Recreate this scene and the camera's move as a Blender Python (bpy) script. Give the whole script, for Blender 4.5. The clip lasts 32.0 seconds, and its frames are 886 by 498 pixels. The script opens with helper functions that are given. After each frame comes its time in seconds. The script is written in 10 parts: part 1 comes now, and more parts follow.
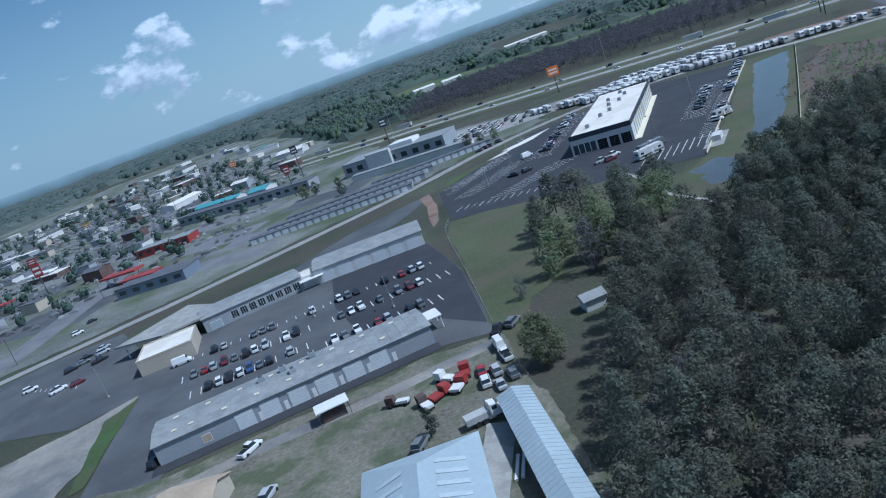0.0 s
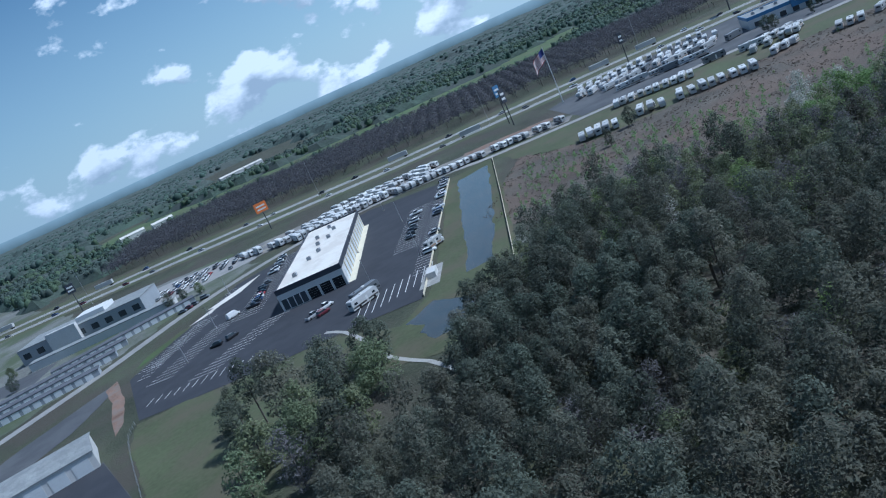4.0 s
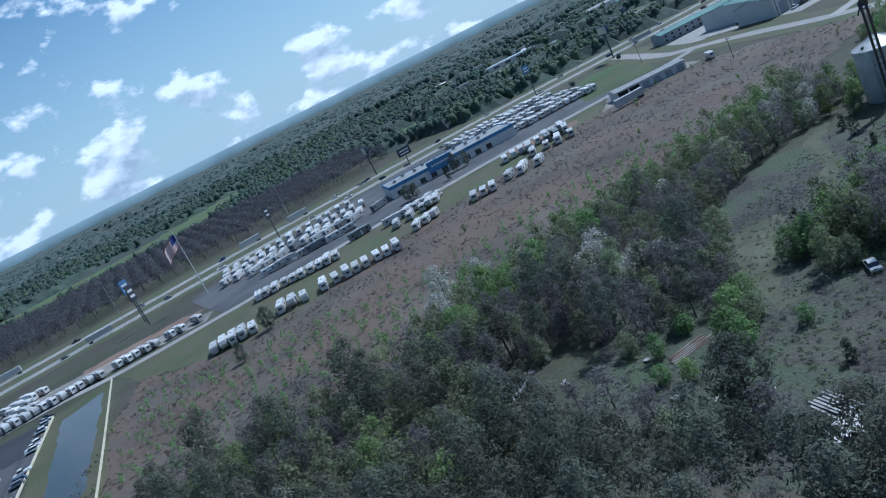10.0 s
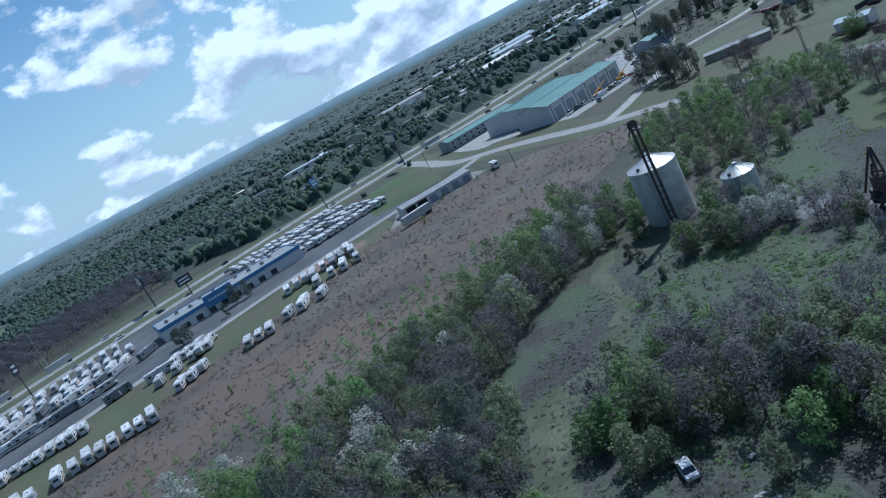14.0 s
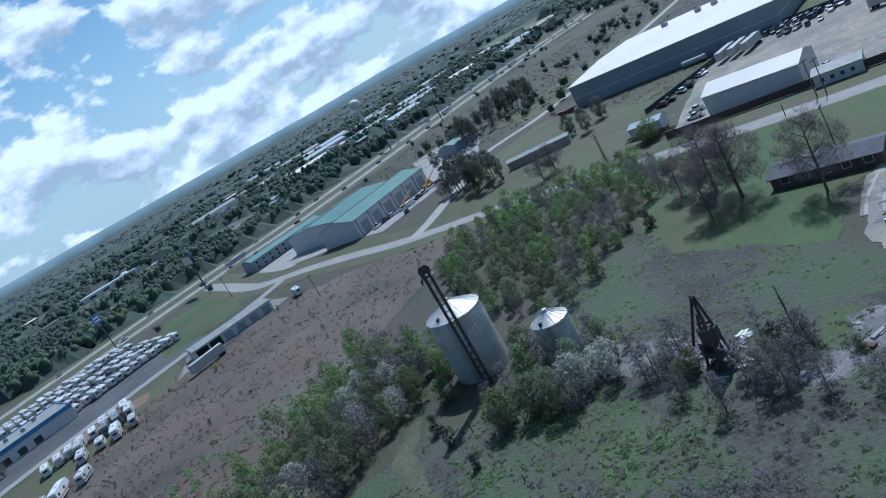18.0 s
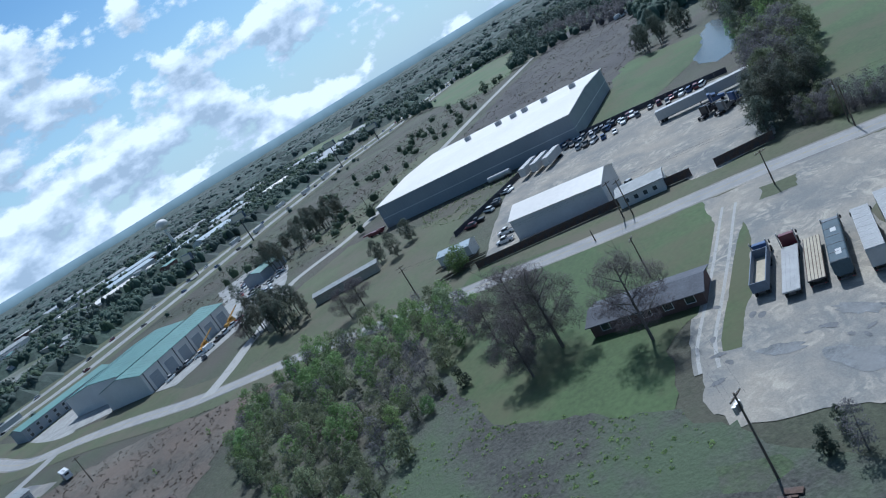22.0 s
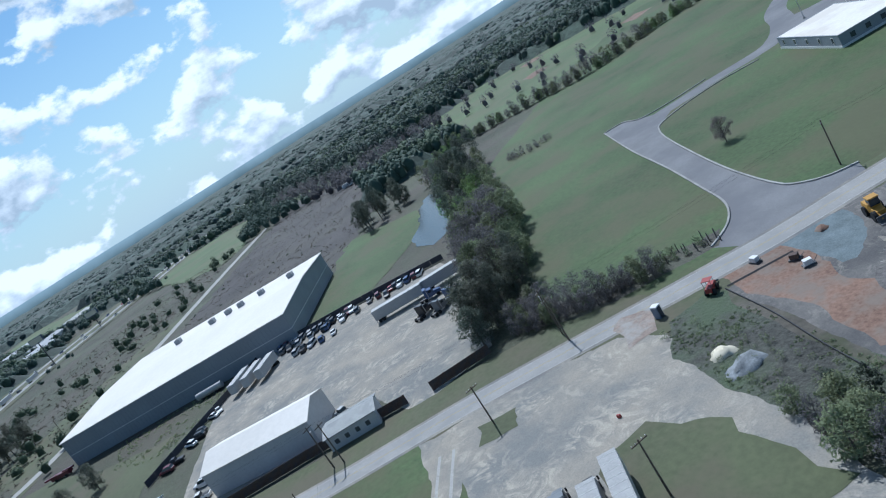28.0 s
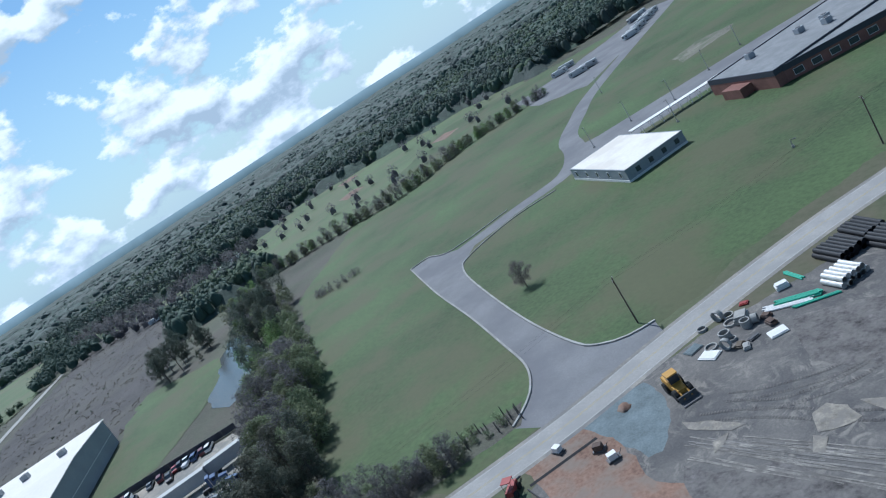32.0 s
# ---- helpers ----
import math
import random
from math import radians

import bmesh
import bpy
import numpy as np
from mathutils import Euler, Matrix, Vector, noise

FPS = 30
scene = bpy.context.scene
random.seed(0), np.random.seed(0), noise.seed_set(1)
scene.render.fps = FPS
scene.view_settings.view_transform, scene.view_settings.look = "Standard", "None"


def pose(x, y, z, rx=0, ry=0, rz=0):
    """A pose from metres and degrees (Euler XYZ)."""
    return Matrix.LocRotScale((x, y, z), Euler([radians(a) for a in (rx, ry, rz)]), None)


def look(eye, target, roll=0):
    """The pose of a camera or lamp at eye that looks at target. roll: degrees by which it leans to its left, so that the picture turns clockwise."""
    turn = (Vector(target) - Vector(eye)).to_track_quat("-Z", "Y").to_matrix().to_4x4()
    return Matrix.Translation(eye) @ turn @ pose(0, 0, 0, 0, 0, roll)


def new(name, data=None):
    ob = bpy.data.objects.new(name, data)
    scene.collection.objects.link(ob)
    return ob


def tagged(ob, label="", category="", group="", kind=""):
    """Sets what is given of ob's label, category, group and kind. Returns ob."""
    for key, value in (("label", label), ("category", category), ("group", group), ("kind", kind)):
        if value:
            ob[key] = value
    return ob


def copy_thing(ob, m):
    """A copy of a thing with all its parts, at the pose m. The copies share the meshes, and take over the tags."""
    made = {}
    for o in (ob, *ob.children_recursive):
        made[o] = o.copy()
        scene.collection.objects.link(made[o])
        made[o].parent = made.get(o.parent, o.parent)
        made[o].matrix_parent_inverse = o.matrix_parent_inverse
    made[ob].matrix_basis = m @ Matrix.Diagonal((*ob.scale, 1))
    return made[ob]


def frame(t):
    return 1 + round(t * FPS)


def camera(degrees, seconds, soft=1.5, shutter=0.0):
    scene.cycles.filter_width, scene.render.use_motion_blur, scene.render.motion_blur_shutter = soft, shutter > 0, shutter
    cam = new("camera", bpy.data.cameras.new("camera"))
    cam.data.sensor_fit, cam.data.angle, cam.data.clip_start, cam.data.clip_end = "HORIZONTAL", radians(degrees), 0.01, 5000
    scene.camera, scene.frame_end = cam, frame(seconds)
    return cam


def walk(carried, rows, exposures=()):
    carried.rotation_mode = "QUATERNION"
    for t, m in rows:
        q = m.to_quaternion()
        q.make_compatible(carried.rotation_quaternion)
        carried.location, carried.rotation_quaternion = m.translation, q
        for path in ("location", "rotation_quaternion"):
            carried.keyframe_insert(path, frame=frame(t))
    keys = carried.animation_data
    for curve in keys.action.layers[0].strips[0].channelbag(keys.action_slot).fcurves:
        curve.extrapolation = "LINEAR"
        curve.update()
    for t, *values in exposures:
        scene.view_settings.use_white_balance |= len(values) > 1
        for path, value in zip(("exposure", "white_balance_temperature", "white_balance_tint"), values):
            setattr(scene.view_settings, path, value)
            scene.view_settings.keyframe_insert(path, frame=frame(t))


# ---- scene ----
EXPOSURE, KELVIN, TINT = 0.05, 4950, 8
cam = camera(59.9, 32.0, soft=1.15)
METRES, EYE, TILT, LEAN, TURN = 280.0, 60.3, -15.5106, 19.523, 0.0
ROWS = [
    (0.0, 0.0, 0.0, 0.0, -0.0, 0.0, -0.0),
    (0.5, 0.0072, 0.017, 0.0071, -2.41, 0.95, 0.82),
    (1.0, 0.0141, 0.0329, 0.0138, -4.89, 1.91, 1.82),
    (1.5, 0.0214, 0.0495, 0.0209, -7.37, 2.89, 3.22),
    (2.0, 0.0291, 0.0657, 0.0283, -9.54, 3.79, 5.02),
    (2.5, 0.0375, 0.0814, 0.0356, -11.51, 4.65, 6.9),
    (3.0, 0.0468, 0.0972, 0.0429, -13.59, 5.44, 8.37),
    (3.5, 0.057, 0.112, 0.0507, -15.76, 6.16, 9.57),
    (5.5, 0.1049, 0.1639, 0.0795, -24.29, 8.73, 14.01),
    (6.0, 0.1183, 0.1748, 0.0869, -26.23, 9.22, 15.07),
    (6.5, 0.1322, 0.185, 0.0945, -27.99, 9.64, 16.09),
    (7.0, 0.1466, 0.194, 0.1019, -29.73, 10.02, 17.0),
    (7.5, 0.1613, 0.2023, 0.1092, -31.45, 10.36, 17.87),
    (8.0, 0.1761, 0.21, 0.1165, -33.07, 10.63, 18.67),
    (8.5, 0.1918, 0.2171, 0.1235, -34.52, 10.91, 19.39),
    (9.0, 0.2075, 0.2233, 0.1308, -36.02, 11.16, 20.13),
    (9.5, 0.2231, 0.2291, 0.1379, -37.71, 11.42, 21.0),
    (10.0, 0.2392, 0.2339, 0.1448, -39.34, 11.7, 22.14),
    (10.5, 0.2551, 0.2384, 0.1516, -40.85, 11.99, 23.44),
    (11.0, 0.2715, 0.2421, 0.1582, -42.42, 12.22, 24.52),
    (11.5, 0.2877, 0.2451, 0.165, -44.2, 12.36, 25.46),
    (12.0, 0.3039, 0.2476, 0.1712, -46.0, 12.52, 26.39),
    (12.5, 0.3198, 0.2495, 0.1775, -47.67, 12.64, 27.32),
    (13.0, 0.3358, 0.2506, 0.1837, -49.15, 12.75, 28.28),
    (13.5, 0.3523, 0.2518, 0.1893, -50.67, 12.84, 29.09),
    (14.0, 0.3679, 0.2522, 0.1954, -52.42, 12.84, 29.97),
    (14.5, 0.3839, 0.2524, 0.2009, -54.2, 12.86, 30.92),
    (16.5, 0.4455, 0.2495, 0.2216, -60.84, 12.66, 34.52),
    (17.0, 0.4602, 0.2478, 0.2264, -62.45, 12.57, 35.53),
    (17.5, 0.4744, 0.2459, 0.231, -63.95, 12.5, 36.57),
    (18.0, 0.4884, 0.2436, 0.2354, -65.51, 12.36, 37.47),
    (18.5, 0.5022, 0.2408, 0.2394, -67.32, 12.14, 38.3),
    (19.0, 0.5156, 0.2377, 0.2435, -69.23, 11.9, 39.28),
    (19.5, 0.5289, 0.2343, 0.2474, -70.91, 11.75, 40.4),
    (20.0, 0.5422, 0.2304, 0.251, -72.56, 11.56, 41.32),
    (20.5, 0.5554, 0.226, 0.2543, -74.4, 11.22, 42.04),
    (21.0, 0.5681, 0.2211, 0.2576, -76.41, 10.81, 42.79),
    (21.5, 0.5803, 0.216, 0.2607, -78.45, 10.41, 43.69),
    (22.0, 0.5919, 0.2102, 0.2634, -80.34, 10.06, 44.68),
    (22.5, 0.6026, 0.2044, 0.266, -82.17, 9.7, 45.68),
    (23.0, 0.6131, 0.1979, 0.2679, -84.15, 9.22, 46.48),
    (23.5, 0.6231, 0.1912, 0.2699, -86.36, 8.61, 47.22),
    (24.0, 0.633, 0.184, 0.2714, -88.58, 8.01, 47.99),
    (24.5, 0.6424, 0.1762, 0.2728, -90.69, 7.4, 48.73),
    (25.0, 0.6513, 0.1682, 0.2738, -92.71, 6.75, 49.25),
    (25.5, 0.6601, 0.1598, 0.2746, -94.91, 5.98, 49.75),
    (27.5, 0.6898, 0.1238, 0.2763, -103.21, 2.97, 52.12),
    (28.0, 0.6969, 0.1136, 0.2759, -105.8, 1.91, 52.63),
    (28.5, 0.7033, 0.1042, 0.2758, -108.74, 0.66, 53.09),
    (29.0, 0.7097, 0.0937, 0.2751, -111.43, -0.48, 53.6),
    (29.5, 0.7154, 0.0838, 0.2749, -113.96, -1.58, 54.01),
    (30.0, 0.7209, 0.073, 0.2742, -116.4, -2.66, 54.37),
    (30.5, 0.7263, 0.0621, 0.273, -119.0, -3.83, 54.71),
    (31.0, 0.7312, 0.0511, 0.2719, -121.65, -5.05, 55.0),
    (31.5, 0.7356, 0.0392, 0.2707, -124.06, -6.15, 55.53),
    (32.0, 0.7401, 0.0277, 0.2695, -126.65, -7.32, 56.05),
]
walk(cam, [(t, pose(0, 0, EYE, TILT, LEAN, TURN) @ pose(METRES * x, METRES * y, METRES * z, 90 + pitch, roll, yaw)) for t, x, y, z, yaw, pitch, roll in ROWS],
     exposures=[(0.0, EXPOSURE, KELVIN + 20, TINT), (10.0, EXPOSURE + 0.02, KELVIN + 30, TINT), (17.0, EXPOSURE + 0.02, KELVIN + 90, TINT), (23.0, EXPOSURE + 0.1, KELVIN + 240, TINT), (32.0, EXPOSURE + 0.18, KELVIN + 390, TINT)])

# ---- sky and sun ----
SUN_EL, SUN_AZ = radians(54.0), radians(104.0)
SUN_DIR = Vector((math.sin(SUN_AZ) * math.cos(SUN_EL), math.cos(SUN_AZ) * math.cos(SUN_EL), math.sin(SUN_EL)))


def node(tree, kind, **inputs):
    n = tree.nodes.new(kind)
    for k, v in inputs.items():
        n.inputs[int(k[1:]) if k[0] == "i" and k[1:].isdigit() else k.replace("_", " ")].default_value = v
    return n


def math_node(tree, op, a, b=0.0, c=None, clamp=False):
    n = tree.nodes.new("ShaderNodeMath")
    n.operation, n.use_clamp = op, clamp
    for i, v in enumerate((a, b) if c is None else (a, b, c)):
        if hasattr(v, "is_linked"):
            tree.links.new(v, n.inputs[i])
        else:
            n.inputs[i].default_value = v
    return n.outputs[0]


def mix_rgb(tree, fac, a, b, blend="MIX"):
    n = tree.nodes.new("ShaderNodeMix")
    n.data_type, n.blend_type = "RGBA", blend
    for i, v in ((0, fac), (6, a), (7, b)):
        if hasattr(v, "is_linked"):
            tree.links.new(v, n.inputs[i])
        elif i == 0:
            n.inputs[i].default_value = v
        else:
            n.inputs[i].default_value = (*v, 1.0) if len(v) == 3 else v
    return n.outputs[2]


def ramp(tree, fac, stops):
    n = tree.nodes.new("ShaderNodeValToRGB")
    els = n.color_ramp.elements
    for i, (p, col) in enumerate(stops):
        e = els[i] if i < 2 else els.new(p)
        e.position, e.color = p, (*col, 1.0) if len(col) == 3 else col
    tree.links.new(fac, n.inputs[0])
    return n.outputs[0]


def noise_tex(tree, vec, scale, detail=4.0, rough=0.55):
    n = tree.nodes.new("ShaderNodeTexNoise")
    n.inputs["Scale"].default_value, n.inputs["Detail"].default_value, n.inputs["Roughness"].default_value = scale, detail, rough
    tree.links.new(vec, n.inputs["Vector"])
    return n.outputs["Fac"]


SKY_STRENGTH = 0.09
world = bpy.data.worlds.new("world")
scene.world = world
world.use_nodes = True
wt = world.node_tree
wt.nodes.clear()
sky = wt.nodes.new("ShaderNodeTexSky")
sky.sky_type, sky.sun_disc = "NISHITA", False
sky.sun_elevation, sky.sun_rotation = SUN_EL, SUN_AZ
sky.air_density, sky.dust_density, sky.ozone_density = 1.0, 0.4, 2.0
coord = wt.nodes.new("ShaderNodeTexCoord")
sep = wt.nodes.new("ShaderNodeSeparateXYZ")
wt.links.new(coord.outputs["Generated"], sep.inputs[0])
height = math_node(wt, "MAXIMUM", sep.outputs[2], 0.0)
def cloud_vector(rise):
    comb = wt.nodes.new("ShaderNodeCombineXYZ")
    wt.links.new(sep.outputs[0], comb.inputs[0])
    wt.links.new(sep.outputs[1], comb.inputs[1])
    wt.links.new(math_node(wt, "MULTIPLY_ADD", height, 1.7, rise), comb.inputs[2])
    return comb.outputs[0]


puff = noise_tex(wt, cloud_vector(0.0), 10.5, 10.0, 0.56)
above = noise_tex(wt, cloud_vector(0.030), 10.5, 6.0, 0.5)
wide = noise_tex(wt, cloud_vector(5.0), 2.6, 2.0, 0.5)
side = math_node(wt, "MULTIPLY", math_node(wt, "SUBTRACT", sep.outputs[0], 0.40), 0.10)
amount = math_node(wt, "ADD", math_node(wt, "ADD", puff, side), math_node(wt, "MULTIPLY", math_node(wt, "SUBTRACT", wide, 0.5), 0.45))
cover = ramp(wt, amount, [(0.525, (0, 0, 0)), (0.585, (1, 1, 1))])
shade = math_node(wt, "MULTIPLY_ADD", math_node(wt, "SUBTRACT", puff, above), 5.5, 0.5, clamp=True)
cloud = ramp(wt, shade, [(0.0, (4.4, 5.2, 5.9)), (0.45, (6.6, 7.3, 7.9)), (1.0, (9.8, 10.2, 10.4))])
low = ramp(wt, height, [(0.0, (0.85, 0.85, 0.85)), (0.26, (0.0, 0.0, 0.0))])
veil = mix_rgb(wt, low, mix_rgb(wt, 1.0, sky.outputs[0], (0.82, 0.935, 0.90), "MULTIPLY"), (5.0, 6.3, 6.9))
sunward = ramp(wt, math_node(wt, "MULTIPLY_ADD", sep.outputs[0], 0.5, 0.5), [(0.25, (0.66, 0.70, 0.74)), (0.72, (1.0, 1.0, 1.0))])
sky_colour = mix_rgb(wt, 1.0, mix_rgb(wt, cover, veil, cloud), sunward, "MULTIPLY")
bg = wt.nodes.new("ShaderNodeBackground")
bg.inputs["Strength"].default_value = SKY_STRENGTH
wt.links.new(sky_colour, bg.inputs["Color"])
wout = wt.nodes.new("ShaderNodeOutputWorld")
wt.links.new(bg.outputs[0], wout.inputs["Surface"])

sun = new("sun", bpy.data.lights.new("sun", "SUN"))
sun.data.energy, sun.data.angle, sun.data.color = 3.6, radians(0.6), (1.0, 0.95, 0.87)
sun.matrix_world = look(SUN_DIR * 500, (0, 0, 0))

# ---- materials ----
def surf(name, base, rough=0.8, metal=0.0, var=0.2, coarse=0.15, fine=3.0, bump=0.0, second=None, random=0.0, spec=0.3, stains=None):
    """A painted or natural surface: two scales of tone, optional second tint in blotches, optional relief, tone per object."""
    m = bpy.data.materials.new(name)
    m.use_nodes = True
    t = m.node_tree
    p = t.nodes["Principled BSDF"]
    tc = t.nodes.new("ShaderNodeTexCoord").outputs["Object"]
    n1, n2 = noise_tex(t, tc, coarse, 5.0, 0.6), noise_tex(t, tc, fine, 4.0, 0.65)
    tone = math_node(t, "ADD", math_node(t, "MULTIPLY", n1, 0.55), math_node(t, "MULTIPLY", n2, 0.45))
    lo, hi = [c * (1 - var * 1.6) for c in base], [min(1, c * (1 + var * 1.6)) for c in base]
    col = ramp(t, tone, [(0.32, lo), (0.68, hi)])
    if second:
        n3 = noise_tex(t, tc, stains or coarse * 2.3, 6.0, 0.62)
        n3 = ramp(t, n3, [(0.44, (0, 0, 0)), (0.60, (1, 1, 1))])
        col = mix_rgb(t, n3, col, mix_rgb(t, tone, [c * (1 - var) for c in second], [min(1, c * (1 + var)) for c in second]))
    if random:
        info = t.nodes.new("ShaderNodeObjectInfo").outputs["Random"]
        k = math_node(t, "MULTIPLY_ADD", info, 2 * random, 1 - random)
        hsv = t.nodes.new("ShaderNodeHueSaturation")
        t.links.new(k, hsv.inputs["Value"])
        t.links.new(col, hsv.inputs["Color"])
        col = hsv.outputs[0]
    t.links.new(col, p.inputs["Base Color"])
    p.inputs["Roughness"].default_value, p.inputs["Metallic"].default_value = rough, metal
    p.inputs["Specular IOR Level"].default_value = spec
    if bump:
        b = t.nodes.new("ShaderNodeBump")
        b.inputs["Strength"].default_value, b.inputs["Distance"].default_value = min(1.0, bump), bump
        t.links.new(n2, b.inputs["Height"])
        t.links.new(b.outputs[0], p.inputs["Normal"])
    return m


def leaf(name, base, var=0.35, random=0.25, rough=0.75, hue=0.02, thin=0.45):
    """Foliage: tone per leaf clump and per tree."""
    m = bpy.data.materials.new(name)
    m.use_nodes = True
    t = m.node_tree
    p = t.nodes["Principled BSDF"]
    isl = t.nodes.new("ShaderNodeNewGeometry").outputs["Random Per Island"]
    tc = t.nodes.new("ShaderNodeTexCoord").outputs["Object"]
    n1 = noise_tex(t, tc, 0.16, 3.0)
    tone = math_node(t, "ADD", math_node(t, "MULTIPLY", isl, 0.5), math_node(t, "MULTIPLY", n1, 0.5))
    col = ramp(t, tone, [(0.1, [c * (1 - var) for c in base]), (0.9, [c * (1 + var) for c in base])])
    info = t.nodes.new("ShaderNodeObjectInfo").outputs["Random"]
    hsv = t.nodes.new("ShaderNodeHueSaturation")
    t.links.new(math_node(t, "MULTIPLY_ADD", info, 2 * random, 1 - random), hsv.inputs["Value"])
    t.links.new(math_node(t, "MULTIPLY_ADD", math_node(t, "FRACT", math_node(t, "MULTIPLY", info, 7.3)), 2 * hue, 0.5 - hue), hsv.inputs["Hue"])
    t.links.new(col, hsv.inputs["Color"])
    t.links.new(hsv.outputs[0], p.inputs["Base Color"])
    p.inputs["Roughness"].default_value = rough
    p.inputs["Specular IOR Level"].default_value = 0.2
    through_leaf = t.nodes.new("ShaderNodeBsdfTranslucent")
    t.links.new(hsv.outputs[0], through_leaf.inputs["Color"])
    both = t.nodes.new("ShaderNodeMixShader")
    both.inputs[0].default_value = thin
    t.links.new(p.outputs[0], both.inputs[1])
    t.links.new(through_leaf.outputs[0], both.inputs[2])
    t.links.new(both.outputs[0], t.nodes["Material Output"].inputs["Surface"])
    return m


def glass(name, tint=(0.03, 0.04, 0.05), rough=0.08):
    m = bpy.data.materials.new(name)
    m.use_nodes = True
    p = m.node_tree.nodes["Principled BSDF"]
    p.inputs["Base Color"].default_value, p.inputs["Roughness"].default_value = (*tint, 1), rough
    p.inputs["Specular IOR Level"].default_value = 0.7
    return m


M_LAND = surf("rough_grass_land", (0.061, 0.067, 0.041), var=0.45, coarse=0.02, fine=1.1, second=(0.074, 0.066, 0.050), stains=0.03, bump=0.5)
M_LAWN = surf("mown_lawn", (0.060, 0.094, 0.034), var=0.3, coarse=0.02, fine=0.9, second=(0.084, 0.090, 0.044), stains=0.035, bump=0.08)
M_SPRING = surf("bright_spring_grass", (0.085, 0.125, 0.050), var=0.2, coarse=0.015, fine=0.5, second=(0.105, 0.120, 0.060), stains=0.02)
M_LAWN2 = surf("rv_lot_grass", (0.080, 0.092, 0.046), var=0.2, coarse=0.03, fine=0.8, second=(0.10, 0.092, 0.058), stains=0.05, bump=0.08)
M_FIELD = surf("brown_broomsedge_field", (0.098, 0.085, 0.068), var=0.42, coarse=0.03, fine=0.9, second=(0.126, 0.093, 0.071), stains=0.022, bump=0.4)
M_FIELD2 = surf("dark_fallow_field", (0.050, 0.044, 0.042), var=0.35, coarse=0.03, fine=0.9, second=(0.066, 0.060, 0.050), stains=0.02, bump=0.3)
M_SCRUB = surf("scrub_floor", (0.075, 0.075, 0.064), var=0.5, coarse=0.06, fine=1.3, second=(0.066, 0.090, 0.050), stains=0.06, bump=0.6)
M_GLADE = surf("glade_weeds", (0.070, 0.100, 0.044), var=0.4, coarse=0.1, fine=1.3, second=(0.078, 0.084, 0.060), stains=0.14, bump=0.6)
M_BRAMBLE = surf("bramble_ground", (0.082, 0.076, 0.062), var=0.5, coarse=0.08, fine=1.4, second=(0.074, 0.080, 0.055), stains=0.08, bump=0.5)
M_SANDY = surf("sandy_yard_grass", (0.185, 0.172, 0.135), var=0.4, coarse=0.06, fine=1.1, second=(0.088, 0.100, 0.058), stains=0.12, bump=0.2)
M_PATHGRASS = surf("mown_path_grass", (0.098, 0.104, 0.066), var=0.35, coarse=0.08, fine=1.2, second=(0.066, 0.076, 0.042), stains=0.12, bump=0.3)
M_LITTER = surf("pine_litter", (0.095, 0.085, 0.068), var=0.35, coarse=0.06, fine=0.9, second=(0.06, 0.065, 0.035), bump=0.2)
M_ASPHALT = surf("new_asphalt", (0.042, 0.044, 0.052), rough=0.85, var=0.12, coarse=0.05, fine=4.0, bump=0.02, second=(0.05, 0.052, 0.06))
M_OLDASPH = surf("weathered_asphalt", (0.088, 0.091, 0.098), rough=0.88, var=0.15, coarse=0.06, fine=2.5, bump=0.03, second=(0.112, 0.114, 0.118), stains=0.03)
M_ROAD = surf("pale_road_asphalt", (0.31, 0.30, 0.285), rough=0.9, var=0.12, coarse=0.08, fine=3.0, bump=0.02, second=(0.27, 0.265, 0.255))
M_ROAD2 = surf("grey_drive_asphalt", (0.19, 0.19, 0.195), rough=0.9, var=0.12, coarse=0.1, fine=3.0, bump=0.02, second=(0.155, 0.155, 0.165), stains=0.06)
M_HWY = surf("highway_concrete", (0.30, 0.30, 0.285), rough=0.9, var=0.12, coarse=0.04, fine=2.0, second=(0.25, 0.25, 0.245))
M_CONC = surf("concrete", (0.34, 0.335, 0.315), rough=0.9, var=0.14, coarse=0.12, fine=2.0, bump=0.02, second=(0.27, 0.265, 0.25))
M_GRAVEL = surf("pale_gravel", (0.27, 0.25, 0.22), rough=0.95, var=0.25, coarse=0.06, fine=2.2, bump=0.08, second=(0.155, 0.155, 0.155), stains=0.045)
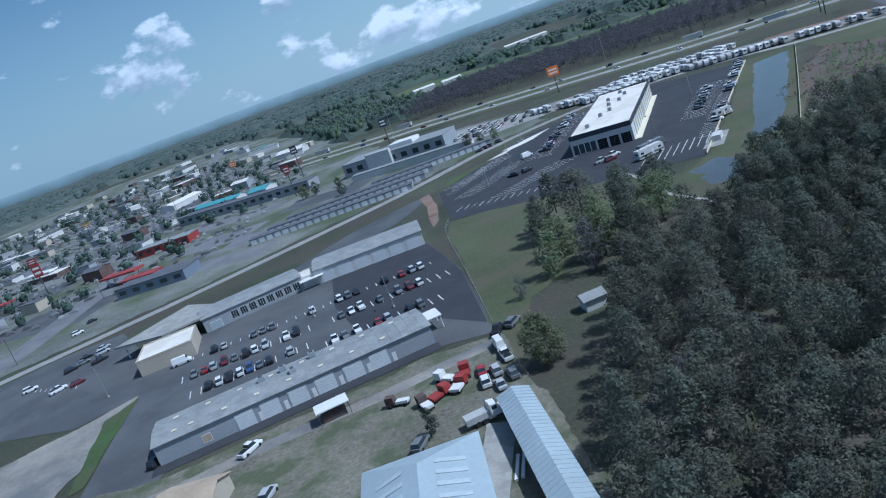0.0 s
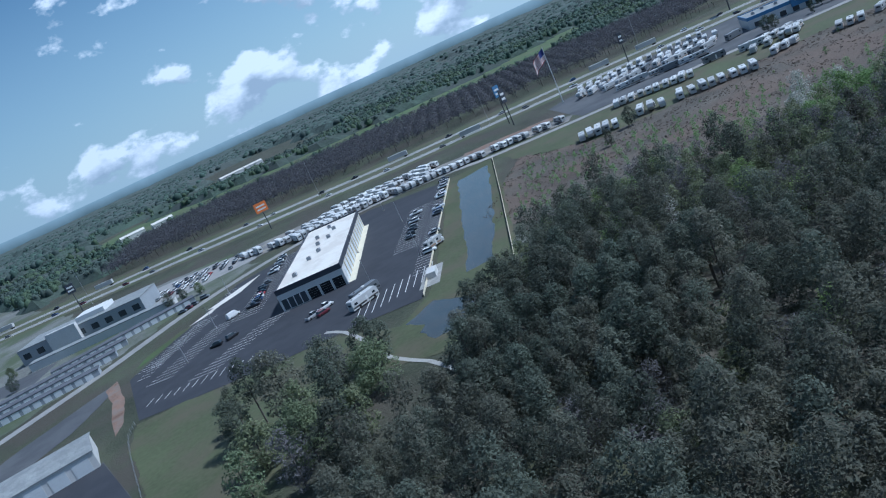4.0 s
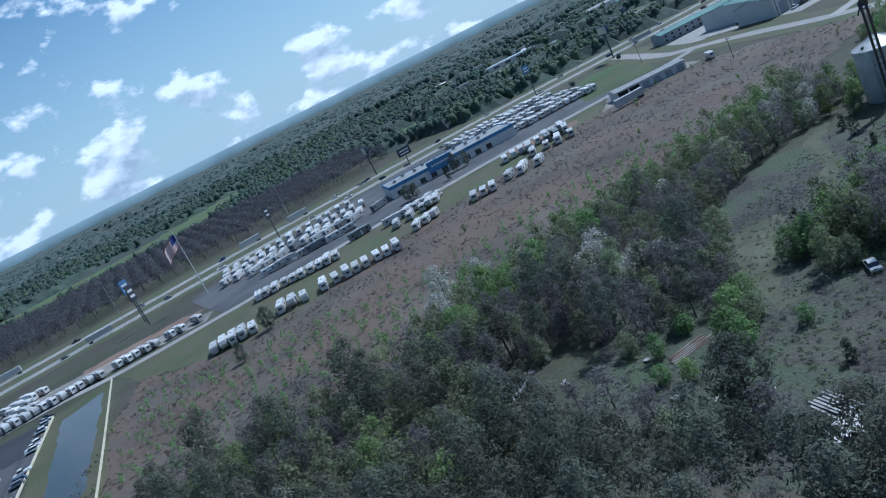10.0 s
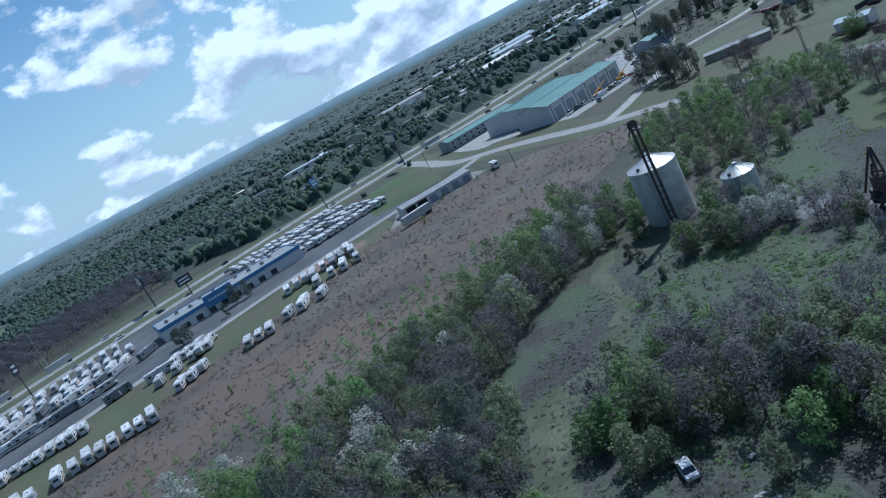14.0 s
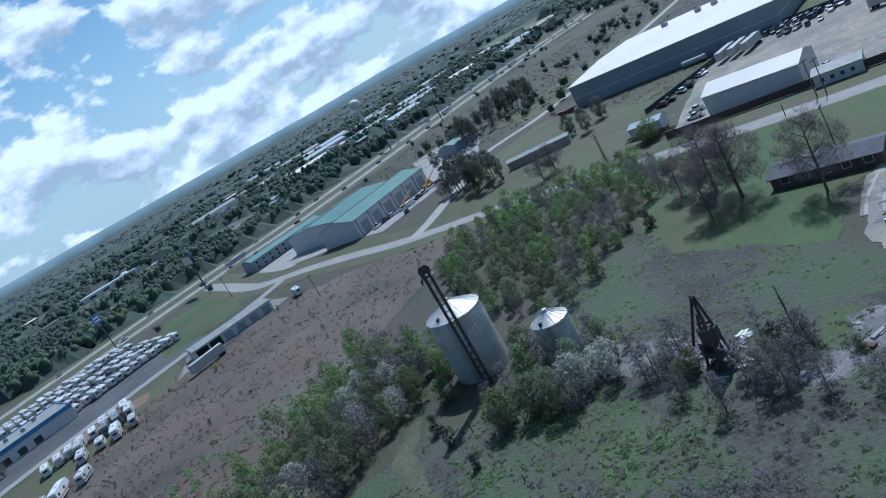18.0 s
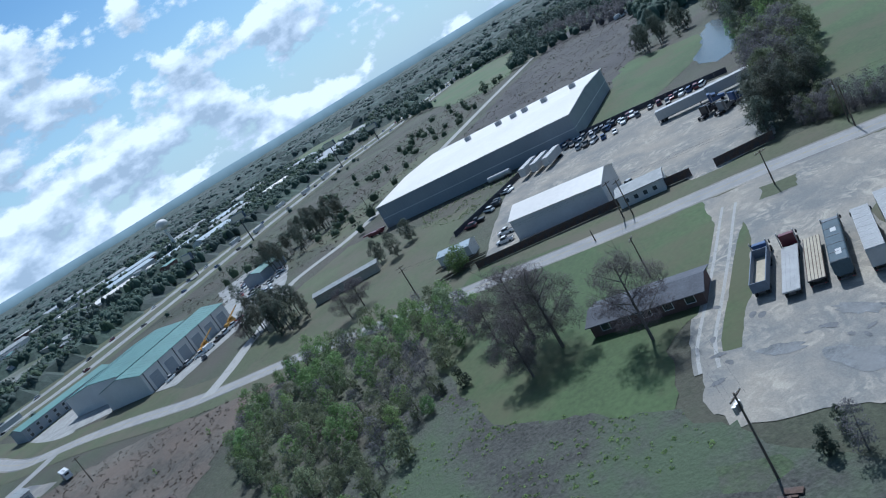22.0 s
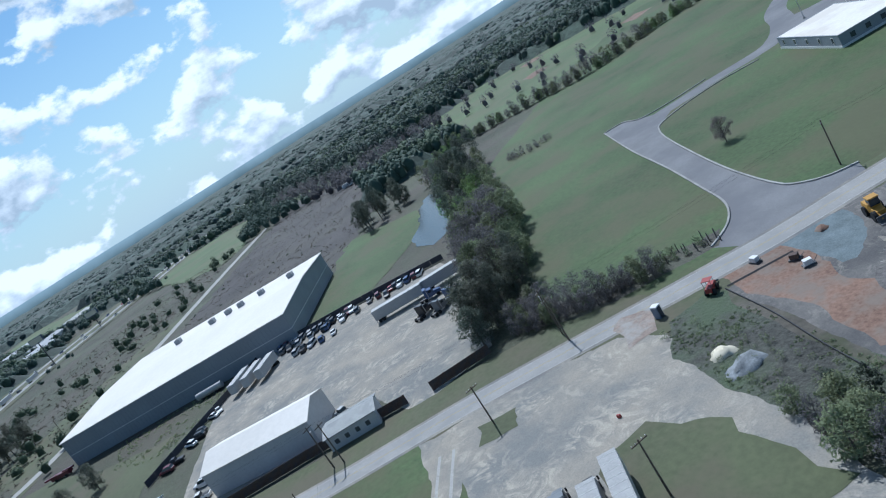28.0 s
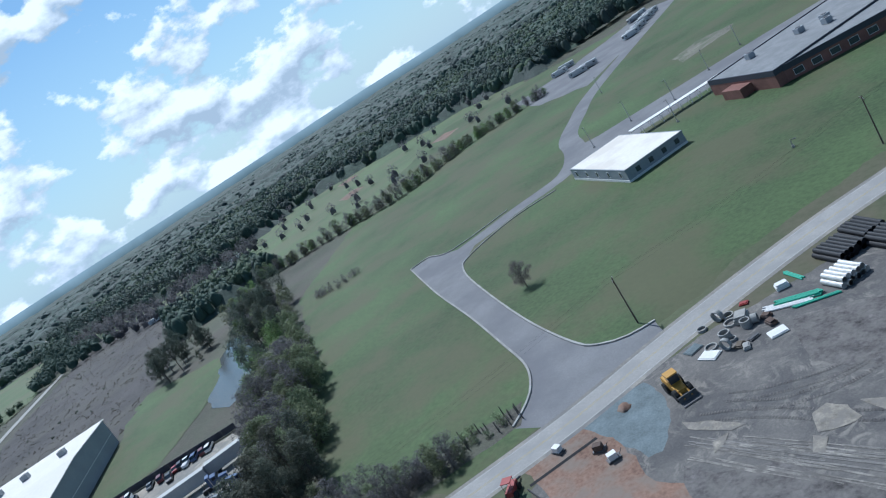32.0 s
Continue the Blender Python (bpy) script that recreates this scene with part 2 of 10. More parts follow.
def worn_ground(name, base, pale, dark, scale=0.08, streak=0.35, rough=0.95):
    """Bare ground scuffed by wheels: pale worn streaks that swirl, dark damp blotches, fine grit."""
    m = bpy.data.materials.new(name)
    m.use_nodes = True
    t = m.node_tree
    p = t.nodes["Principled BSDF"]
    tc = t.nodes.new("ShaderNodeTexCoord").outputs["Object"]
    grit = noise_tex(t, tc, 3.5, 5.0, 0.7)
    blot = noise_tex(t, tc, scale, 6.0, 0.62)
    w = t.nodes.new("ShaderNodeTexNoise")
    w.inputs["Scale"].default_value, w.inputs["Distortion"].default_value, w.inputs["Detail"].default_value, w.inputs["Roughness"].default_value = streak, 2.6, 7.0, 0.62
    t.links.new(tc, w.inputs["Vector"])
    mask = math_node(t, "MULTIPLY", ramp(t, w.outputs["Fac"], [(0.46, (0, 0, 0)), (0.62, (1, 1, 1))]), ramp(t, noise_tex(t, tc, scale * 1.7, 3.0), [(0.42, (0, 0, 0)), (0.6, (1, 1, 1))]))
    col = mix_rgb(t, ramp(t, blot, [(0.40, (0, 0, 0)), (0.62, (1, 1, 1))]), dark, base)
    col = mix_rgb(t, math_node(t, "MULTIPLY", mask, 0.75), col, pale)
    col = mix_rgb(t, ramp(t, grit, [(0.3, (0, 0, 0)), (0.7, (1, 1, 1))]), mix_rgb(t, 1.0, col, (0.72, 0.72, 0.73), "MULTIPLY"), col)
    t.links.new(col, p.inputs["Base Color"])
    p.inputs["Roughness"].default_value, p.inputs["Specular IOR Level"].default_value = rough, 0.2
    b = t.nodes.new("ShaderNodeBump")
    b.inputs["Strength"].default_value, b.inputs["Distance"].default_value = 0.3, 0.1
    t.links.new(grit, b.inputs["Height"])
    t.links.new(b.outputs[0], p.inputs["Normal"])
    return m


M_YARD = worn_ground("lorry_yard_gravel", (0.365, 0.33, 0.275), (0.52, 0.47, 0.385), (0.235, 0.235, 0.222), 0.06, 0.22)
M_PALEGRAVEL = surf("pale_worn_gravel", (0.38, 0.37, 0.34), rough=0.95, var=0.25, coarse=0.3, fine=2.5, second=(0.34, 0.33, 0.31), stains=0.3)
M_CLAY = surf("red_clay", (0.225, 0.142, 0.105), rough=0.95, var=0.3, coarse=0.1, fine=1.6, bump=0.1, second=(0.20, 0.16, 0.132), stains=0.2)
M_MUD = worn_ground("grey_site_mud", (0.185, 0.174, 0.162), (0.30, 0.278, 0.245), (0.118, 0.114, 0.112), 0.1, 0.3)
M_BLUEROCK = surf("blue_grey_stone", (0.14, 0.17, 0.18), rough=0.9, var=0.25, coarse=0.3, fine=4.0, bump=0.08)
M_LINE = surf("white_road_paint", (0.62, 0.62, 0.60), rough=0.8, var=0.12, coarse=0.5, fine=5.0)
M_EDGE = surf("worn_edge_paint", (0.35, 0.345, 0.33), rough=0.85, var=0.2, coarse=0.5, fine=4.0)
M_YELLOW = surf("yellow_road_paint", (0.34, 0.29, 0.17), rough=0.8, var=0.12, coarse=0.5, fine=5.0)
M_WATER = surf("pond_water", (0.045, 0.055, 0.055), rough=0.18, var=0.3, coarse=0.05, fine=0.6, spec=0.4, second=(0.060, 0.062, 0.055), stains=0.08)
M_WHITE = surf("white_membrane_roof", (0.76, 0.72, 0.65), rough=0.75, var=0.06, coarse=0.08, fine=1.0, second=(0.64, 0.59, 0.52), stains=0.08)
M_WHROOF = surf("white_metal_roof", (0.70, 0.66, 0.605), rough=0.55, var=0.05, coarse=0.05, fine=0.8)
M_GREYROOF = surf("grey_metal_roof", (0.29, 0.30, 0.295), rough=0.6, var=0.12, coarse=0.15, fine=1.4, second=(0.23, 0.24, 0.24))
M_BLUEROOF = surf("pale_blue_metal_roof", (0.36, 0.42, 0.45), rough=0.5, var=0.08, coarse=0.12, fine=1.2)
M_GREENROOF = surf("green_metal_roof", (0.12, 0.235, 0.215), rough=0.55, var=0.1, coarse=0.1, fine=1.0)
M_TOWN = surf("town_lots_and_grass", (0.175, 0.178, 0.162), rough=0.9, var=0.3, coarse=0.02, fine=0.5, second=(0.085, 0.104, 0.058), stains=0.016)
M_DARKROOF = surf("dark_shingle_roof", (0.115, 0.12, 0.135), rough=0.9, var=0.2, coarse=0.3, fine=3.0, bump=0.03)
M_SCHOOLROOF = surf("grey_school_roof", (0.235, 0.24, 0.245), rough=0.85, var=0.1, coarse=0.1, fine=1.5, second=(0.20, 0.205, 0.21))
M_TANROOF = surf("tan_roof", (0.42, 0.33, 0.24), rough=0.8, var=0.12, coarse=0.2, fine=2.0)
M_GALV = surf("galvanised_steel", (0.62, 0.62, 0.61), rough=0.42, metal=0.35, var=0.1, coarse=0.15, fine=1.2, second=(0.50, 0.49, 0.46), stains=0.25)
M_WALLW = surf("off_white_metal_siding", (0.58, 0.57, 0.55), rough=0.65, var=0.07, coarse=0.1, fine=1.6)
M_WALLG = surf("grey_metal_siding", (0.30, 0.32, 0.34), rough=0.65, var=0.08, coarse=0.1, fine=1.6)
M_WALLB = surf("slate_blue_siding", (0.17, 0.20, 0.25), rough=0.65, var=0.08, coarse=0.1, fine=1.6)
M_TANWALL = surf("tan_siding", (0.42, 0.37, 0.30), rough=0.7, var=0.08, coarse=0.1, fine=1.6)
M_DARKWALL = surf("dark_fascia", (0.055, 0.06, 0.075), rough=0.6, var=0.1, coarse=0.1, fine=1.6)
M_BRICK = surf("red_brick", (0.22, 0.11, 0.09), rough=0.9, var=0.18, coarse=0.3, fine=5.0, bump=0.02)
M_BROWNBRICK = surf("brown_brick", (0.13, 0.085, 0.075), rough=0.9, var=0.2, coarse=0.3, fine=5.0, bump=0.02)
M_TRIM = surf("white_trim", (0.70, 0.69, 0.67), rough=0.6, var=0.06)
M_DOOR = surf("pale_roller_door", (0.62, 0.64, 0.65), rough=0.55, var=0.05, fine=1.0)
M_DARK = surf("painted_dark_recess", (0.02, 0.02, 0.022), rough=0.9, var=0.2)
M_STEEL = surf("dark_steel", (0.10, 0.10, 0.105), rough=0.6, metal=0.3, var=0.2, fine=2.0)
M_RUST = surf("rusted_steel", (0.13, 0.085, 0.065), rough=0.85, var=0.35, fine=2.0, second=(0.09, 0.08, 0.08))
M_WOOD = surf("weathered_pole_wood", (0.14, 0.115, 0.09), rough=0.9, var=0.25, fine=4.0)
M_CREAM = surf("cream_paint", (0.66, 0.60, 0.46), rough=0.7, var=0.06)
M_RED = surf("red_paint", (0.30, 0.05, 0.045), rough=0.5, var=0.12)
M_BLUE = surf("bright_blue_paint", (0.09, 0.21, 0.38), rough=0.5, var=0.1)
M_DOOR2 = surf("dull_translucent_sheet", (0.44, 0.49, 0.51), rough=0.5, var=0.1, fine=1.0)
M_TEAL = surf("turquoise_metal", (0.11, 0.32, 0.35), rough=0.5, var=0.08)
M_ORANGE = surf("orange_paint", (0.70, 0.20, 0.05), rough=0.5, var=0.1)
M_YELPAINT = surf("yellow_machine_paint", (0.46, 0.25, 0.05), rough=0.5, var=0.12)
M_GREENPIPE = surf("green_pipe", (0.06, 0.36, 0.24), rough=0.5, var=0.08)
M_BLACK = surf("black_plastic", (0.02, 0.02, 0.023), rough=0.5, var=0.15)
M_RUBBER = surf("tyre_rubber", (0.025, 0.025, 0.025), rough=0.9, var=0.15)
M_HUB = surf("wheel_rim", (0.45, 0.45, 0.46), rough=0.4, metal=0.6, var=0.1)
M_GLASS = glass("dark_glass")
M_WINDOW = glass("window_glass", (0.05, 0.065, 0.08), 0.1)
M_BARK = surf("grey_bark", (0.13, 0.115, 0.10), rough=0.95, var=0.25, fine=3.0, random=0.2)
L_PINE = leaf("pine_needles", (0.114, 0.134, 0.104), var=0.45, random=0.28, hue=0.035)
L_PINE2 = leaf("dull_pine_needles", (0.140, 0.148, 0.114), var=0.45, random=0.25, hue=0.035)
L_FRESH = leaf("fresh_spring_leaves", (0.190, 0.280, 0.108), random=0.28)
L_OLIVE = leaf("olive_leaves", (0.205, 0.242, 0.140), random=0.28)
L_GREY = leaf("budding_grey_twigs", (0.166, 0.159, 0.163), random=0.22)
L_TWIG = leaf("bare_twigs", (0.140, 0.118, 0.120), random=0.1)
L_BLOOM = leaf("white_blossom", (0.46, 0.47, 0.42), random=0.12)
L_CEDAR = leaf("dark_cedar", (0.078, 0.098, 0.070), random=0.2)
# L_FAR and L_FARBARE carry a bluish tint, painted in place of haze.
L_FAR = leaf("hazed_far_wood", (0.062, 0.096, 0.074), var=0.3, random=0.0, thin=0.08)
L_FAROLIVE = leaf("far_olive_wood", (0.080, 0.110, 0.066), var=0.3, random=0.0, thin=0.08)
L_FARBARE = leaf("hazed_far_bare_wood", (0.064, 0.086, 0.076), var=0.25, random=0.0, thin=0.08)
from mathutils import geometry

# ---- building blocks ----
def quadbox(bm, x0, x1, y0, y1, z0, z1):
    v = [bm.verts.new(p) for p in ((x0, y0, z0), (x1, y0, z0), (x1, y1, z0), (x0, y1, z0), (x0, y0, z1), (x1, y0, z1), (x1, y1, z1), (x0, y1, z1))]
    for f in ((3, 2, 1, 0), (4, 5, 6, 7), (0, 1, 5, 4), (1, 2, 6, 5), (2, 3, 7, 6), (3, 0, 4, 7)):
        bm.faces.new([v[i] for i in f])
    return v


def prism(bm, pts, z0, z1):
    lo, hi = [bm.verts.new((x, y, z0)) for x, y in pts], [bm.verts.new((x, y, z1)) for x, y in pts]
    bm.faces.new(lo[::-1]), bm.faces.new(hi)
    for i in range(len(pts)):
        j = (i + 1) % len(pts)
        bm.faces.new((lo[i], lo[j], hi[j], hi[i]))


def extrude_xz(bm, pts, y0, y1):
    """A profile in x and z, drawn out along y."""
    a, b = [bm.verts.new((x, y0, z)) for x, z in pts], [bm.verts.new((x, y1, z)) for x, z in pts]
    bm.faces.new(a), bm.faces.new(b[::-1])
    for i in range(len(pts)):
        j = (i + 1) % len(pts)
        bm.faces.new((a[i], b[i], b[j], a[j]))


def extrude_yz(bm, pts, x0, x1):
    """A profile in y and z, drawn out along x."""
    a, b = [bm.verts.new((x0, y, z)) for y, z in pts], [bm.verts.new((x1, y, z)) for y, z in pts]
    bm.faces.new(a[::-1]), bm.faces.new(b)
    for i in range(len(pts)):
        j = (i + 1) % len(pts)
        bm.faces.new((a[j], b[j], b[i], a[i]))


def tube(bm, p0, p1, r0, r1=None, n=8):
    p0, p1, r1 = Vector(p0), Vector(p1), r0 if r1 is None else r1
    q = (p1 - p0).to_track_quat("Z", "Y")
    rings = [[bm.verts.new(p + q @ Vector((math.cos(a) * r, math.sin(a) * r, 0))) for a in [2 * math.pi * i / n for i in range(n)]] for p, r in ((p0, r0), (p1, r1))]
    for i in range(n):
        j = (i + 1) % n
        bm.faces.new((rings[0][i], rings[0][j], rings[1][j], rings[1][i]))
    bm.faces.new(rings[0][::-1]), bm.faces.new(rings[1])


def lathe(bm, prof, n=24):
    rings = [[bm.verts.new((math.cos(2 * math.pi * i / n) * r, math.sin(2 * math.pi * i / n) * r, z)) for i in range(n)] for r, z in prof]
    for a, b in zip(rings, rings[1:]):
        for i in range(n):
            j = (i + 1) % n
            bm.faces.new((a[i], a[j], b[j], b[i]))
    bm.faces.new(rings[0][::-1]), bm.faces.new(rings[-1])


def mesh_from(bm, name, mat, smooth=False):
    me = bpy.data.meshes.new(name)
    bm.normal_update()
    bm.to_mesh(me)
    bm.free()
    me.materials.append(mat)
    if smooth:
        me.shade_smooth()
    return me


def part(name, shape, mat, parent, label="", m=None, smooth=False):
    """One mesh object under a thing; shape is a bmesh or a mesh that parts share."""
    me = shape if isinstance(shape, bpy.types.Mesh) else mesh_from(shape, name, mat, smooth)
    ob = new(name, me)
    ob.parent = parent
    if m is not None:
        ob.matrix_basis = m
    if label:
        tagged(ob, label)
    return ob


def thing(name, label, category, m=None, group="", kind=""):
    ob = new(name)
    ob.empty_display_size = 0.5
    if m is not None:
        ob.matrix_basis = m
    return tagged(ob, label, category, group, kind)


def solo(name, bm, mat, label, category, m=None, group="", kind="", smooth=False):
    ob = new(name, mesh_from(bm, name, mat, smooth))
    if m is not None:
        ob.matrix_basis = m
    return tagged(ob, label, category, group, kind)


def along(p0, p1, z=0.0):
    """A pose at p0 whose x axis runs towards p1 and whose y axis lies to its left."""
    return pose(p0[0], p0[1], z, 0, 0, math.degrees(math.atan2(p1[1] - p0[1], p1[0] - p0[0])))


def dist(p0, p1):
    return math.hypot(p1[0] - p0[0], p1[1] - p0[1])


def at(x, y, turn=0.0, z=0.0):
    return pose(x, y, z, 0, 0, turn)


def box_part(name, mat, parent, x0, x1, y0, y1, z0, z1, label=""):
    bm = bmesh.new()
    quadbox(bm, x0, x1, y0, y1, z0, z1)
    return part(name, bm, mat, parent, label)


def smooth_line(pts, step=6.0):
    """Points of a curve through pts (Catmull-Rom)."""
    out, p = [], [Vector((*a, 0)) for a in pts]
    p = [2 * p[0] - p[1]] + p + [2 * p[-1] - p[-2]]
    for a, b, c, d in zip(p, p[1:], p[2:], p[3:]):
        n = max(2, int((c - b).length / step))
        for i in range(n):
            t = i / n
            out.append(0.5 * (2 * b + (c - a) * t + (2 * a - 5 * b + 4 * c - d) * t * t + (3 * b - a - 3 * c + d) * t ** 3))
    return out + [p[-2]]


def ribbon_mesh(bm, pts, left, right, z, step=6.0):
    line = smooth_line(pts, step)
    rows = []
    for i, q in enumerate(line):
        d = (line[min(i + 1, len(line) - 1)] - line[max(i - 1, 0)]).normalized()
        nrm = Vector((-d.y, d.x, 0))
        a, b = q + nrm * left, q - nrm * right
        rows.append((bm.verts.new((a.x, a.y, z)), bm.verts.new((b.x, b.y, z))))
    for (a, b), (c, d) in zip(rows, rows[1:]):
        bm.faces.new((a, b, d, c))


LAYER = [0]


def layer():
    """Each sheet of ground lies half a millimetre over the one before."""
    LAYER[0] += 1
    return 0.06 + 0.0005 * LAYER[0]


def ribbon(name, pts, width, z, mat, label, category="road", off=0.0, kind="structure"):
    bm = bmesh.new()
    ribbon_mesh(bm, pts, width / 2 + off, width / 2 - off, layer())
    return solo(name, bm, mat, label, category, kind=kind)


def ragged(pts, wob=1.0, step=4.0, seed=0):
    """The outline pts with its sides broken up and shaken a little."""
    out = []
    for i, a in enumerate(pts):
        b = pts[(i + 1) % len(pts)]
        n = max(1, int(dist(a, b) / step))
        for k in range(n):
            x, y = a[0] + (b[0] - a[0]) * k / n, a[1] + (b[1] - a[1]) * k / n
            v = noise.noise_vector(Vector((x * 0.11, y * 0.11, seed))) + 0.28 * noise.noise_vector(Vector((x * 0.6, y * 0.6, seed)))
            out.append((x + v.x * wob, y + v.y * wob))
    return out


def patch(name, pts, z, mat, label, category="ground", wob=0.0, kind="structure", own=False):
    bm = bmesh.new()
    z = z if own else layer()
    if wob:
        pts = ragged(pts, wob, max(0.9, wob * 0.6), z * 100)
    co, _, tris, _, _, _ = geometry.delaunay_2d_cdt([Vector((x, y)) for x, y in pts], [], [list(range(len(pts)))], 1, 0.0005)
    vs = [bm.verts.new((p.x, p.y, z)) for p in co]
    for f in tris:
        a, b, c = (co[i] for i in f)
        up = (b.x - a.x) * (c.y - a.y) - (b.y - a.y) * (c.x - a.x) > 0
        bm.faces.new([vs[i] for i in (f if up else f[::-1])])
    return solo(name, bm, mat, label, category, kind=kind)


def inside(x, y, poly):
    c = False
    for (x0, y0), (x1, y1) in zip(poly, poly[1:] + poly[:1]):
        if (y0 > y) != (y1 > y) and x < (x1 - x0) * (y - y0) / (y1 - y0) + x0:
            c = not c
    return c

# ---- ground, roads, lots and water ----
bm = bmesh.new()
R0, RINGS, SPOKES = 40.0, 34, 96
prev = None
hub = bm.verts.new((200, 150, 0))
for i in range(RINGS):
    r = R0 * (1.16 ** i)
    drop = -min(0.4, max(0.0, 0.0012 * (r - 420)))
    ring = [bm.verts.new((200 + r * math.cos(2 * math.pi * k / SPOKES), 150 + r * math.sin(2 * math.pi * k / SPOKES), drop)) for k in range(SPOKES)]
    for k in range(SPOKES):
        j = (k + 1) % SPOKES
        if prev:
            bm.faces.new((prev[k], ring[k], ring[j], prev[j]))
        else:
            bm.faces.new((hub, ring[k], ring[j]))
    prev = ring
solo("ground", bm, M_LAND, "rough grassland with brown and green patches reaching the horizon", "ground", kind="structure")

HWY = [(-900, 905), (-500, 768), (-300, 700), (-180, 655), (-83, 616), (-6, 586), (40, 564), (85, 542), (140, 514), (190, 496), (240, 480), (290, 463), (340, 445), (385, 427), (425, 409), (481, 384),
       (552, 345), (602, 312), (735, 258), (928, 181), (1044, 110), (1164, 55), (1500, -120), (2200, -520)]
FRONT = [(-400, 150), (-260, 210), (-190, 252), (-150, 275), (-110, 300), (-43, 347), (3, 390), (50, 416), (97, 421), (140, 403), (160, 387), (203, 367), (246, 352), (290, 334), (339, 313), (384, 290), (408, 274), (430, 264), (445, 260)]
COUNTY = [(520, 352), (488, 318), (466, 296), (451, 277), (443, 257), (431, 231), (411, 198), (401.6, 181), (393, 159), (385, 139), (370, 109), (345, 55), (333, 24), (318, -8), (308, -30), (301, -51), (290, -78), (278, -100), (240, -170), (180, -280), (60, -480)]
LANE = [(402, 182), (417, 178), (438, 175), (457, 171), (480, 170), (502, 168), (516, 156), (528, 142), (556, 124), (590, 108), (640, 86), (780, 25), (900, -30)]

ORCHARD = [(-60, 705), (40, 660), (110, 628), (200, 584), (300, 550), (400, 520), (455, 530), (520, 640), (420, 760), (250, 820), (60, 912), (-40, 905)]
GREEN1 = [(-160, 1150), (-30, 915), (60, 922), (250, 830), (420, 772), (560, 900), (640, 1080), (420, 990), (240, 1040), (60, 1120), (-60, 1300)]
GREEN2 = [(505, 505), (560, 560), (610, 640), (540, 650), (490, 540)]
GREEN3 = [(1240, 175), (1480, 160), (1860, 330), (1640, 380), (1400, 290)]
GREEN4 = [(1142, 94), (1181, 52), (1184, -17), (1135, -50), (1000, -30), (866, 0), (842, 26), (898, 55)]
GREEN5 = [(1080, 560), (1200, 620), (1150, 700), (1040, 640)]
PARK = [(1125, -88), (922, -122), (862, -162), (878, -235), (905, -275), (841, -315), (802, -338), (739, -380), (657, -385), (600, -330), (555, -273), (568, -236), (569, -179), (600, -155), (622, -127), (700, -142), (745, -140), (752, -98), (825, -72), (1000, -58)]
HOMES = [(560, 470), (640, 420), (780, 360), (960, 300), (1180, 420), (1420, 700), (1200, 900), (860, 900), (700, 700)]
TOWN = [(-900, 300), (-420, 140), (-262, 222), (-150, 285), (-112, 308), (-45, 355), (0, 400), (40, 424), (30, 500), (-60, 540), (-130, 760), (-240, 1100), (-500, 1700), (-800, 1700), (-900, 1100)]
for k, (nm, poly, mt, lab) in enumerate((("orchard_floor", ORCHARD, M_LAND, "dull grass between orchard rows"), ("far_field", GREEN1, M_SPRING, "long pale green far field"), ("far_field_east", GREEN2, M_SPRING, "green far clearing"), ("far_pasture", GREEN3, M_SPRING, "bright green far pasture"), ("far_meadow", GREEN4, M_SPRING, "green meadow beyond the brown field"), ("far_clearing", GREEN5, M_LAWN2, "grass clearing among far houses"), ("homes_ground", HOMES, M_TOWN, "lawns, lots and yards among far houses"), ("park_lawn", PARK, M_SPRING, "green park lawn with scattered trees"), ("town_ground", TOWN, M_TOWN, "grey paved lots and worn grass of the town strip"))):
    patch(nm, poly, 0.01 + 0.005 * k, mt, lab, "field", wob=6.0, own=True)
verge = bmesh.new()
ribbon_mesh(verge, HWY, 66, 12, layer())
solo("highway_verge", verge, M_LAWN2, "broad mown grass verges and median of the highway", "verge", kind="structure")
for i in range(9):
    q = Vector((-212 - 22 * i, 380 + 88 * i))
    ribbon("town_street", [(q.x - 330, q.y + 95), (q.x - 160, q.y + 44), (q.x, q.y), (q.x + 110, q.y - 16)], 9, 0, M_ROAD2, "pale side street of the town")
for i, (x, y, w, d) in enumerate(((-250, 330, 60, 36), (-180, 395, 50, 30), (-330, 420, 70, 40), (-210, 470, 80, 22), (-300, 520, 60, 40), (-400, 560, 90, 50), (-360, 690, 80, 60), (-260, 640, 70, 40), (-480, 460, 80, 50), (-150, 335, 44, 20), (-120, 420, 50, 26), (-328, 488, 80, 40), (-300, 643, 60, 50), (-391, 677, 70, 60), (-190, 350, 36, 30), (-141, 365, 40, 24), (-470, 800, 110, 70), (-290, 760, 60, 60), (-420, 980, 110, 80))):
    patch("town_lot", [(x, y), (x + w, y - w * 0.28), (x + w + d * 0.28, y + d - w * 0.28), (x + d * 0.28, y + d)], 0, (M_OLDASPH, M_ROAD2)[i % 2], "paved car park in the town", "car park")
LOT_GARAGE = [(-136, 233), (-131, 200), (-108, 187), (-99, 136), (-92, 112), (-80, 114), (-80, 136), (-22, 153), (-9, 151), (-16, 203), (-22, 226), (-27, 246), (-66, 241), (-100, 227)]
patch("garage_lot", LOT_GARAGE, 0.055, M_OLDASPH, "weathered asphalt car park between low garage buildings", "car park")
patch("garage_lot_new", [(-58, 229), (-54, 207), (-44, 180), (-22, 170), (-11, 158), (-16, 202), (-22, 226), (-27, 245), (-60, 241)], 0.065, M_ASPHALT, "newer dark asphalt at the end of the car park", "car park")
LOT_NW = [(-190, 244), (-170, 258), (-146, 264), (-128, 236), (-131, 200), (-108, 187), (-122, 178), (-150, 188), (-185, 214)]
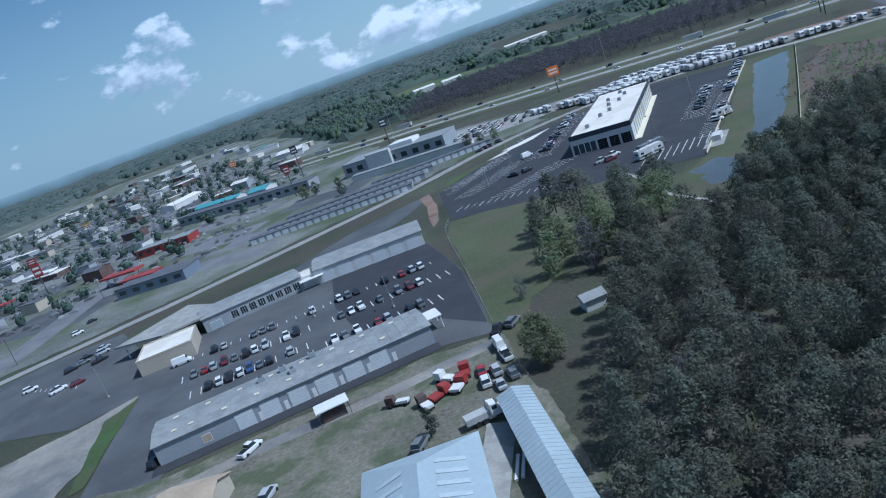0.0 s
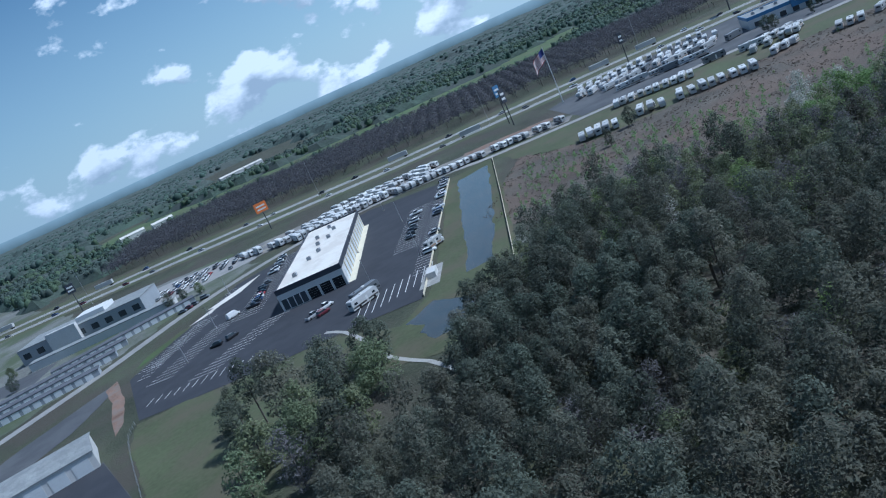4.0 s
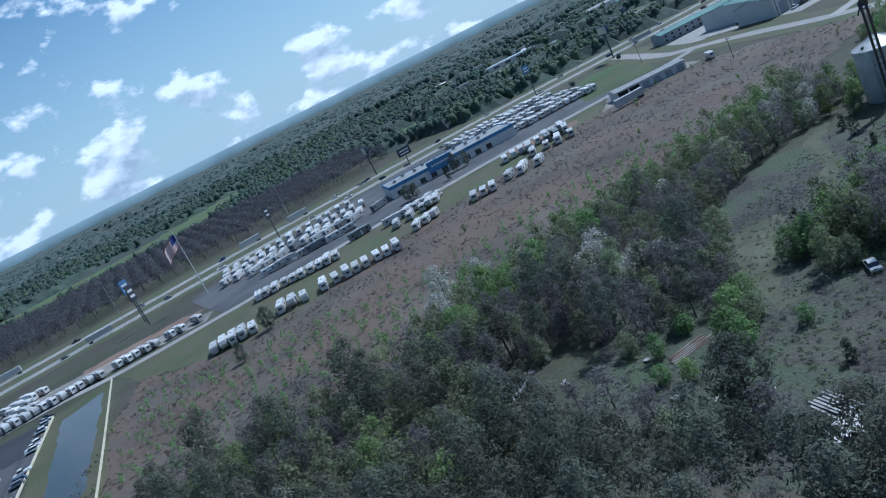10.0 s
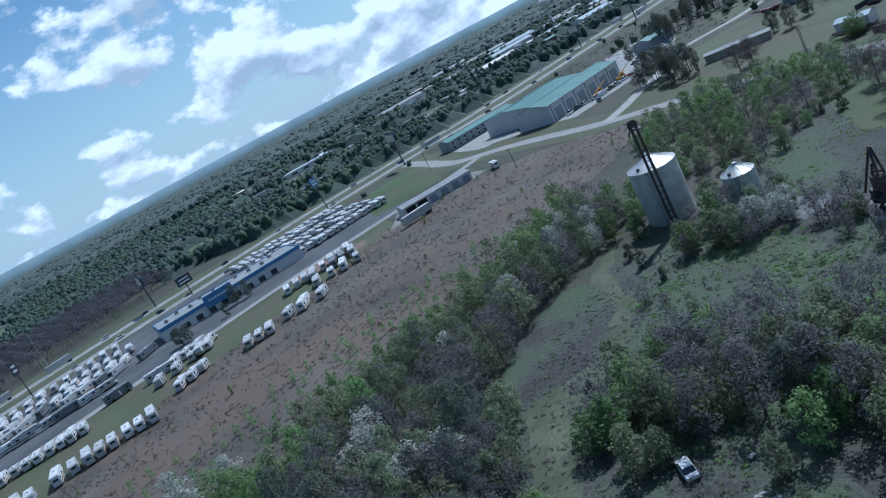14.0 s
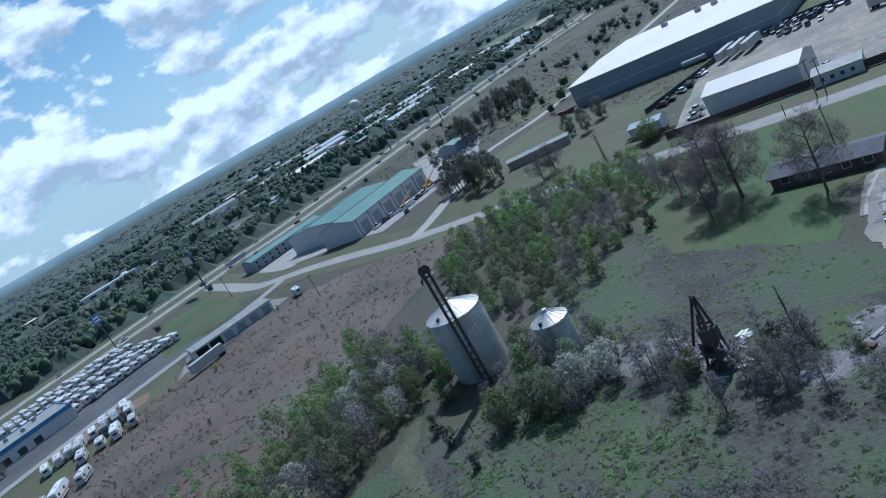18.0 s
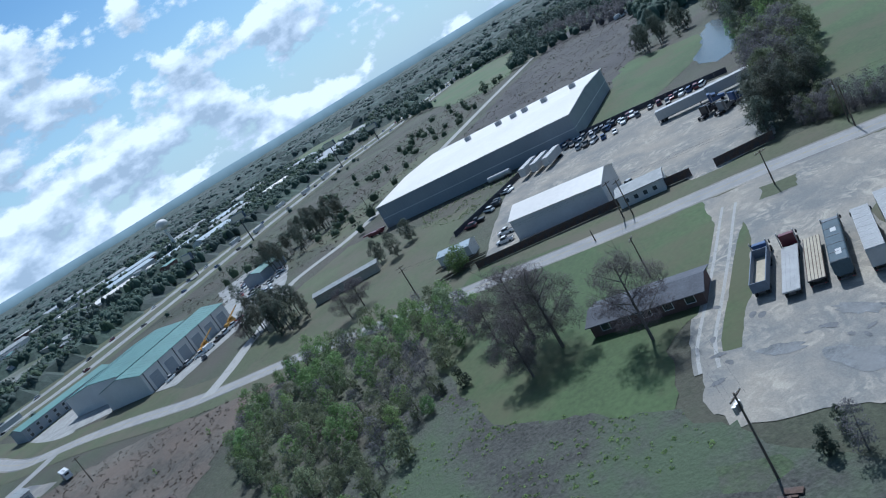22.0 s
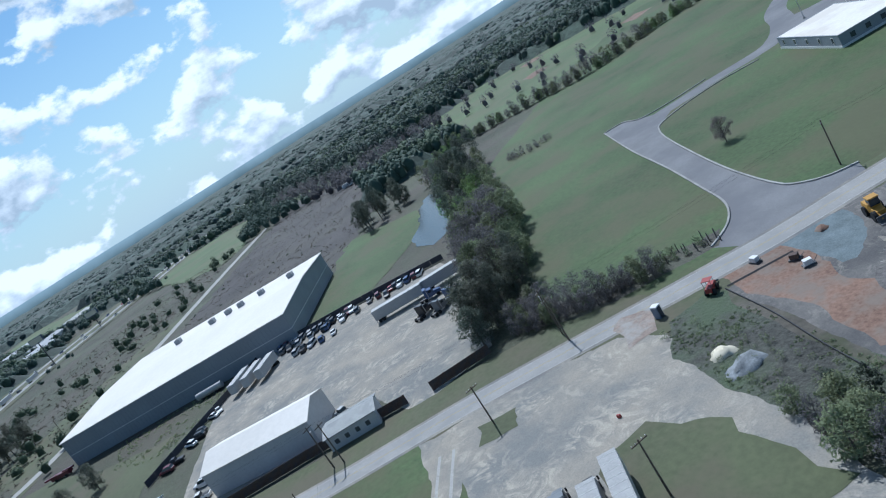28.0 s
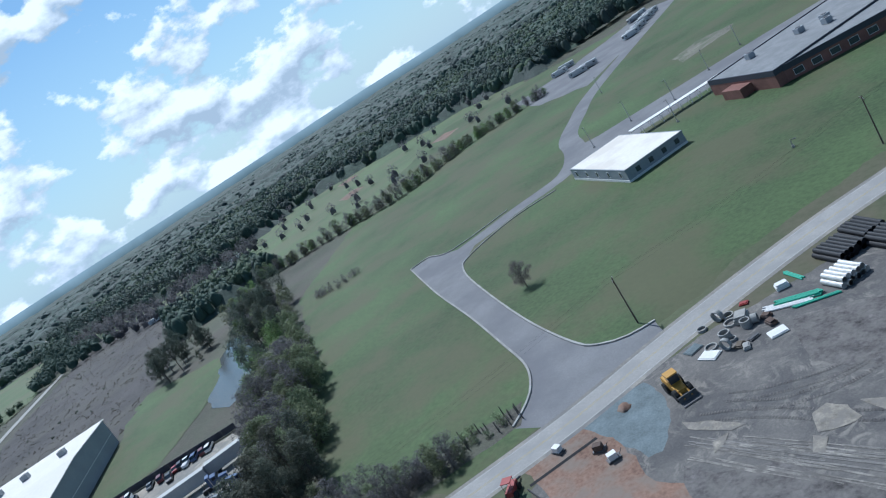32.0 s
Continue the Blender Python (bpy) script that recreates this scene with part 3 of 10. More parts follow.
patch("front_lot", LOT_NW, 0.055, M_OLDASPH, "grey asphalt forecourt", "car park")
LOT_B = [(-23, 319), (-18, 265), (18, 250), (45, 243), (64, 235), (134, 383), (98, 411), (58, 403), (25, 394)]
patch("dealer_lot", LOT_B, 0.06, M_ASPHALT, "dark new asphalt car park with white stall lines", "car park")
patch("rv_sales_lot", [(225, 440), (238, 446), (318, 444), (376, 428), (440, 400), (466, 378), (404, 282), (384, 293), (339, 317), (292, 338), (246, 357), (206, 372), (210, 390)], 0.05, M_OLDASPH, "grey asphalt sales lot for caravans", "car park")
patch("storage_lot", [(20, 448), (100, 428), (140, 410), (200, 376), (210, 388), (160, 432), (110, 462), (40, 486)], 0.05, M_GRAVEL, "pale gravel storage lot beside the access road", "gravel lot")
patch("used_car_lot", [(-75, 505), (-40, 455), (-5, 440), (40, 440), (45, 470), (20, 495), (-40, 520)], 0.05, M_ROAD, "pale concrete used car lot", "car park")
LAWN_RV = [(160, 383), (203, 362), (246, 347), (290, 329), (339, 308), (384, 286), (366, 270), (330, 275), (280, 290), (235, 300), (200, 300), (172, 312), (157, 352)]
patch("rv_lawn", LAWN_RV, 0.04, M_LAWN2, "mown grass strip with parked caravans", "lawn", wob=2.0)
FIELD = [(157, 352), (172, 312), (200, 300), (235, 300), (280, 290), (330, 275), (366, 270), (392, 262), (400, 235), (392, 190), (378, 150), (360, 160), (330, 168), (304, 170), (276, 176), (246, 184), (230, 192), (205, 200), (178, 206), (158, 214), (128, 234), (108, 250), (104, 280)]
patch("brown_field", FIELD, 0.03, M_FIELD, "brown broomsedge field with scattered young saplings", "field", wob=4.0)
patch("clay_track", [(330, 306), (345, 309), (352, 300), (362, 284), (352, 278), (340, 288)], 0.065, M_CLAY, "bare red clay track", "dirt", wob=2.0)
patch("clay_bank", [(166, 436), (205, 414), (214, 404), (206, 398), (180, 412), (160, 428)], 0.035, M_CLAY, "bare red clay bank", "dirt", wob=2.0)
patch("truck_yard_north", [(358, 268), (392, 284), (408, 276), (418, 260), (404, 240), (388, 246), (372, 262)], 0.055, M_GRAVEL, "pale gravel apron beside the sheds", "gravel lot", wob=1.0)
patch("barn_apron", [(446, 262), (456, 279), (470, 296), (487, 300), (524, 278), (500, 250), (478, 252), (456, 242), (463, 262)], 0, M_CONC, "pale concrete apron before the green-roofed buildings", "apron", wob=0.8)
patch("barn_verge", [(446, 257), (453, 243), (449, 222), (440, 208), (423, 195), (406, 184), (404, 188), (420, 216), (433, 238)], 0, M_LAWN2, "grass verge before the barn", "lawn", wob=0.8)
patch("barn_front", [(448, 219), (454, 216), (501, 196), (498, 188), (478, 186), (456, 198), (440, 206)], 0, M_CONC, "dusty concrete strip before the barn doors", "apron", wob=1.2)
patch("plant_yard", [(488, 194), (484, 182), (496, 174), (520, 172), (556, 178), (586, 192), (614, 216), (598, 232), (560, 218)], 0, M_CONC, "pale concrete yard full of machinery", "yard", wob=1.5)
patch("green_lawn_north", [(396, 300), (425, 275), (450, 292), (490, 330), (470, 350), (430, 330)], 0.035, M_LAWN, "green lawn beside the junction", "lawn", wob=2.0)
patch("pond_bank", [(130, 384), (158, 384), (124, 300), (88, 218), (70, 212), (56, 190), (44, 200), (52, 222), (66, 234), (100, 306)], 0.035, M_LAWN2, "grass banks round the retention pond", "lawn", wob=1.0)
patch("retention_pond", [(133, 370), (150, 372), (131, 328), (111, 284), (88, 236), (79, 236), (86, 252), (107, 305)], 0.06, M_WATER, "dark blue retention pond", "water", wob=1.2, kind="structure")
patch("small_pond", [(54, 222), (66, 228), (72, 216), (64, 200), (56, 203)], 0.06, M_WATER, "dark shallow pond at the wood's edge", "water", wob=1.5)
patch("meadow_garage", [(-18, 263), (40, 243), (58, 215), (40, 196), (16, 190), (6, 172), (-2, 158), (-6, 126), (-14, 194), (-20, 247)], 0.03, M_LAWN2, "dull green meadow between the car parks", "lawn", wob=2.0)
ribbon("foot_path", [(38, 252), (42, 243), (44, 226), (45, 206), (50, 192), (52, 180)], 1.3, 0, M_PALEGRAVEL, "narrow pale trodden path across the meadow", "path")
patch("yard_garage", [(-98, 134), (-80, 132), (-22, 150), (-8, 148), (-4, 122), (4, 80), (-60, 60), (-110, 80)], 0.028, M_SANDY, "sandy rough grass yard with tyre tracks", "yard", wob=1.5)
ribbon("yard_track", [(-92, 122), (-71, 127), (-60, 131.5), (-47, 134.5), (-33, 138), (-22, 142), (-10, 146)], 4.2, 0, M_GRAVEL, "pale dirt track along the garage front", "track")
ribbon("garage_apron", [(-83, 136.2), (-55, 144.4), (-22, 154)], 4.4, 0, M_ASPHALT, "dark asphalt strip before the roller doors", "apron")
# Dry asphalt behind the storage building, not water.
patch("ditch_water", [(-62, 300), (-30, 325), (-28, 316), (-40, 290), (-62, 268), (-75, 262), (-82, 270)], 0.04, M_OLDASPH, "grey asphalt strip behind the storage building", "car park", wob=0.6)
patch("clay_corner", [(-32, 322), (-28, 328), (-24, 300), (-23, 272), (-25, 262), (-27, 280), (-28, 300)], 0.05, M_CLAY, "bare red clay bank", "dirt", wob=0.5)

patch("plant_lawn", [(404, 184), (396, 166), (374, 114), (386, 92), (420, 92), (452, 80), (472, 108), (504, 126), (511, 138), (490, 157), (470, 169), (440, 173)], 0, M_LAWN2, "mown grass round the mobile home", "lawn", wob=2.0)
patch("lane_lawn", [(516, 142), (532, 136), (580, 120), (640, 92), (700, 62), (690, 90), (600, 150), (570, 170), (545, 152)], 0, M_LAWN2, "rough green grass beyond the lane", "lawn", wob=3.0)
bm = bmesh.new()
ribbon_mesh(bm, COUNTY, 14, 12, layer())
solo("county_verge", bm, M_LAWN2, "grass verges of the county road", "verge", kind="structure")
patch("gravel_yard", [(334, 36), (310, 42), (296, 53), (281, 60), (267, 65), (257, 64.5), (252.5, 55), (246, 44), (244, 32), (246, 14), (262, 8), (280, 4), (306, -4), (316, 0), (330, 24)], 0.05, M_YARD, "wide pale gravel lorry yard with tyre marks", "gravel lot", wob=2.0)
patch("scrap_yard", [(378, 84), (406, 78), (454, 64), (466, 46), (450, 15), (430, -13), (405, -12), (349, 10), (347, 25), (350, 32), (366, 34), (362, 50)], 0.05, M_YARD, "pale gravel vehicle yard behind a dark fence", "gravel lot", wob=1.0)
patch("house_lawn", [(372, 88), (352, 62), (333, 36), (316, 39), (296, 49), (288, 56), (282, 64), (268, 68), (280, 84), (292, 96), (312, 100), (345, 104)], 0.04, M_LAWN, "mown lawn round the low brick house", "lawn", wob=3.0)
SIDEDRIVE = [(324, 34), (317, 37.8), (303, 45.2), (289, 53.0), (279, 58.6), (272, 61)]
patch("yard_grass_strip", [(313, 36.5), (306, 40.8), (293, 48.6), (282, 54.4), (275, 57.4), (274, 55), (282, 50.6), (290, 45.6), (297, 42.4), (306, 38)], 0, M_LAWN, "thin worn grass strip beside the drive", "lawn", wob=1.0)
ribbon("side_drive", SIDEDRIVE, 4.6, 0, M_YARD, "narrow gravel drive past the brick house", "drive")
bm = bmesh.new()
ZM = layer()
for off in (-1.35, 1.35):
    ribbon_mesh(bm, SIDEDRIVE, off + 0.3, -(off - 0.3), ZM)
solo("drive_wheel_tracks", bm, M_PALEGRAVEL, "pale worn wheel tracks of the drive", "track", kind="structure")
patch("meadow_silo", [(302, 126), (318, 101), (300, 94), (290, 94), (278, 79), (268, 67), (255, 64), (238, 62), (215, 80), (222, 100), (240, 108), (262, 106), (274, 120)], 0, M_SCRUB, "weedy meadow with green patches", "meadow", wob=3.0)
patch("clearing", [(150, 150), (135, 148), (128, 112), (150, 108), (164, 92), (205, 68), (240, 54), (258, 64), (256, 84), (262, 106), (256, 128), (252, 146), (240, 156), (222, 156), (196, 150), (176, 160)], 0, M_SCRUB, "weedy clearing below the silo", "meadow", wob=3.0)
patch("brown_brush_floor", [(159, 124), (150, 108), (160, 100), (172, 106), (168, 120)], 0, M_BRAMBLE, "dull brown bramble ground", "brush", wob=8.0)
patch("bright_weeds", [(245, 121), (246, 111), (236, 100), (225, 95), (217, 93), (221, 103), (231, 115)], 0, M_GLADE, "bright green weeds in the clearing", "weeds", wob=5.0)
patch("yellow_weeds", [(253, 69), (250, 62), (247, 62), (246, 66), (249, 70)], 0, M_GLADE, "yellow-green weeds beside the lorry yard", "weeds", wob=1.5)
patch("bright_weeds_slab", [(244, 80), (248, 74), (244, 70), (240, 75)], 0, M_LAWN, "bright green weeds beside the slabs", "weeds", wob=2.0)
patch("silo_track", [(266, 148), (251, 147), (240, 142), (232, 137), (220, 137), (209, 142), (202, 147), (191, 142), (182, 137), (171, 127), (176, 124), (179, 130), (191, 131.5), (203, 135.5), (208, 131), (220, 132.5), (232, 133.5), (241, 139), (252, 143), (266, 145)], 0, M_PATHGRASS, "mown grass track winding through the thicket", "track", wob=2.0)
patch("warehouse_lawn", [(462, 30), (524, 0), (575, -14), (533, -46), (500, -42), (480, -22), (455, 4)], 0.04, M_LAWN, "green lawn beside the big white warehouse", "lawn", wob=1.0)
patch("plough_field", [(524, 4), (566, 86), (620, 80), (780, 12), (960, -80), (800, -120), (640, -70), (580, -30)], 0.03, M_FIELD2, "dark brown rough field behind the warehouse", "field", wob=5.0)
patch("yard_pond", [(548, -60), (528, -46), (504, -36), (484, -24), (470, -20), (456, -22), (460, -32), (474, -38), (500, -50), (530, -62)], 0, M_WATER, "bright narrow farm pond", "water", wob=2.0)
patch("school_field", [(318, -12), (342, -5), (362, -8), (414, -34), (470, -62), (520, -84), (620, -190), (700, -330), (520, -420), (330, -300), (240, -190), (300, -78), (309, -40)], 0.032, M_LAWN, "large mown green field along the county road", "lawn", wob=2.0)
patch("school_drive", [(439.1, -92), (401, -74), (369.6, -60.5), (345.1, -49.2), (331.6, -42.7), (324.8, -37.1), (321.5, -32), (319.6, -26.5), (310, -28), (303, -50), (308.4, -54.2), (311.5, -50.2), (316.5, -48), (324.1, -48.8), (348.2, -58.3), (387.1, -77.2), (402.5, -86.6), (406.8, -92.4), (412, -101), (426, -99), (435.9, -98.7)], 0, M_ROAD2, "grey asphalt school drive with concrete kerbs", "drive")
ribbon("school_drive_back", [(418, -92), (416, -100), (412.8, -110), (410.6, -120), (404, -138), (408, -150), (420, -165), (436, -180), (452, -205), (478, -256), (533, -411)], 8.5, 0.068, M_ROAD2, "grey asphalt back drive", "drive")
patch("school_parking", [(405, -134), (398, -141), (388, -152), (372, -178), (352, -210), (330, -240), (345, -252), (372, -222), (392, -196), (412, -170), (420, -165)], 0.074, M_ROAD2, "pale asphalt school parking strip", "car park")
BUSLOT = [(585, -296), (568, -330), (562, -372), (563, -428), (534, -416), (510, -354), (503, -314), (490, -262), (531, -264)]
patch("bus_lot", BUSLOT, 0, M_ROAD2, "pale school bus lot", "car park", wob=1.5)
patch("sand_court", [(424, -242), (421, -257), (405, -262), (401, -251), (407, -237), (411, -229)], 0, M_SANDY, "worn sandy play court behind the school", "court", wob=1.0)
patch("building_site", [(307, -6), (303, -24), (301, -42), (296, -50), (286, -64), (276, -80), (262, -104), (215, -100), (205, -30), (225, 2), (262, 6), (285, 4)], 0.04, M_MUD, "churned grey mud of a building site", "site", wob=1.5)
patch("site_clay", [(308.5, -17), (307.5, -24.3), (304, -29.1), (299.1, -26.6), (293.7, -23.8), (287.4, -22.7), (278.4, -18.3), (272.7, -15.3), (266.8, -11.1), (271.7, -8.8), (281.9, -12.2), (292.3, -15.8), (301.5, -16.4)], 0, M_CLAY, "bare red clay along a trench on the building site", "dirt", wob=2.4)
patch("site_stone", [(305.4, -29), (303.5, -34.3), (300.4, -38.2), (292.3, -32.6), (288.1, -26.3), (289.5, -24.3), (295.1, -24.9)], 0, M_BLUEROCK, "spread of blue-grey crushed stone", "stone", wob=1.8)
patch("site_weeds", [(309, -6), (308.7, -12.8), (305.3, -14.8), (296.2, -12.4), (283.7, -9.6), (270, -6.6), (262, -4), (262, 6), (284, 4), (300, 2)], 0, M_SCRUB, "weedy green corner of the building site", "weeds", wob=1.5)
patch("site_path", [(304.8, -15.2), (292.4, -12.8), (280.3, -9.4), (266.6, -5.1), (269.3, -4.2), (278.2, -6.6), (289.6, -9.6), (301.1, -12.6)], 0, M_LITTER, "pale trodden strip beside a dark hose", "path", wob=0.8)

for nm, off, lab in (("highway", 6.0, "two pale concrete lanes of a divided highway"), ("highway_far", 38.0, "two far lanes of the divided highway")):
    bm = bmesh.new()
    ribbon_mesh(bm, HWY, off + 5.5, -(off - 5.5), layer())
    solo(nm, bm, M_HWY, lab, "road", kind="structure")
bm = bmesh.new()
ZM = layer()
for off in (0.9, 11.1, 32.9, 43.1):
    ribbon_mesh(bm, HWY, off + 0.15, -(off - 0.15), ZM)
for base in (6.0, 38.0):
    line = smooth_line(HWY, 6.0)
    for i in range(30, len(line) - 30, 2):
        d = (line[i + 1] - line[i]).normalized()
        n = Vector((-d.y, d.x, 0))
        q = line[i] + n * base
        v = [q + n * 0.1, q - n * 0.1, q - n * 0.1 + d * 3, q + n * 0.1 + d * 3]
        bm.faces.new([bm.verts.new((p.x, p.y, ZM)) for p in v[::-1]])
solo("highway_markings", bm, M_LINE, "worn white edge lines and lane dashes", "road marking", kind="structure")

ribbon("front_road", FRONT, 6.5, 0.06, M_ROAD, "narrow pale access road between the lots")
ribbon("county_road_shoulder", COUNTY, 8.0, 0.045, M_GRAVEL, "dusty gravel shoulders of the county road", "shoulder")
ribbon("county_road", COUNTY, 6.2, 0.08, M_ROAD, "two-lane pale asphalt county road")
ribbon("farm_lane", LANE, 6.0, 0.07, M_PALEGRAVEL, "pale gravel lane past the warehouse")
bm = bmesh.new()
ZM = layer()
ribbon_mesh(bm, COUNTY, 0.22, -0.10, ZM)
ribbon_mesh(bm, COUNTY, -0.10, 0.22, ZM)
solo("centre_line", bm, M_YELLOW, "faded double yellow centre line", "road marking", kind="structure")
bm = bmesh.new()
ZM = layer()
for off in (2.85, -2.85):
    ribbon_mesh(bm, COUNTY, off + 0.08, -(off - 0.08), ZM)
solo("edge_line", bm, M_EDGE, "faded white edge lines", "road marking", kind="structure")
CROSS = [(-180, 100), (-205, 230), (-204, 310), (-209, 390), (-238, 507), (-313, 811), (-400, 1179), (-613, 2004)]
ribbon("town_road", CROSS, 17, 0.075, M_ROAD2, "wide grey town road running to the horizon")


# ---- buildings ----
def gable(parent, w, d, h, rise, wall, roof, over=0.4, thick=0.18, seams=0.0):
    """Walls with gable ends at x = 0 and x = w, and two roof slopes whose ridge runs along x."""
    bm = bmesh.new()
    extrude_yz(bm, [(0, 0), (d, 0), (d, h), (d / 2, h + rise), (0, h)], 0, w)
    walls = part("wall", bm, wall, parent)
    for side in (0, 1):
        bm = bmesh.new()
        y0, y1 = (-over, d / 2) if side == 0 else (d + over, d / 2)
        k = rise / (d / 2)
        zlo, zhi = h - over * k + 0.03, h + rise + 0.03
        prof = [(y0, zlo), (y1, zhi), (y1, zhi + thick), (y0, zlo + thick)]
        if side:
            prof = prof[::-1]
        extrude_yz(bm, prof, -over, w + over)
        slope = part("roof", bm, roof, parent)
        if seams:
            bm = bmesh.new()
            x = 0.0
            while x <= w:
                p = [(y0, zlo + thick), (y1, zhi + thick), (y1, zhi + thick + 0.06), (y0, zlo + thick + 0.06)]
                extrude_yz(bm, p if not side else p[::-1], x - 0.04, x + 0.04)
                x += seams
            part("roof_seams", bm, roof, slope)
    return walls


def flat(parent, w, d, h, wall, roof, parapet=0.5, thick=0.3, fascia=None):
    bm = bmesh.new()
    quadbox(bm, 0, w, 0, d, 0, h - parapet)
    walls = part("wall", bm, wall, parent)
    bm = bmesh.new()
    quadbox(bm, thick, w - thick, thick, d - thick, h - parapet, h - parapet + 0.12)
    part("roof", bm, roof, parent)
    for x0, x1, y0, y1 in ((-0.06, w + 0.06, -0.06, thick), (-0.06, w + 0.06, d - thick, d + 0.06), (-0.06, thick, thick, d - thick), (w - thick, w + 0.06, thick, d - thick)):
        box_part("parapet", fascia or wall, parent, x0, x1, y0, y1, h - parapet - (1.2 if fascia else 0.0), h)
    return walls


def roller_door(parent, x, w, h, mat=M_DOOR, side=0.0, z=0.0, ribs=5):
    """A sectional door in the wall at y = side, its outer face towards -y."""
    bm = bmesh.new()
    n = ribs
    for i in range(n):
        quadbox(bm, x + 0.03, x + w - 0.03, side - 0.07, side + 0.05, z + 0.02 + i * h / n, z + (i + 1) * h / n - 0.03)
    d = part("door", bm, mat, parent)
    bm = bmesh.new()
    quadbox(bm, x - 0.14, x, side - 0.09, side + 0.05, z, z + h + 0.14)
    quadbox(bm, x + w, x + w + 0.14, side - 0.09, side + 0.05, z, z + h + 0.14)
    quadbox(bm, x, x + w, side - 0.09, side + 0.05, z + h, z + h + 0.14)
    part("frame", bm, M_TRIM, d)
    return d


def pane(parent, x, w, z, h, side=0.0, mat=M_WINDOW, mull=0, trim=M_TRIM):
    bm = bmesh.new()
    quadbox(bm, x, x + w, side - 0.05, side + 0.03, z, z + h)
    p = part("window", bm, mat, parent)
    bm = bmesh.new()
    for a, b, c, e in ((x - 0.08, x, z - 0.08, z + h + 0.08), (x + w, x + w + 0.08, z - 0.08, z + h + 0.08), (x, x + w, z + h, z + h + 0.08), (x, x + w, z - 0.08, z)):
        quadbox(bm, a, b, side - 0.09, side + 0.03, c, e)
    for i in range(mull):
        xm = x + w * (i + 1) / (mull + 1)
        quadbox(bm, xm - 0.03, xm + 0.03, side - 0.08, side - 0.05, z, z + h)
    part("window_frame", bm, trim, p)
    return p


def rooftop_unit(parent, x, y, z, s=1.2):
    bm = bmesh.new()
    quadbox(bm, x - s / 2, x + s / 2, y - s / 2, y + s / 2, z + 0.15, z + s * 0.8)
    quadbox(bm, x - s * 0.4, x - s * 0.3, y - s * 0.4, y + s * 0.4, z, z + 0.15)
    quadbox(bm, x + s * 0.3, x + s * 0.4, y - s * 0.4, y + s * 0.4, z, z + 0.15)
    u = part("roof_unit", bm, M_WALLG, parent)
    bm = bmesh.new()
    tube(bm, (x, y, z + s * 0.8), (x, y, z + s * 0.8 + 0.12), s * 0.35, n=12)
    part("fan", bm, M_STEEL, u)


# long garage building with roller doors
P0, P1 = (-82, 138.5), (-23, 156)
G = thing("garage_building", "long low grey metal garage building with white roller doors", "building", along(P0, P1))
gable(G, dist(P0, P1), 14.0, 4.3, 0.7, M_WALLG, M_GREYROOF, seams=2.4)
for i, (x, w) in enumerate(((17, 3.6), (22.4, 3.8), (28.6, 3.8), (34.6, 4.0), (41.0, 4.0), (47.0, 3.8))):
    roller_door(G, x, w, 3.4, M_DOOR)
    box_part("door", M_TRIM, G, x + w + 0.9, x + w + 1.8, -0.06, 0.04, 0.05, 2.1, "pale metal side door")
pane(G, 9.5, 1.8, 0.8, 1.6, mat=M_TANROOF)
for x, y in ((24, 9), (29, 10), (36, 11), (31, 6)):
    rooftop_unit(G, x, y, 4.9, 1.5)
for i in range(16):
    xx, yy = 4 + (i * 3.6) % 54, 3.2 if i % 2 else 10.5
    k = 0.7 / 7.0
    zz = 4.3 + min(yy, 14 - yy) * k + 0.26
    box_part("skylight", M_CREAM, G, xx, xx + 1.1, yy - 0.5, yy + 0.5, zz, zz + 0.06, "yellowed translucent roof light")
bm = bmesh.new()
quadbox(bm, 59.5, 66, 6.5, 12.5, 3.1, 3.3)
part("porch_roof", bm, M_TRIM, G)
for x, y in ((65.6, 6.8), (65.6, 12.2)):
    box_part("post", M_TRIM, G, x - 0.1, x + 0.1, y - 0.1, y + 0.1, 0, 3.1)

# storage building behind the car park
P0, P1 = (-64.5, 239), (-27.5, 244)
S = thing("storage_building", "pale metal storage building with wide roller doors", "building", along(P0, P1))
gable(S, dist(P0, P1), 17.5, 4.8, 1.2, M_WALLW, M_GREYROOF, seams=2.0)
for i in range(6):
    roller_door(S, 2.0 + i * 5.9, 4.2, 3.9, M_DOOR)
P0, P1 = (-100, 226), (-69, 238.5)
S = thing("service_building", "low grey service building with a row of wide windows", "building", along(P0, P1))
gable(S, dist(P0, P1), 15, 4.6, 0.8, M_WALLG, M_GREYROOF, seams=2.0)
for i in range(8):
    pane(S, 9.0 + i * 3.0, 2.2, 1.0, 2.4, mull=2, mat=M_GLASS)
roller_door(S, 2.0, 3.5, 2.6, M_BLUEROOF)
P0, P1 = (-69, 238.5), (-63, 240.5)
S = thing("link_building", "small white entrance block between two metal buildings", "building", along(P0, P1))
flat(S, dist(P0, P1), 9, 4.2, M_WALLW, M_WHITE)
box_part("canopy", M_TRIM, S, -1, 7, -3.0, 0.0, 3.0, 3.25)
P0, P1 = (-113, 203), (-97, 207)
S = thing("office_building", "tan office block with a flat white roof", "building", along(P0, P1))
flat(S, dist(P0, P1), 17, 4.8, M_TANWALL, M_WHITE)
S = thing("drive_canopy", "white flat forecourt canopy on slim posts", "canopy")
bm = bmesh.new()
prism(bm, [(-130, 226), (-112, 222), (-99, 228), (-101, 241), (-113, 251)], 4.6, 5.2)
part("roof", bm, M_CONC, S)
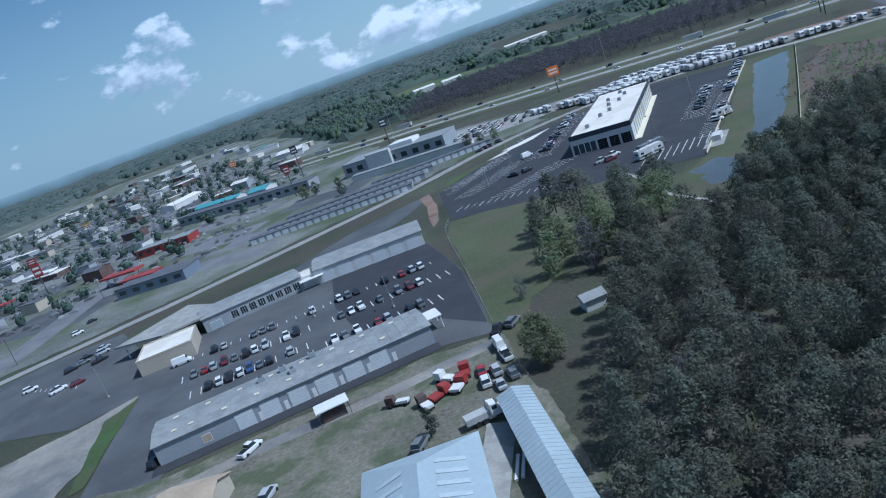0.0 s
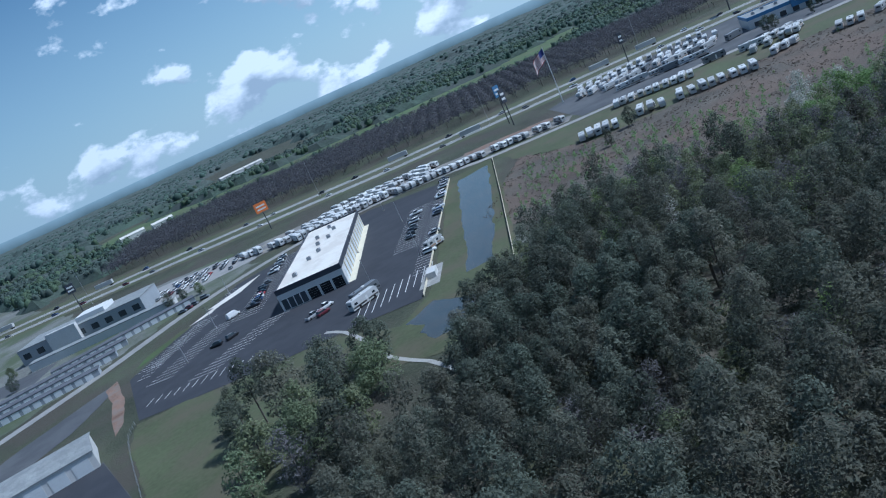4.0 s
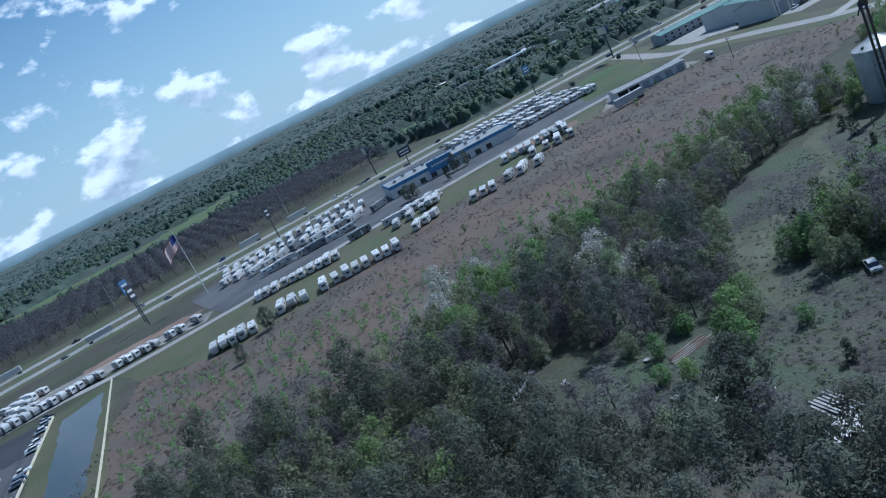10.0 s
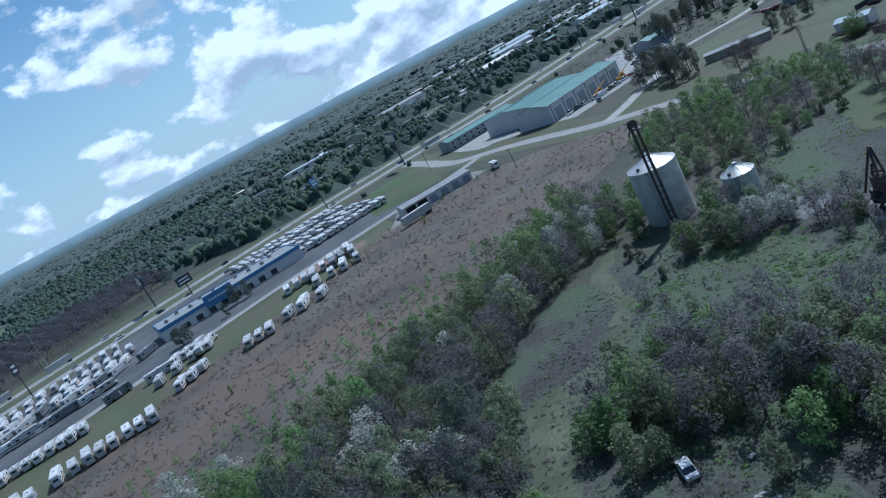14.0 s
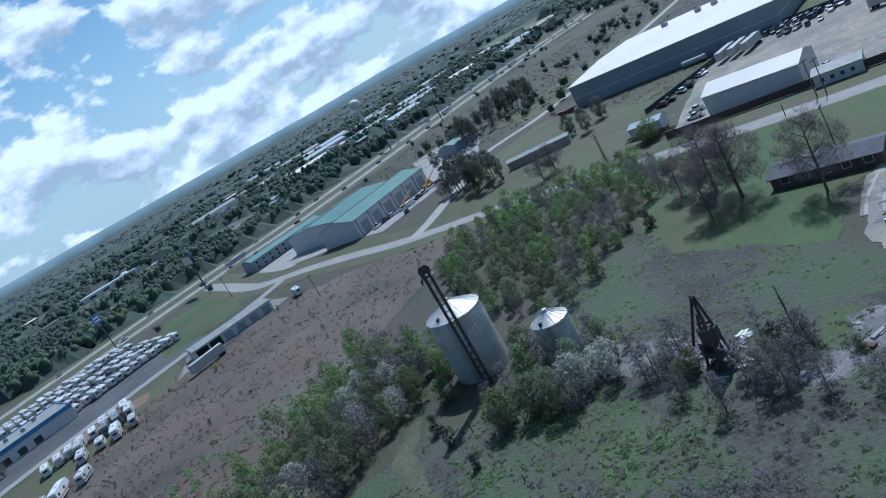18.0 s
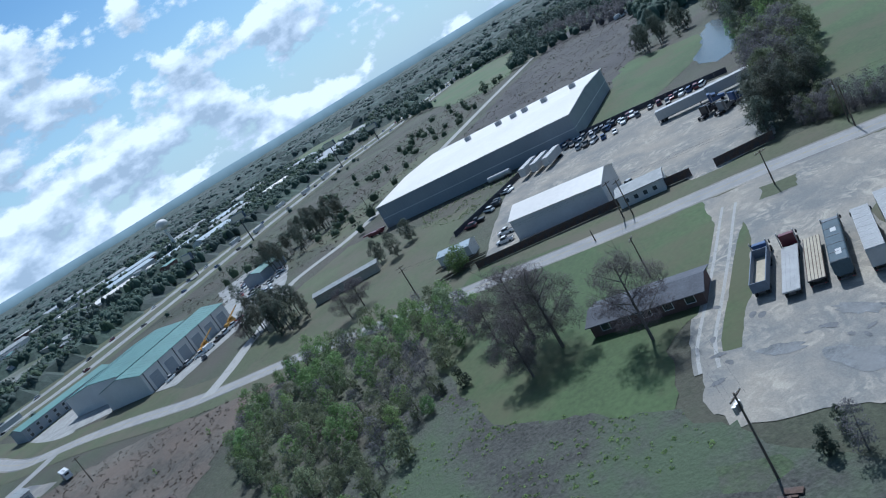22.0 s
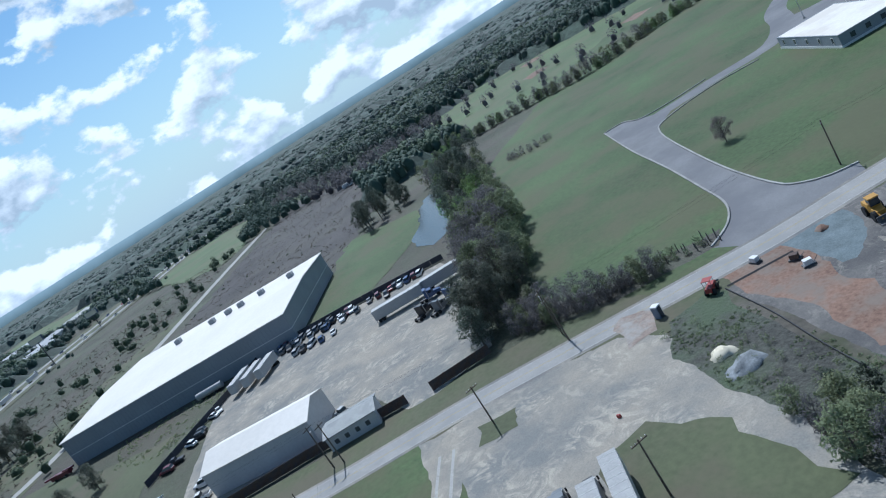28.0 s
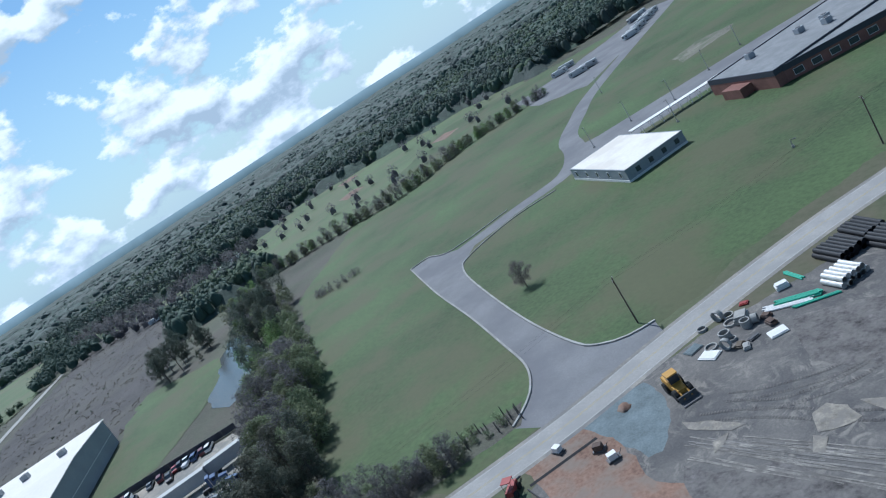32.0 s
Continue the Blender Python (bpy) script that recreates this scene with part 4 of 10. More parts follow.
for x, y in ((-127, 227), (-114, 226), (-112, 246), (-121, 238)):
    bm = bmesh.new()
    tube(bm, (x, y, 0), (x, y, 4.6), 0.2, n=8)
    part("post", bm, M_TRIM, S)

# near blue-roofed buildings
P0, P1 = (-36, 82), (-12.5, 82.5)
S = thing("workshop", "workshop with a pale blue hipped metal roof and roof lights", "building", at(-30, 78, 5))
W, D, H = 17.5, 24.0, 4.6
box_part("wall", M_WALLG, S, 0, W, 0, D, 0, H)
bm = bmesh.new()
v = [bm.verts.new(p) for p in ((-0.6, -0.6, H), (W + 0.6, -0.6, H), (W + 0.6, D + 0.6, H), (-0.6, D + 0.6, H), (W / 2, 7, H + 2.6), (W / 2, D - 7, H + 2.6))]
for f in ((0, 1, 4), (1, 2, 5, 4), (2, 3, 5), (3, 0, 4, 5), (3, 2, 1, 0)):
    bm.faces.new([v[i] for i in f])
roof = part("roof", bm, M_BLUEROOF, S)
for yy in (8, 11, 14, 17):
    for x0, x1, z0, z1 in ((2.0, 6.2, 5.35, 6.55), (11.2, 15.4, 6.55, 5.35)):
        bm = bmesh.new()
        vv = [bm.verts.new(p) for p in ((x0, yy - .5, z0), (x1, yy - .5, z1), (x1, yy + .5, z1), (x0, yy + .5, z0), (x0, yy - .5, z0 + .12), (x1, yy - .5, z1 + .12), (x1, yy + .5, z1 + .12), (x0, yy + .5, z0 + .12))]
        for f in ((3, 2, 1, 0), (4, 5, 6, 7), (0, 1, 5, 4), (1, 2, 6, 5), (2, 3, 7, 6), (3, 0, 4, 7)):
            bm.faces.new([vv[i] for i in f])
        part("roof_light", bm, M_DOOR2, roof, "pale translucent roof light")
S = thing("long_shed", "long narrow open shed with a pale blue metal roof", "shed", along((-0.3, 80), (-5.5, 115)))
gable(S, 35.5, 5.0, 3.5, 0.9, M_WALLG, M_BLUEROOF, seams=1.2)
S = thing("small_house", "small building with a tan shingled roof", "building", along((-72, 112), (-61, 111)))
gable(S, 11, 8.5, 3.2, 1.4, M_TANWALL, M_TANROOF)
S = thing("garden_shed", "small white garden shed at the wood's edge", "shed", along((9.5, 145.5), (14, 146.5)))
gable(S, 4.6, 3.6, 2.4, 0.9, M_WALLW, M_GREYROOF)

# dealership with a flat white roof
P0, P1 = (33, 300), (56, 292)
S = thing("dealership", "car dealership with dark fascia, flat white roof and service doors", "building", along(P0, P1))
W, D, H = dist(P0, P1), 92.0, 8.0
flat(S, W, D, H, M_WALLW, M_WHITE, parapet=0.7, fascia=M_DARKWALL)
for i in range(3):
    roller_door(S, 10.5 + i * 4.6, 3.8, 4.0, M_DARK)
for i in range(4):
    pane(S, 0.8 + i * 2.3, 2.0, 0.3, 3.8, mat=M_WINDOW)
bm = bmesh.new()
quadbox(bm, W, W + 2.5, 1, D - 2, 0, 0.2)
part("kerb", bm, M_CREAM, S)
for i in range(13):
    y = 4 + i * 6.6
    box_part("door", M_DOOR, S, W - 0.05, W + 0.07, y, y + 3.6, 0.2, 4.6)
    box_part("pilaster", M_CREAM, S, W - 0.05, W + 0.3, y + 4.4, y + 5.6, 0.2, 6.0)
for x, y in ((6, 12), (9, 30), (12, 38), (10, 52), (14, 58), (8, 66), (15, 72), (12, 80)):
    rooftop_unit(S, x, y, H - 0.6, 1.6)

# caravan store with blue front
P0, P1 = (312, 368), (366, 334)
S = thing("caravan_store", "long low caravan store with a blue front and grey roof", "building", along(P0, P1))
W = dist(P0, P1)
flat(S, W + 8, 24, 6.5, M_WALLW, M_GREYROOF, parapet=0.5, fascia=M_BLUE)
bm = bmesh.new()
quadbox(bm, 22, 36, -0.8, 0.3, 3.0, 8.6)
part("sign_front", bm, M_BLUE, S, "tall bright blue sign front")
for i in range(7):
    xx = 24 + i * 1.5
    box_part("sign_bar", M_TRIM, S, xx, xx + 1.0, -0.9, -0.78, 5.6, 6.6)
for i in range(9):
    pane(S, 3 + i * 6.4, 3.2, 0.4, 2.6, mat=M_GLASS)
for i in range(10):
    rooftop_unit(S, 5 + i * 6.2, 8 + (i * 7) % 11, 6.1, 1.6)

# row shed and green-roofed barns
P0, P1 = (371, 266.5), (396, 243.5)
S = thing("row_shed", "long low metal shed with open bays", "shed", along(P0, P1))
gable(S, dist(P0, P1), 11, 4.0, 0.5, M_WALLW, M_GREYROOF, seams=2.0)
for i in range(6):
    if i < 2:
        # Dark panel on the closed wall paints the shade inside an open bay.
        box_part("opening", M_DARK, S, 1 + i * 5.6, 5.8 + i * 5.6, -0.06, 0.05, 0, 3.5)
    else:
        roller_door(S, 1.5 + i * 5.6, 3.6, 3.2, M_WALLG)
P0, P1 = (448.5, 220), (501, 197.5)
S = thing("barn", "large metal barn with a green roof and tall bay doors", "barn", along(P0, P1))
W = dist(P0, P1)
gable(S, W, 24, 8.4, 2.4, M_WALLW, M_GREENROOF, seams=2.4)
for i in range(6):
    roller_door(S, 3.2 + i * 9.2, 5.6, 6.0, M_WALLG)
    box_part("pilaster", M_STEEL, S, 1.4 + i * 9.2, 1.8 + i * 9.2, -0.12, 0.02, 0, 8.3)
P0, P1 = (470, 238.3), (511.5, 220.6)
S = thing("barn_wing", "rear wing of the barn with a green roof", "barn", along(P0, P1))
gable(S, dist(P0, P1), 36, 8.8, 1.8, M_WALLW, M_GREENROOF, seams=2.4)
P0, P1 = (493, 302), (533, 273.5)
S = thing("office_barn", "long two-storey office barn with a green roof", "building", along(P0, P1))
gable(S, dist(P0, P1), 13, 5.6, 1.4, M_WALLG, M_GREENROOF)
for i in range(10):
    pane(S, 2 + i * 4.6, 1.6, 3.4, 1.3, mat=M_GLASS)
    pane(S, 2 + i * 4.6, 1.6, 0.8, 1.5, mat=M_GLASS)

# white warehouse
P0, P1 = (459.5, 33.4), (501, 117.5)
S = thing("warehouse", "huge white-roofed metal warehouse with blank grey walls", "warehouse", along(P1, P0))
W, D, H = dist(P0, P1), 71.0, 10.0
bm = bmesh.new()
extrude_yz(bm, [(0, 0), (D, 0), (D, H), (D / 2, H + 1.2), (0, H)], 0, W)
part("wall", bm, M_WALLG, S, "blue-grey ribbed metal cladding")
for side in (0, 1):
    bm = bmesh.new()
    y0, y1 = (-0.5, D / 2) if side == 0 else (D + 0.5, D / 2)
    prof = [(y0, H), (y1, H + 1.25), (y1, H + 1.5), (y0, H + 0.25)]
    extrude_yz(bm, prof if side == 0 else prof[::-1], -0.5, W + 0.5)
    part("roof", bm, M_WHROOF, S)
bm = bmesh.new()
for i in range(int(W / 1.5)):
    quadbox(bm, i * 1.5, i * 1.5 + 0.12, -0.06, 0.02, 0.3, H - 0.1)
part("cladding_rib", bm, M_WALLG, S)
bm = bmesh.new()
quadbox(bm, -0.02, W + 0.06, -0.09, 0.0, 4.4, 4.6)
quadbox(bm, W, W + 0.09, -0.02, D, 4.4, 4.6)
part("band", bm, M_TRIM, S)
for i, x in enumerate((30, 47, 55, 61, 71, 85)):
    rooftop_unit(S, x, D * 0.72, H + 0.9, 2.4)

# yard buildings on the county road
P0, P1 = (379, 73), (366, 49.5)
S = thing("yard_building", "metal workshop with a white gabled roof", "building", along(P0, P1))
gable(S, dist(P0, P1) + 1, 14.5, 6.0, 2.0, M_WALLW, M_WHROOF)
P0, P1 = (357, 48), (353.5, 38)
S = thing("yard_office", "small grey office with a low roof", "building", along(P0, P1))
gable(S, dist(P0, P1) + 1, 8, 3.2, 0.8, M_WALLW, M_GREYROOF)
for i in range(4):
    pane(S, 1.5 + i * 2.4, 1.0, 1.1, 1.1)

# low brick house among bare trees
P0, P1 = (299.6, 71.4), (290.4, 53.4)
S = thing("brick_house", "low brown brick house with a dark shingled roof", "house", along(P0, P1))
W = dist(P0, P1)
gable(S, W, 8.4, 2.5, 1.0, M_BROWNBRICK, M_DARKROOF, over=0.6)
for i in range(5):
    pane(S, 2 + i * 3.8, 1.5, 1.0, 1.3, mat=M_GLASS)

# portable classroom block and brick school
P0, P1 = (350, -135.5), (359, -118.5)
S = thing("classroom_block", "low portable classroom block with a flat white roof", "building", along((392.5, -132.5), (359.2, -118.2)))
W = dist((392.5, -132.5), (359.2, -118.2))
flat(S, W, 19.5, 3.9, M_WALLG, M_WHITE, parapet=0.15)
box_part("skirting", M_TRIM, S, -0.1, W + 0.1, -0.1, 19.6, 0.0, 0.75)
for i in range(5):
    pane(S, 3 + i * 7.2, 1.2, 1.5, 1.5)
for i in range(4):
    box_part("window", M_WINDOW, S, W - 0.04, W + 0.06, 3.0 + i * 4.4, 4.4 + i * 4.4, 1.5, 2.9)
S = thing("brick_school", "single-storey red brick school with a flat grey roof", "school", along((362, -170), (334, -157)))
flat(S, 31, 78, 5.2, M_BRICK, M_SCHOOLROOF, parapet=0.4, fascia=M_DARKWALL)
box_part("porch", M_BRICK, S, 11, 20, -4, 0, 0, 2.9, "low brick entrance block")
for x, y in ((14, 24), (18, 30), (22, 27), (6, 12)):
    rooftop_unit(S, x, y, 4.9, 2.2)
P = thing("school_wing", "red brick school wing with a flat grey roof", "school", along((333.3, -159), (306, -182)))
flat(P, 62, 30, 4.9, M_BRICK, M_SCHOOLROOF, parapet=0.4, fascia=M_DARKWALL)
for i in range(12):
    pane(P, 3 + i * 4.8, 2.4, 1.0, 1.6)
S = thing("covered_walk", "long covered walkway with a white flat roof on posts", "walkway", along((382.7, -153.2), (348.6, -206.4)))
W = 63.0
box_part("roof", M_TRIM, S, 0, W, -1.5, 1.5, 2.9, 3.1)
for i in range(19):
    for y in (-1.35, 1.35):
        box_part("post", M_TRIM, S, i * W / 18.2 + 0.1, i * W / 18.2 + 0.22, y - 0.06, y + 0.06, 0, 2.9)

# ---- plants ----


def leaf_cloud(n, clumps, leaf_size, rs, seed, squash=0.8):
    """Small three-cornered leaves strewn over clumps: clumps is a list of (x, y, z, r)."""
    g = np.random.default_rng(seed)
    c = np.array(clumps)
    w = c[:, 3] ** 2
    idx = g.choice(len(c), n, p=w / w.sum())
    d = g.normal(size=(n, 3))
    d /= np.linalg.norm(d, axis=1)[:, None]
    rad = c[idx, 3] * (0.55 + 0.5 * g.random(n))
    off = d * rad[:, None]
    off[:, 2] *= squash
    pos = c[idx, :3] + off
    nrm = 0.8 * d + g.normal(size=(n, 3)) * 0.45 + np.array([0.0, 0.0, 0.9])
    nrm /= np.linalg.norm(nrm, axis=1)[:, None]
    a = np.cross(nrm, g.normal(size=(n, 3)))
    a /= np.linalg.norm(a, axis=1)[:, None]
    b = np.cross(nrm, a)
    s = leaf_size * (0.6 + 0.8 * g.random(n))[:, None]
    fold = nrm * s * 0.22
    verts = np.stack([pos - a * s, pos + a * s * 0.6 - b * s * rs + fold, pos + a * s * 0.6 + b * s * rs + fold], 1).reshape(-1, 3)
    return verts


def leaf_mesh(name, verts, mat, corners=3):
    n = len(verts) // corners
    me = bpy.data.meshes.new(name)
    me.vertices.add(len(verts)), me.loops.add(corners * n), me.polygons.add(n)
    me.vertices.foreach_set("co", np.ascontiguousarray(verts, dtype=np.float32).ravel())
    me.loops.foreach_set("vertex_index", np.arange(corners * n, dtype=np.int32))
    me.polygons.foreach_set("loop_start", np.arange(0, corners * n, corners, dtype=np.int32))
    me.update(calc_edges=True)
    me.materials.append(mat)
    return me


def trunk_mesh(h, r, limbs, seed, spread=0.35, start=0.45, twigs=0):
    g = random.Random(seed)
    bm = bmesh.new()
    lean = (g.uniform(-0.3, 0.3), g.uniform(-0.3, 0.3))
    pts = [(0, 0, -0.2), (lean[0] * 0.4, lean[1] * 0.4, h * 0.5), (lean[0], lean[1], h)]
    tube(bm, pts[0], pts[1], r, r * 0.7, 7)
    tube(bm, pts[1], pts[2], r * 0.7, r * 0.2, 6)
    tips = []
    for i in range(limbs):
        z = h * (start + (0.95 - start) * i / max(1, limbs - 1))
        a = i * 2.4 + g.uniform(-0.4, 0.4)
        ln = h * spread * (1.1 - 0.6 * i / max(1, limbs)) * g.uniform(0.8, 1.2)
        q = (math.cos(a) * ln, math.sin(a) * ln, z + ln * g.uniform(0.35, 0.8))
        tube(bm, (lean[0] * z / h, lean[1] * z / h, z), q, r * 0.35, r * 0.08, 5)
        tips.append(q)
        for k in range(twigs):
            f = g.uniform(0.3, 1.0)
            s = Vector((lean[0] * z / h, lean[1] * z / h, z)).lerp(Vector(q), f)
            e = s + Vector((g.uniform(-1, 1), g.uniform(-1, 1), g.uniform(0.1, 1.0))) * ln * 0.42
            tube(bm, s, e, r * 0.1, r * 0.03, 3)
            for _ in range(3):
                e2 = e.lerp(s, g.random() * 0.6)
                tube(bm, e2, e2 + Vector((g.uniform(-1, 1), g.uniform(-1, 1), g.uniform(0, 1))) * ln * 0.22, r * 0.05, r * 0.02, 3)
    return mesh_from(bm, "trunk", M_BARK), tips


def blob_clumps(n, rx, ry, z0, z1, rc, seed, top=0.6):
    g = random.Random(seed)
    out = []
    for i in range(n):
        u = (i + 0.5) / n
        z = z0 + (z1 - z0) * u
        k = math.sin(math.pi * min(1.0, 0.12 + u * 0.88)) ** top
        a = i * 2.399 + g.uniform(-0.5, 0.5)
        f = math.sqrt(g.random()) * 0.9 + 0.1
        out.append((math.cos(a) * rx * k * f, math.sin(a) * ry * k * f, z, rc * g.uniform(0.7, 1.25)))
    return out


KINDS = {}


def kind_of_tree(key, label, category, h, trunk, crowns):
    KINDS[key] = (label, category, h, trunk, crowns)


def verts_of(me):
    a = np.empty(len(me.vertices) * 3, dtype=np.float32)
    me.vertices.foreach_get("co", a)
    return a.reshape(-1, 3)


def joined_crowns(name, label, category, spots, mat, seed=0, share=1.0):
    """Many crowns in one mesh: spots are (key, x, y, size)."""
    g = np.random.default_rng(seed)
    out = []
    for key, x, y, s in spots:
        v = verts_of(KINDS[key][4])
        if share < 1.0:
            v = v.reshape(-1, 3, 3)
            v = v[g.random(len(v)) < share].reshape(-1, 3)
        a = g.random() * 6.283
        c, n = math.cos(a), math.sin(a)
        w = np.empty_like(v)
        w[:, 0], w[:, 1], w[:, 2] = (v[:, 0] * c - v[:, 1] * n) * s + x, (v[:, 0] * n + v[:, 1] * c) * s + y, v[:, 2] * s
        out.append(w)
    return tagged(new(name, leaf_mesh(name, np.concatenate(out), mat)), label, category, kind="stuff")


for i in range(4):
    h = (13.0, 15.0, 16.5, 14.0)[i]
    tm, _ = trunk_mesh(h * 0.95, 0.22, 9, 10 + i, 0.16, 0.5)
    cl = blob_clumps(34, 2.8, 2.8, h * 0.42, h, 1.15, 20 + i, 0.6)
    kind_of_tree("pine%d" % i, "tall dark green pine in the wood", "pine tree", h, tm, leaf_mesh("crown", leaf_cloud(2000, cl, 0.29, 0.42, 30 + i, 0.8), L_PINE if i % 2 else L_PINE2))
for i in range(3):
    h = (9.0, 7.0, 10.5)[i]
    tm, _ = trunk_mesh(h * 0.8, 0.18, 7, 40 + i, 0.3, 0.15)
    cl = blob_clumps(30, 2.7, 2.7, h * 0.12, h, 1.1, 50 + i, 0.5)
    for key, lab, mt in (("fresh", "broadleaf tree in fresh spring green", L_FRESH), ("olive", "broadleaf tree with olive young leaves", L_OLIVE), ("grey", "budding grey-brown tree almost without leaves", L_GREY), ("bloom", "tree covered in white spring blossom", L_BLOOM)):
        n = {"fresh": 1300, "olive": 1250, "grey": 1150, "bloom": 1300}[key]
        kind_of_tree("%s%d" % (key, i), lab, "tree", h, tm, leaf_mesh("crown", leaf_cloud(n, cl, 0.31, 0.5 if key != "grey" else 0.3, 60 + i, 0.85), mt))
for i in range(2):
    h = (4.5, 6.0)[i]
    tm, _ = trunk_mesh(h * 0.8, 0.10, 4, 70 + i, 0.15, 0.2)
    cl = blob_clumps(14, 1.5, 1.5, h * 0.1, h, 0.7, 80 + i, 0.9)
    kind_of_tree("cedar%d" % i, "dense dark green cedar with full crown", "tree", h, tm, leaf_mesh("crown", leaf_cloud(850, cl, 0.21, 0.6, 90 + i), L_CEDAR))
    cl = blob_clumps(10, 1.3, 1.3, h * 0.15, h * 0.75, 0.7, 85 + i, 0.9)
    kind_of_tree("sapling%d" % i, "young green sapling in the brown field", "sapling", h * 0.8, tm, leaf_mesh("crown", leaf_cloud(400, cl, 0.21, 0.6, 95 + i), L_FRESH))
for i in range(3):
    h = (11.0, 13.0, 9.5)[i]
    tm, _ = trunk_mesh(h * 0.85, 0.26, 9, 140 + i, 0.28, 0.2)
    cl = blob_clumps(46, 3.7, 3.7, h * 0.14, h, 1.25, 150 + i, 0.5)
    kind_of_tree("full%d" % i, "broad full-crowned dark green tree in the meadow", "tree", h, tm, leaf_mesh("crown", leaf_cloud(3400, cl, 0.29, 0.45, 160 + i, 0.85), (L_PINE, L_PINE2, L_OLIVE)[i]))
for i in range(2):
    h = (15.0, 17.0)[i]
    tm, _ = trunk_mesh(h, 0.38, 13, 100 + i, 0.42, 0.25, 9)
    cl = blob_clumps(40, h * 0.48, h * 0.48, h * 0.28, h * 1.05, 1.9, 110 + i, 0.5)
    kind_of_tree("bare%d" % i, "large bare deciduous tree with a haze of fine twigs", "tree", h, tm, leaf_mesh("twig_haze", leaf_cloud(8500, cl, 0.85, 0.03, 115 + i, 0.9), L_TWIG))


def plant(key, x, y, size=1.0, turn=None, group=""):
    label, category, h, tm, cm = KINDS[key]
    t = thing({"pine": "pine_tree", "sapl": "sapling", "fres": "leafy_tree", "oliv": "young_leaf_tree", "grey": "budding_tree", "bloo": "blossom_tree", "ceda": "cedar_tree", "shru": "shrub", "bare": "bare_tree", "full": "full_tree"}[key[:4]], label, category, group=group)
    t.matrix_basis = at(x, y, random.uniform(0, 360) if turn is None else turn) @ Matrix.Diagonal((size * random.uniform(0.9, 1.1), size * random.uniform(0.9, 1.1), size, 1))
    part("trunk", tm, None, t)
    if cm:
        part("crown" if not key.startswith("bare") else "twig_haze", cm, None, t)
    return t


def scatter(poly, n, gap, seed, avoid=()):
    g = random.Random(seed)
    xs, ys = [p[0] for p in poly], [p[1] for p in poly]
    pts, cells, tries = [], {}, 0
    while len(pts) < n and tries < n * 60:
        tries += 1
        x, y = g.uniform(min(xs), max(xs)), g.uniform(min(ys), max(ys))
        if not inside(x, y, poly) or any(inside(x, y, a) for a in avoid):
            continue
        c = (int(x // gap), int(y // gap))
        if any((x - a) ** 2 + (y - b) ** 2 < gap * gap for i in (-1, 0, 1) for j in (-1, 0, 1) for a, b in cells.get((c[0] + i, c[1] + j), ())):
            continue
        cells.setdefault(c, []).append((x, y))
        pts.append((x, y))
    return pts


for i in range(2):
    cl = blob_clumps(9, 2.0, 2.0, 0.4, 3.2 + i, 0.9, 120 + i)
    kind_of_tree("shrub%d" % i, "low tangled shrub with young leaves", "shrub", 3.4, KINDS["sapling0"][3], leaf_mesh("crown", leaf_cloud(320, cl, 0.25, 0.6, 125 + i), L_OLIVE))

JOIN = {}


def plant_or_join(i, every, key, x, y, s, group):
    if i % every == 0:
        plant(key, x, y, s, group=group)
    else:
        JOIN.setdefault(key[:-1], []).append((key, x, y, s))


PINES = [(2, 70), (8, 100), (12, 125), (16, 138), (30, 150), (50, 164), (62, 184), (76, 200), (92, 211), (107, 227), (125, 229), (138, 222), (147, 207), (158, 200), (168, 190), (154, 170), (144, 162), (136, 150), (132, 130), (132, 112), (146, 98), (130, 78), (95, 70), (60, 50), (20, 45)]
patch("wood_floor", PINES, 0.026, M_LITTER, "brown pine litter under the wood", "ground", wob=4.0)
spots = scatter(PINES, 900, 4.2, 1)
spots.sort(key=lambda p: (p[0] - 70) ** 2 + (p[1] - 160) ** 2)
for x, y in spots[:95]:
    plant("pine%d" % random.randrange(4), x, y, random.uniform(0.8, 1.08), group="pine wood")
g = random.Random(3)
mixed = {}
for i, (x, y) in enumerate(spots[95:]):
    far_side = min(1.0, max(0.0, (x + 0.5 * (y - 180) - 70) / 60)) if y > 150 else 0.15
    n = noise.noise(Vector((x * 0.045, y * 0.045, 2.0)))
    if g.random() < far_side * 0.75 + n * 0.6:
        k = g.choice(["olive0", "olive2", "grey0", "grey2", "fresh2", "grey1", "olive1"])
        mixed.setdefault(k[:-1], []).append((k, x, y, g.uniform(0.8, 1.15)))
    else:
        k = "pine%d" % (i % 4)
        mixed.setdefault(k, []).append((k, x, y, g.uniform(0.7, 1.08)))
for k, mt, lab in (("pine0", L_PINE2, "dense dull green canopy of the pine wood"), ("pine1", L_PINE, "dense dark green canopy of the pine wood"), ("pine2", L_PINE2, "dense dull green canopy of the pine wood"), ("pine3", L_PINE, "dense dark green canopy of the pine wood"), ("olive", L_OLIVE, "young olive green crowns among the pines"), ("grey", L_GREY, "budding grey-brown crowns among the pines"), ("fresh", L_FRESH, "fresh green crowns among the pines")):
    joined_crowns("wood_canopy", lab, "wood", mixed[k], mt, 5, 0.72 if k[:4] == "pine" else 0.75)
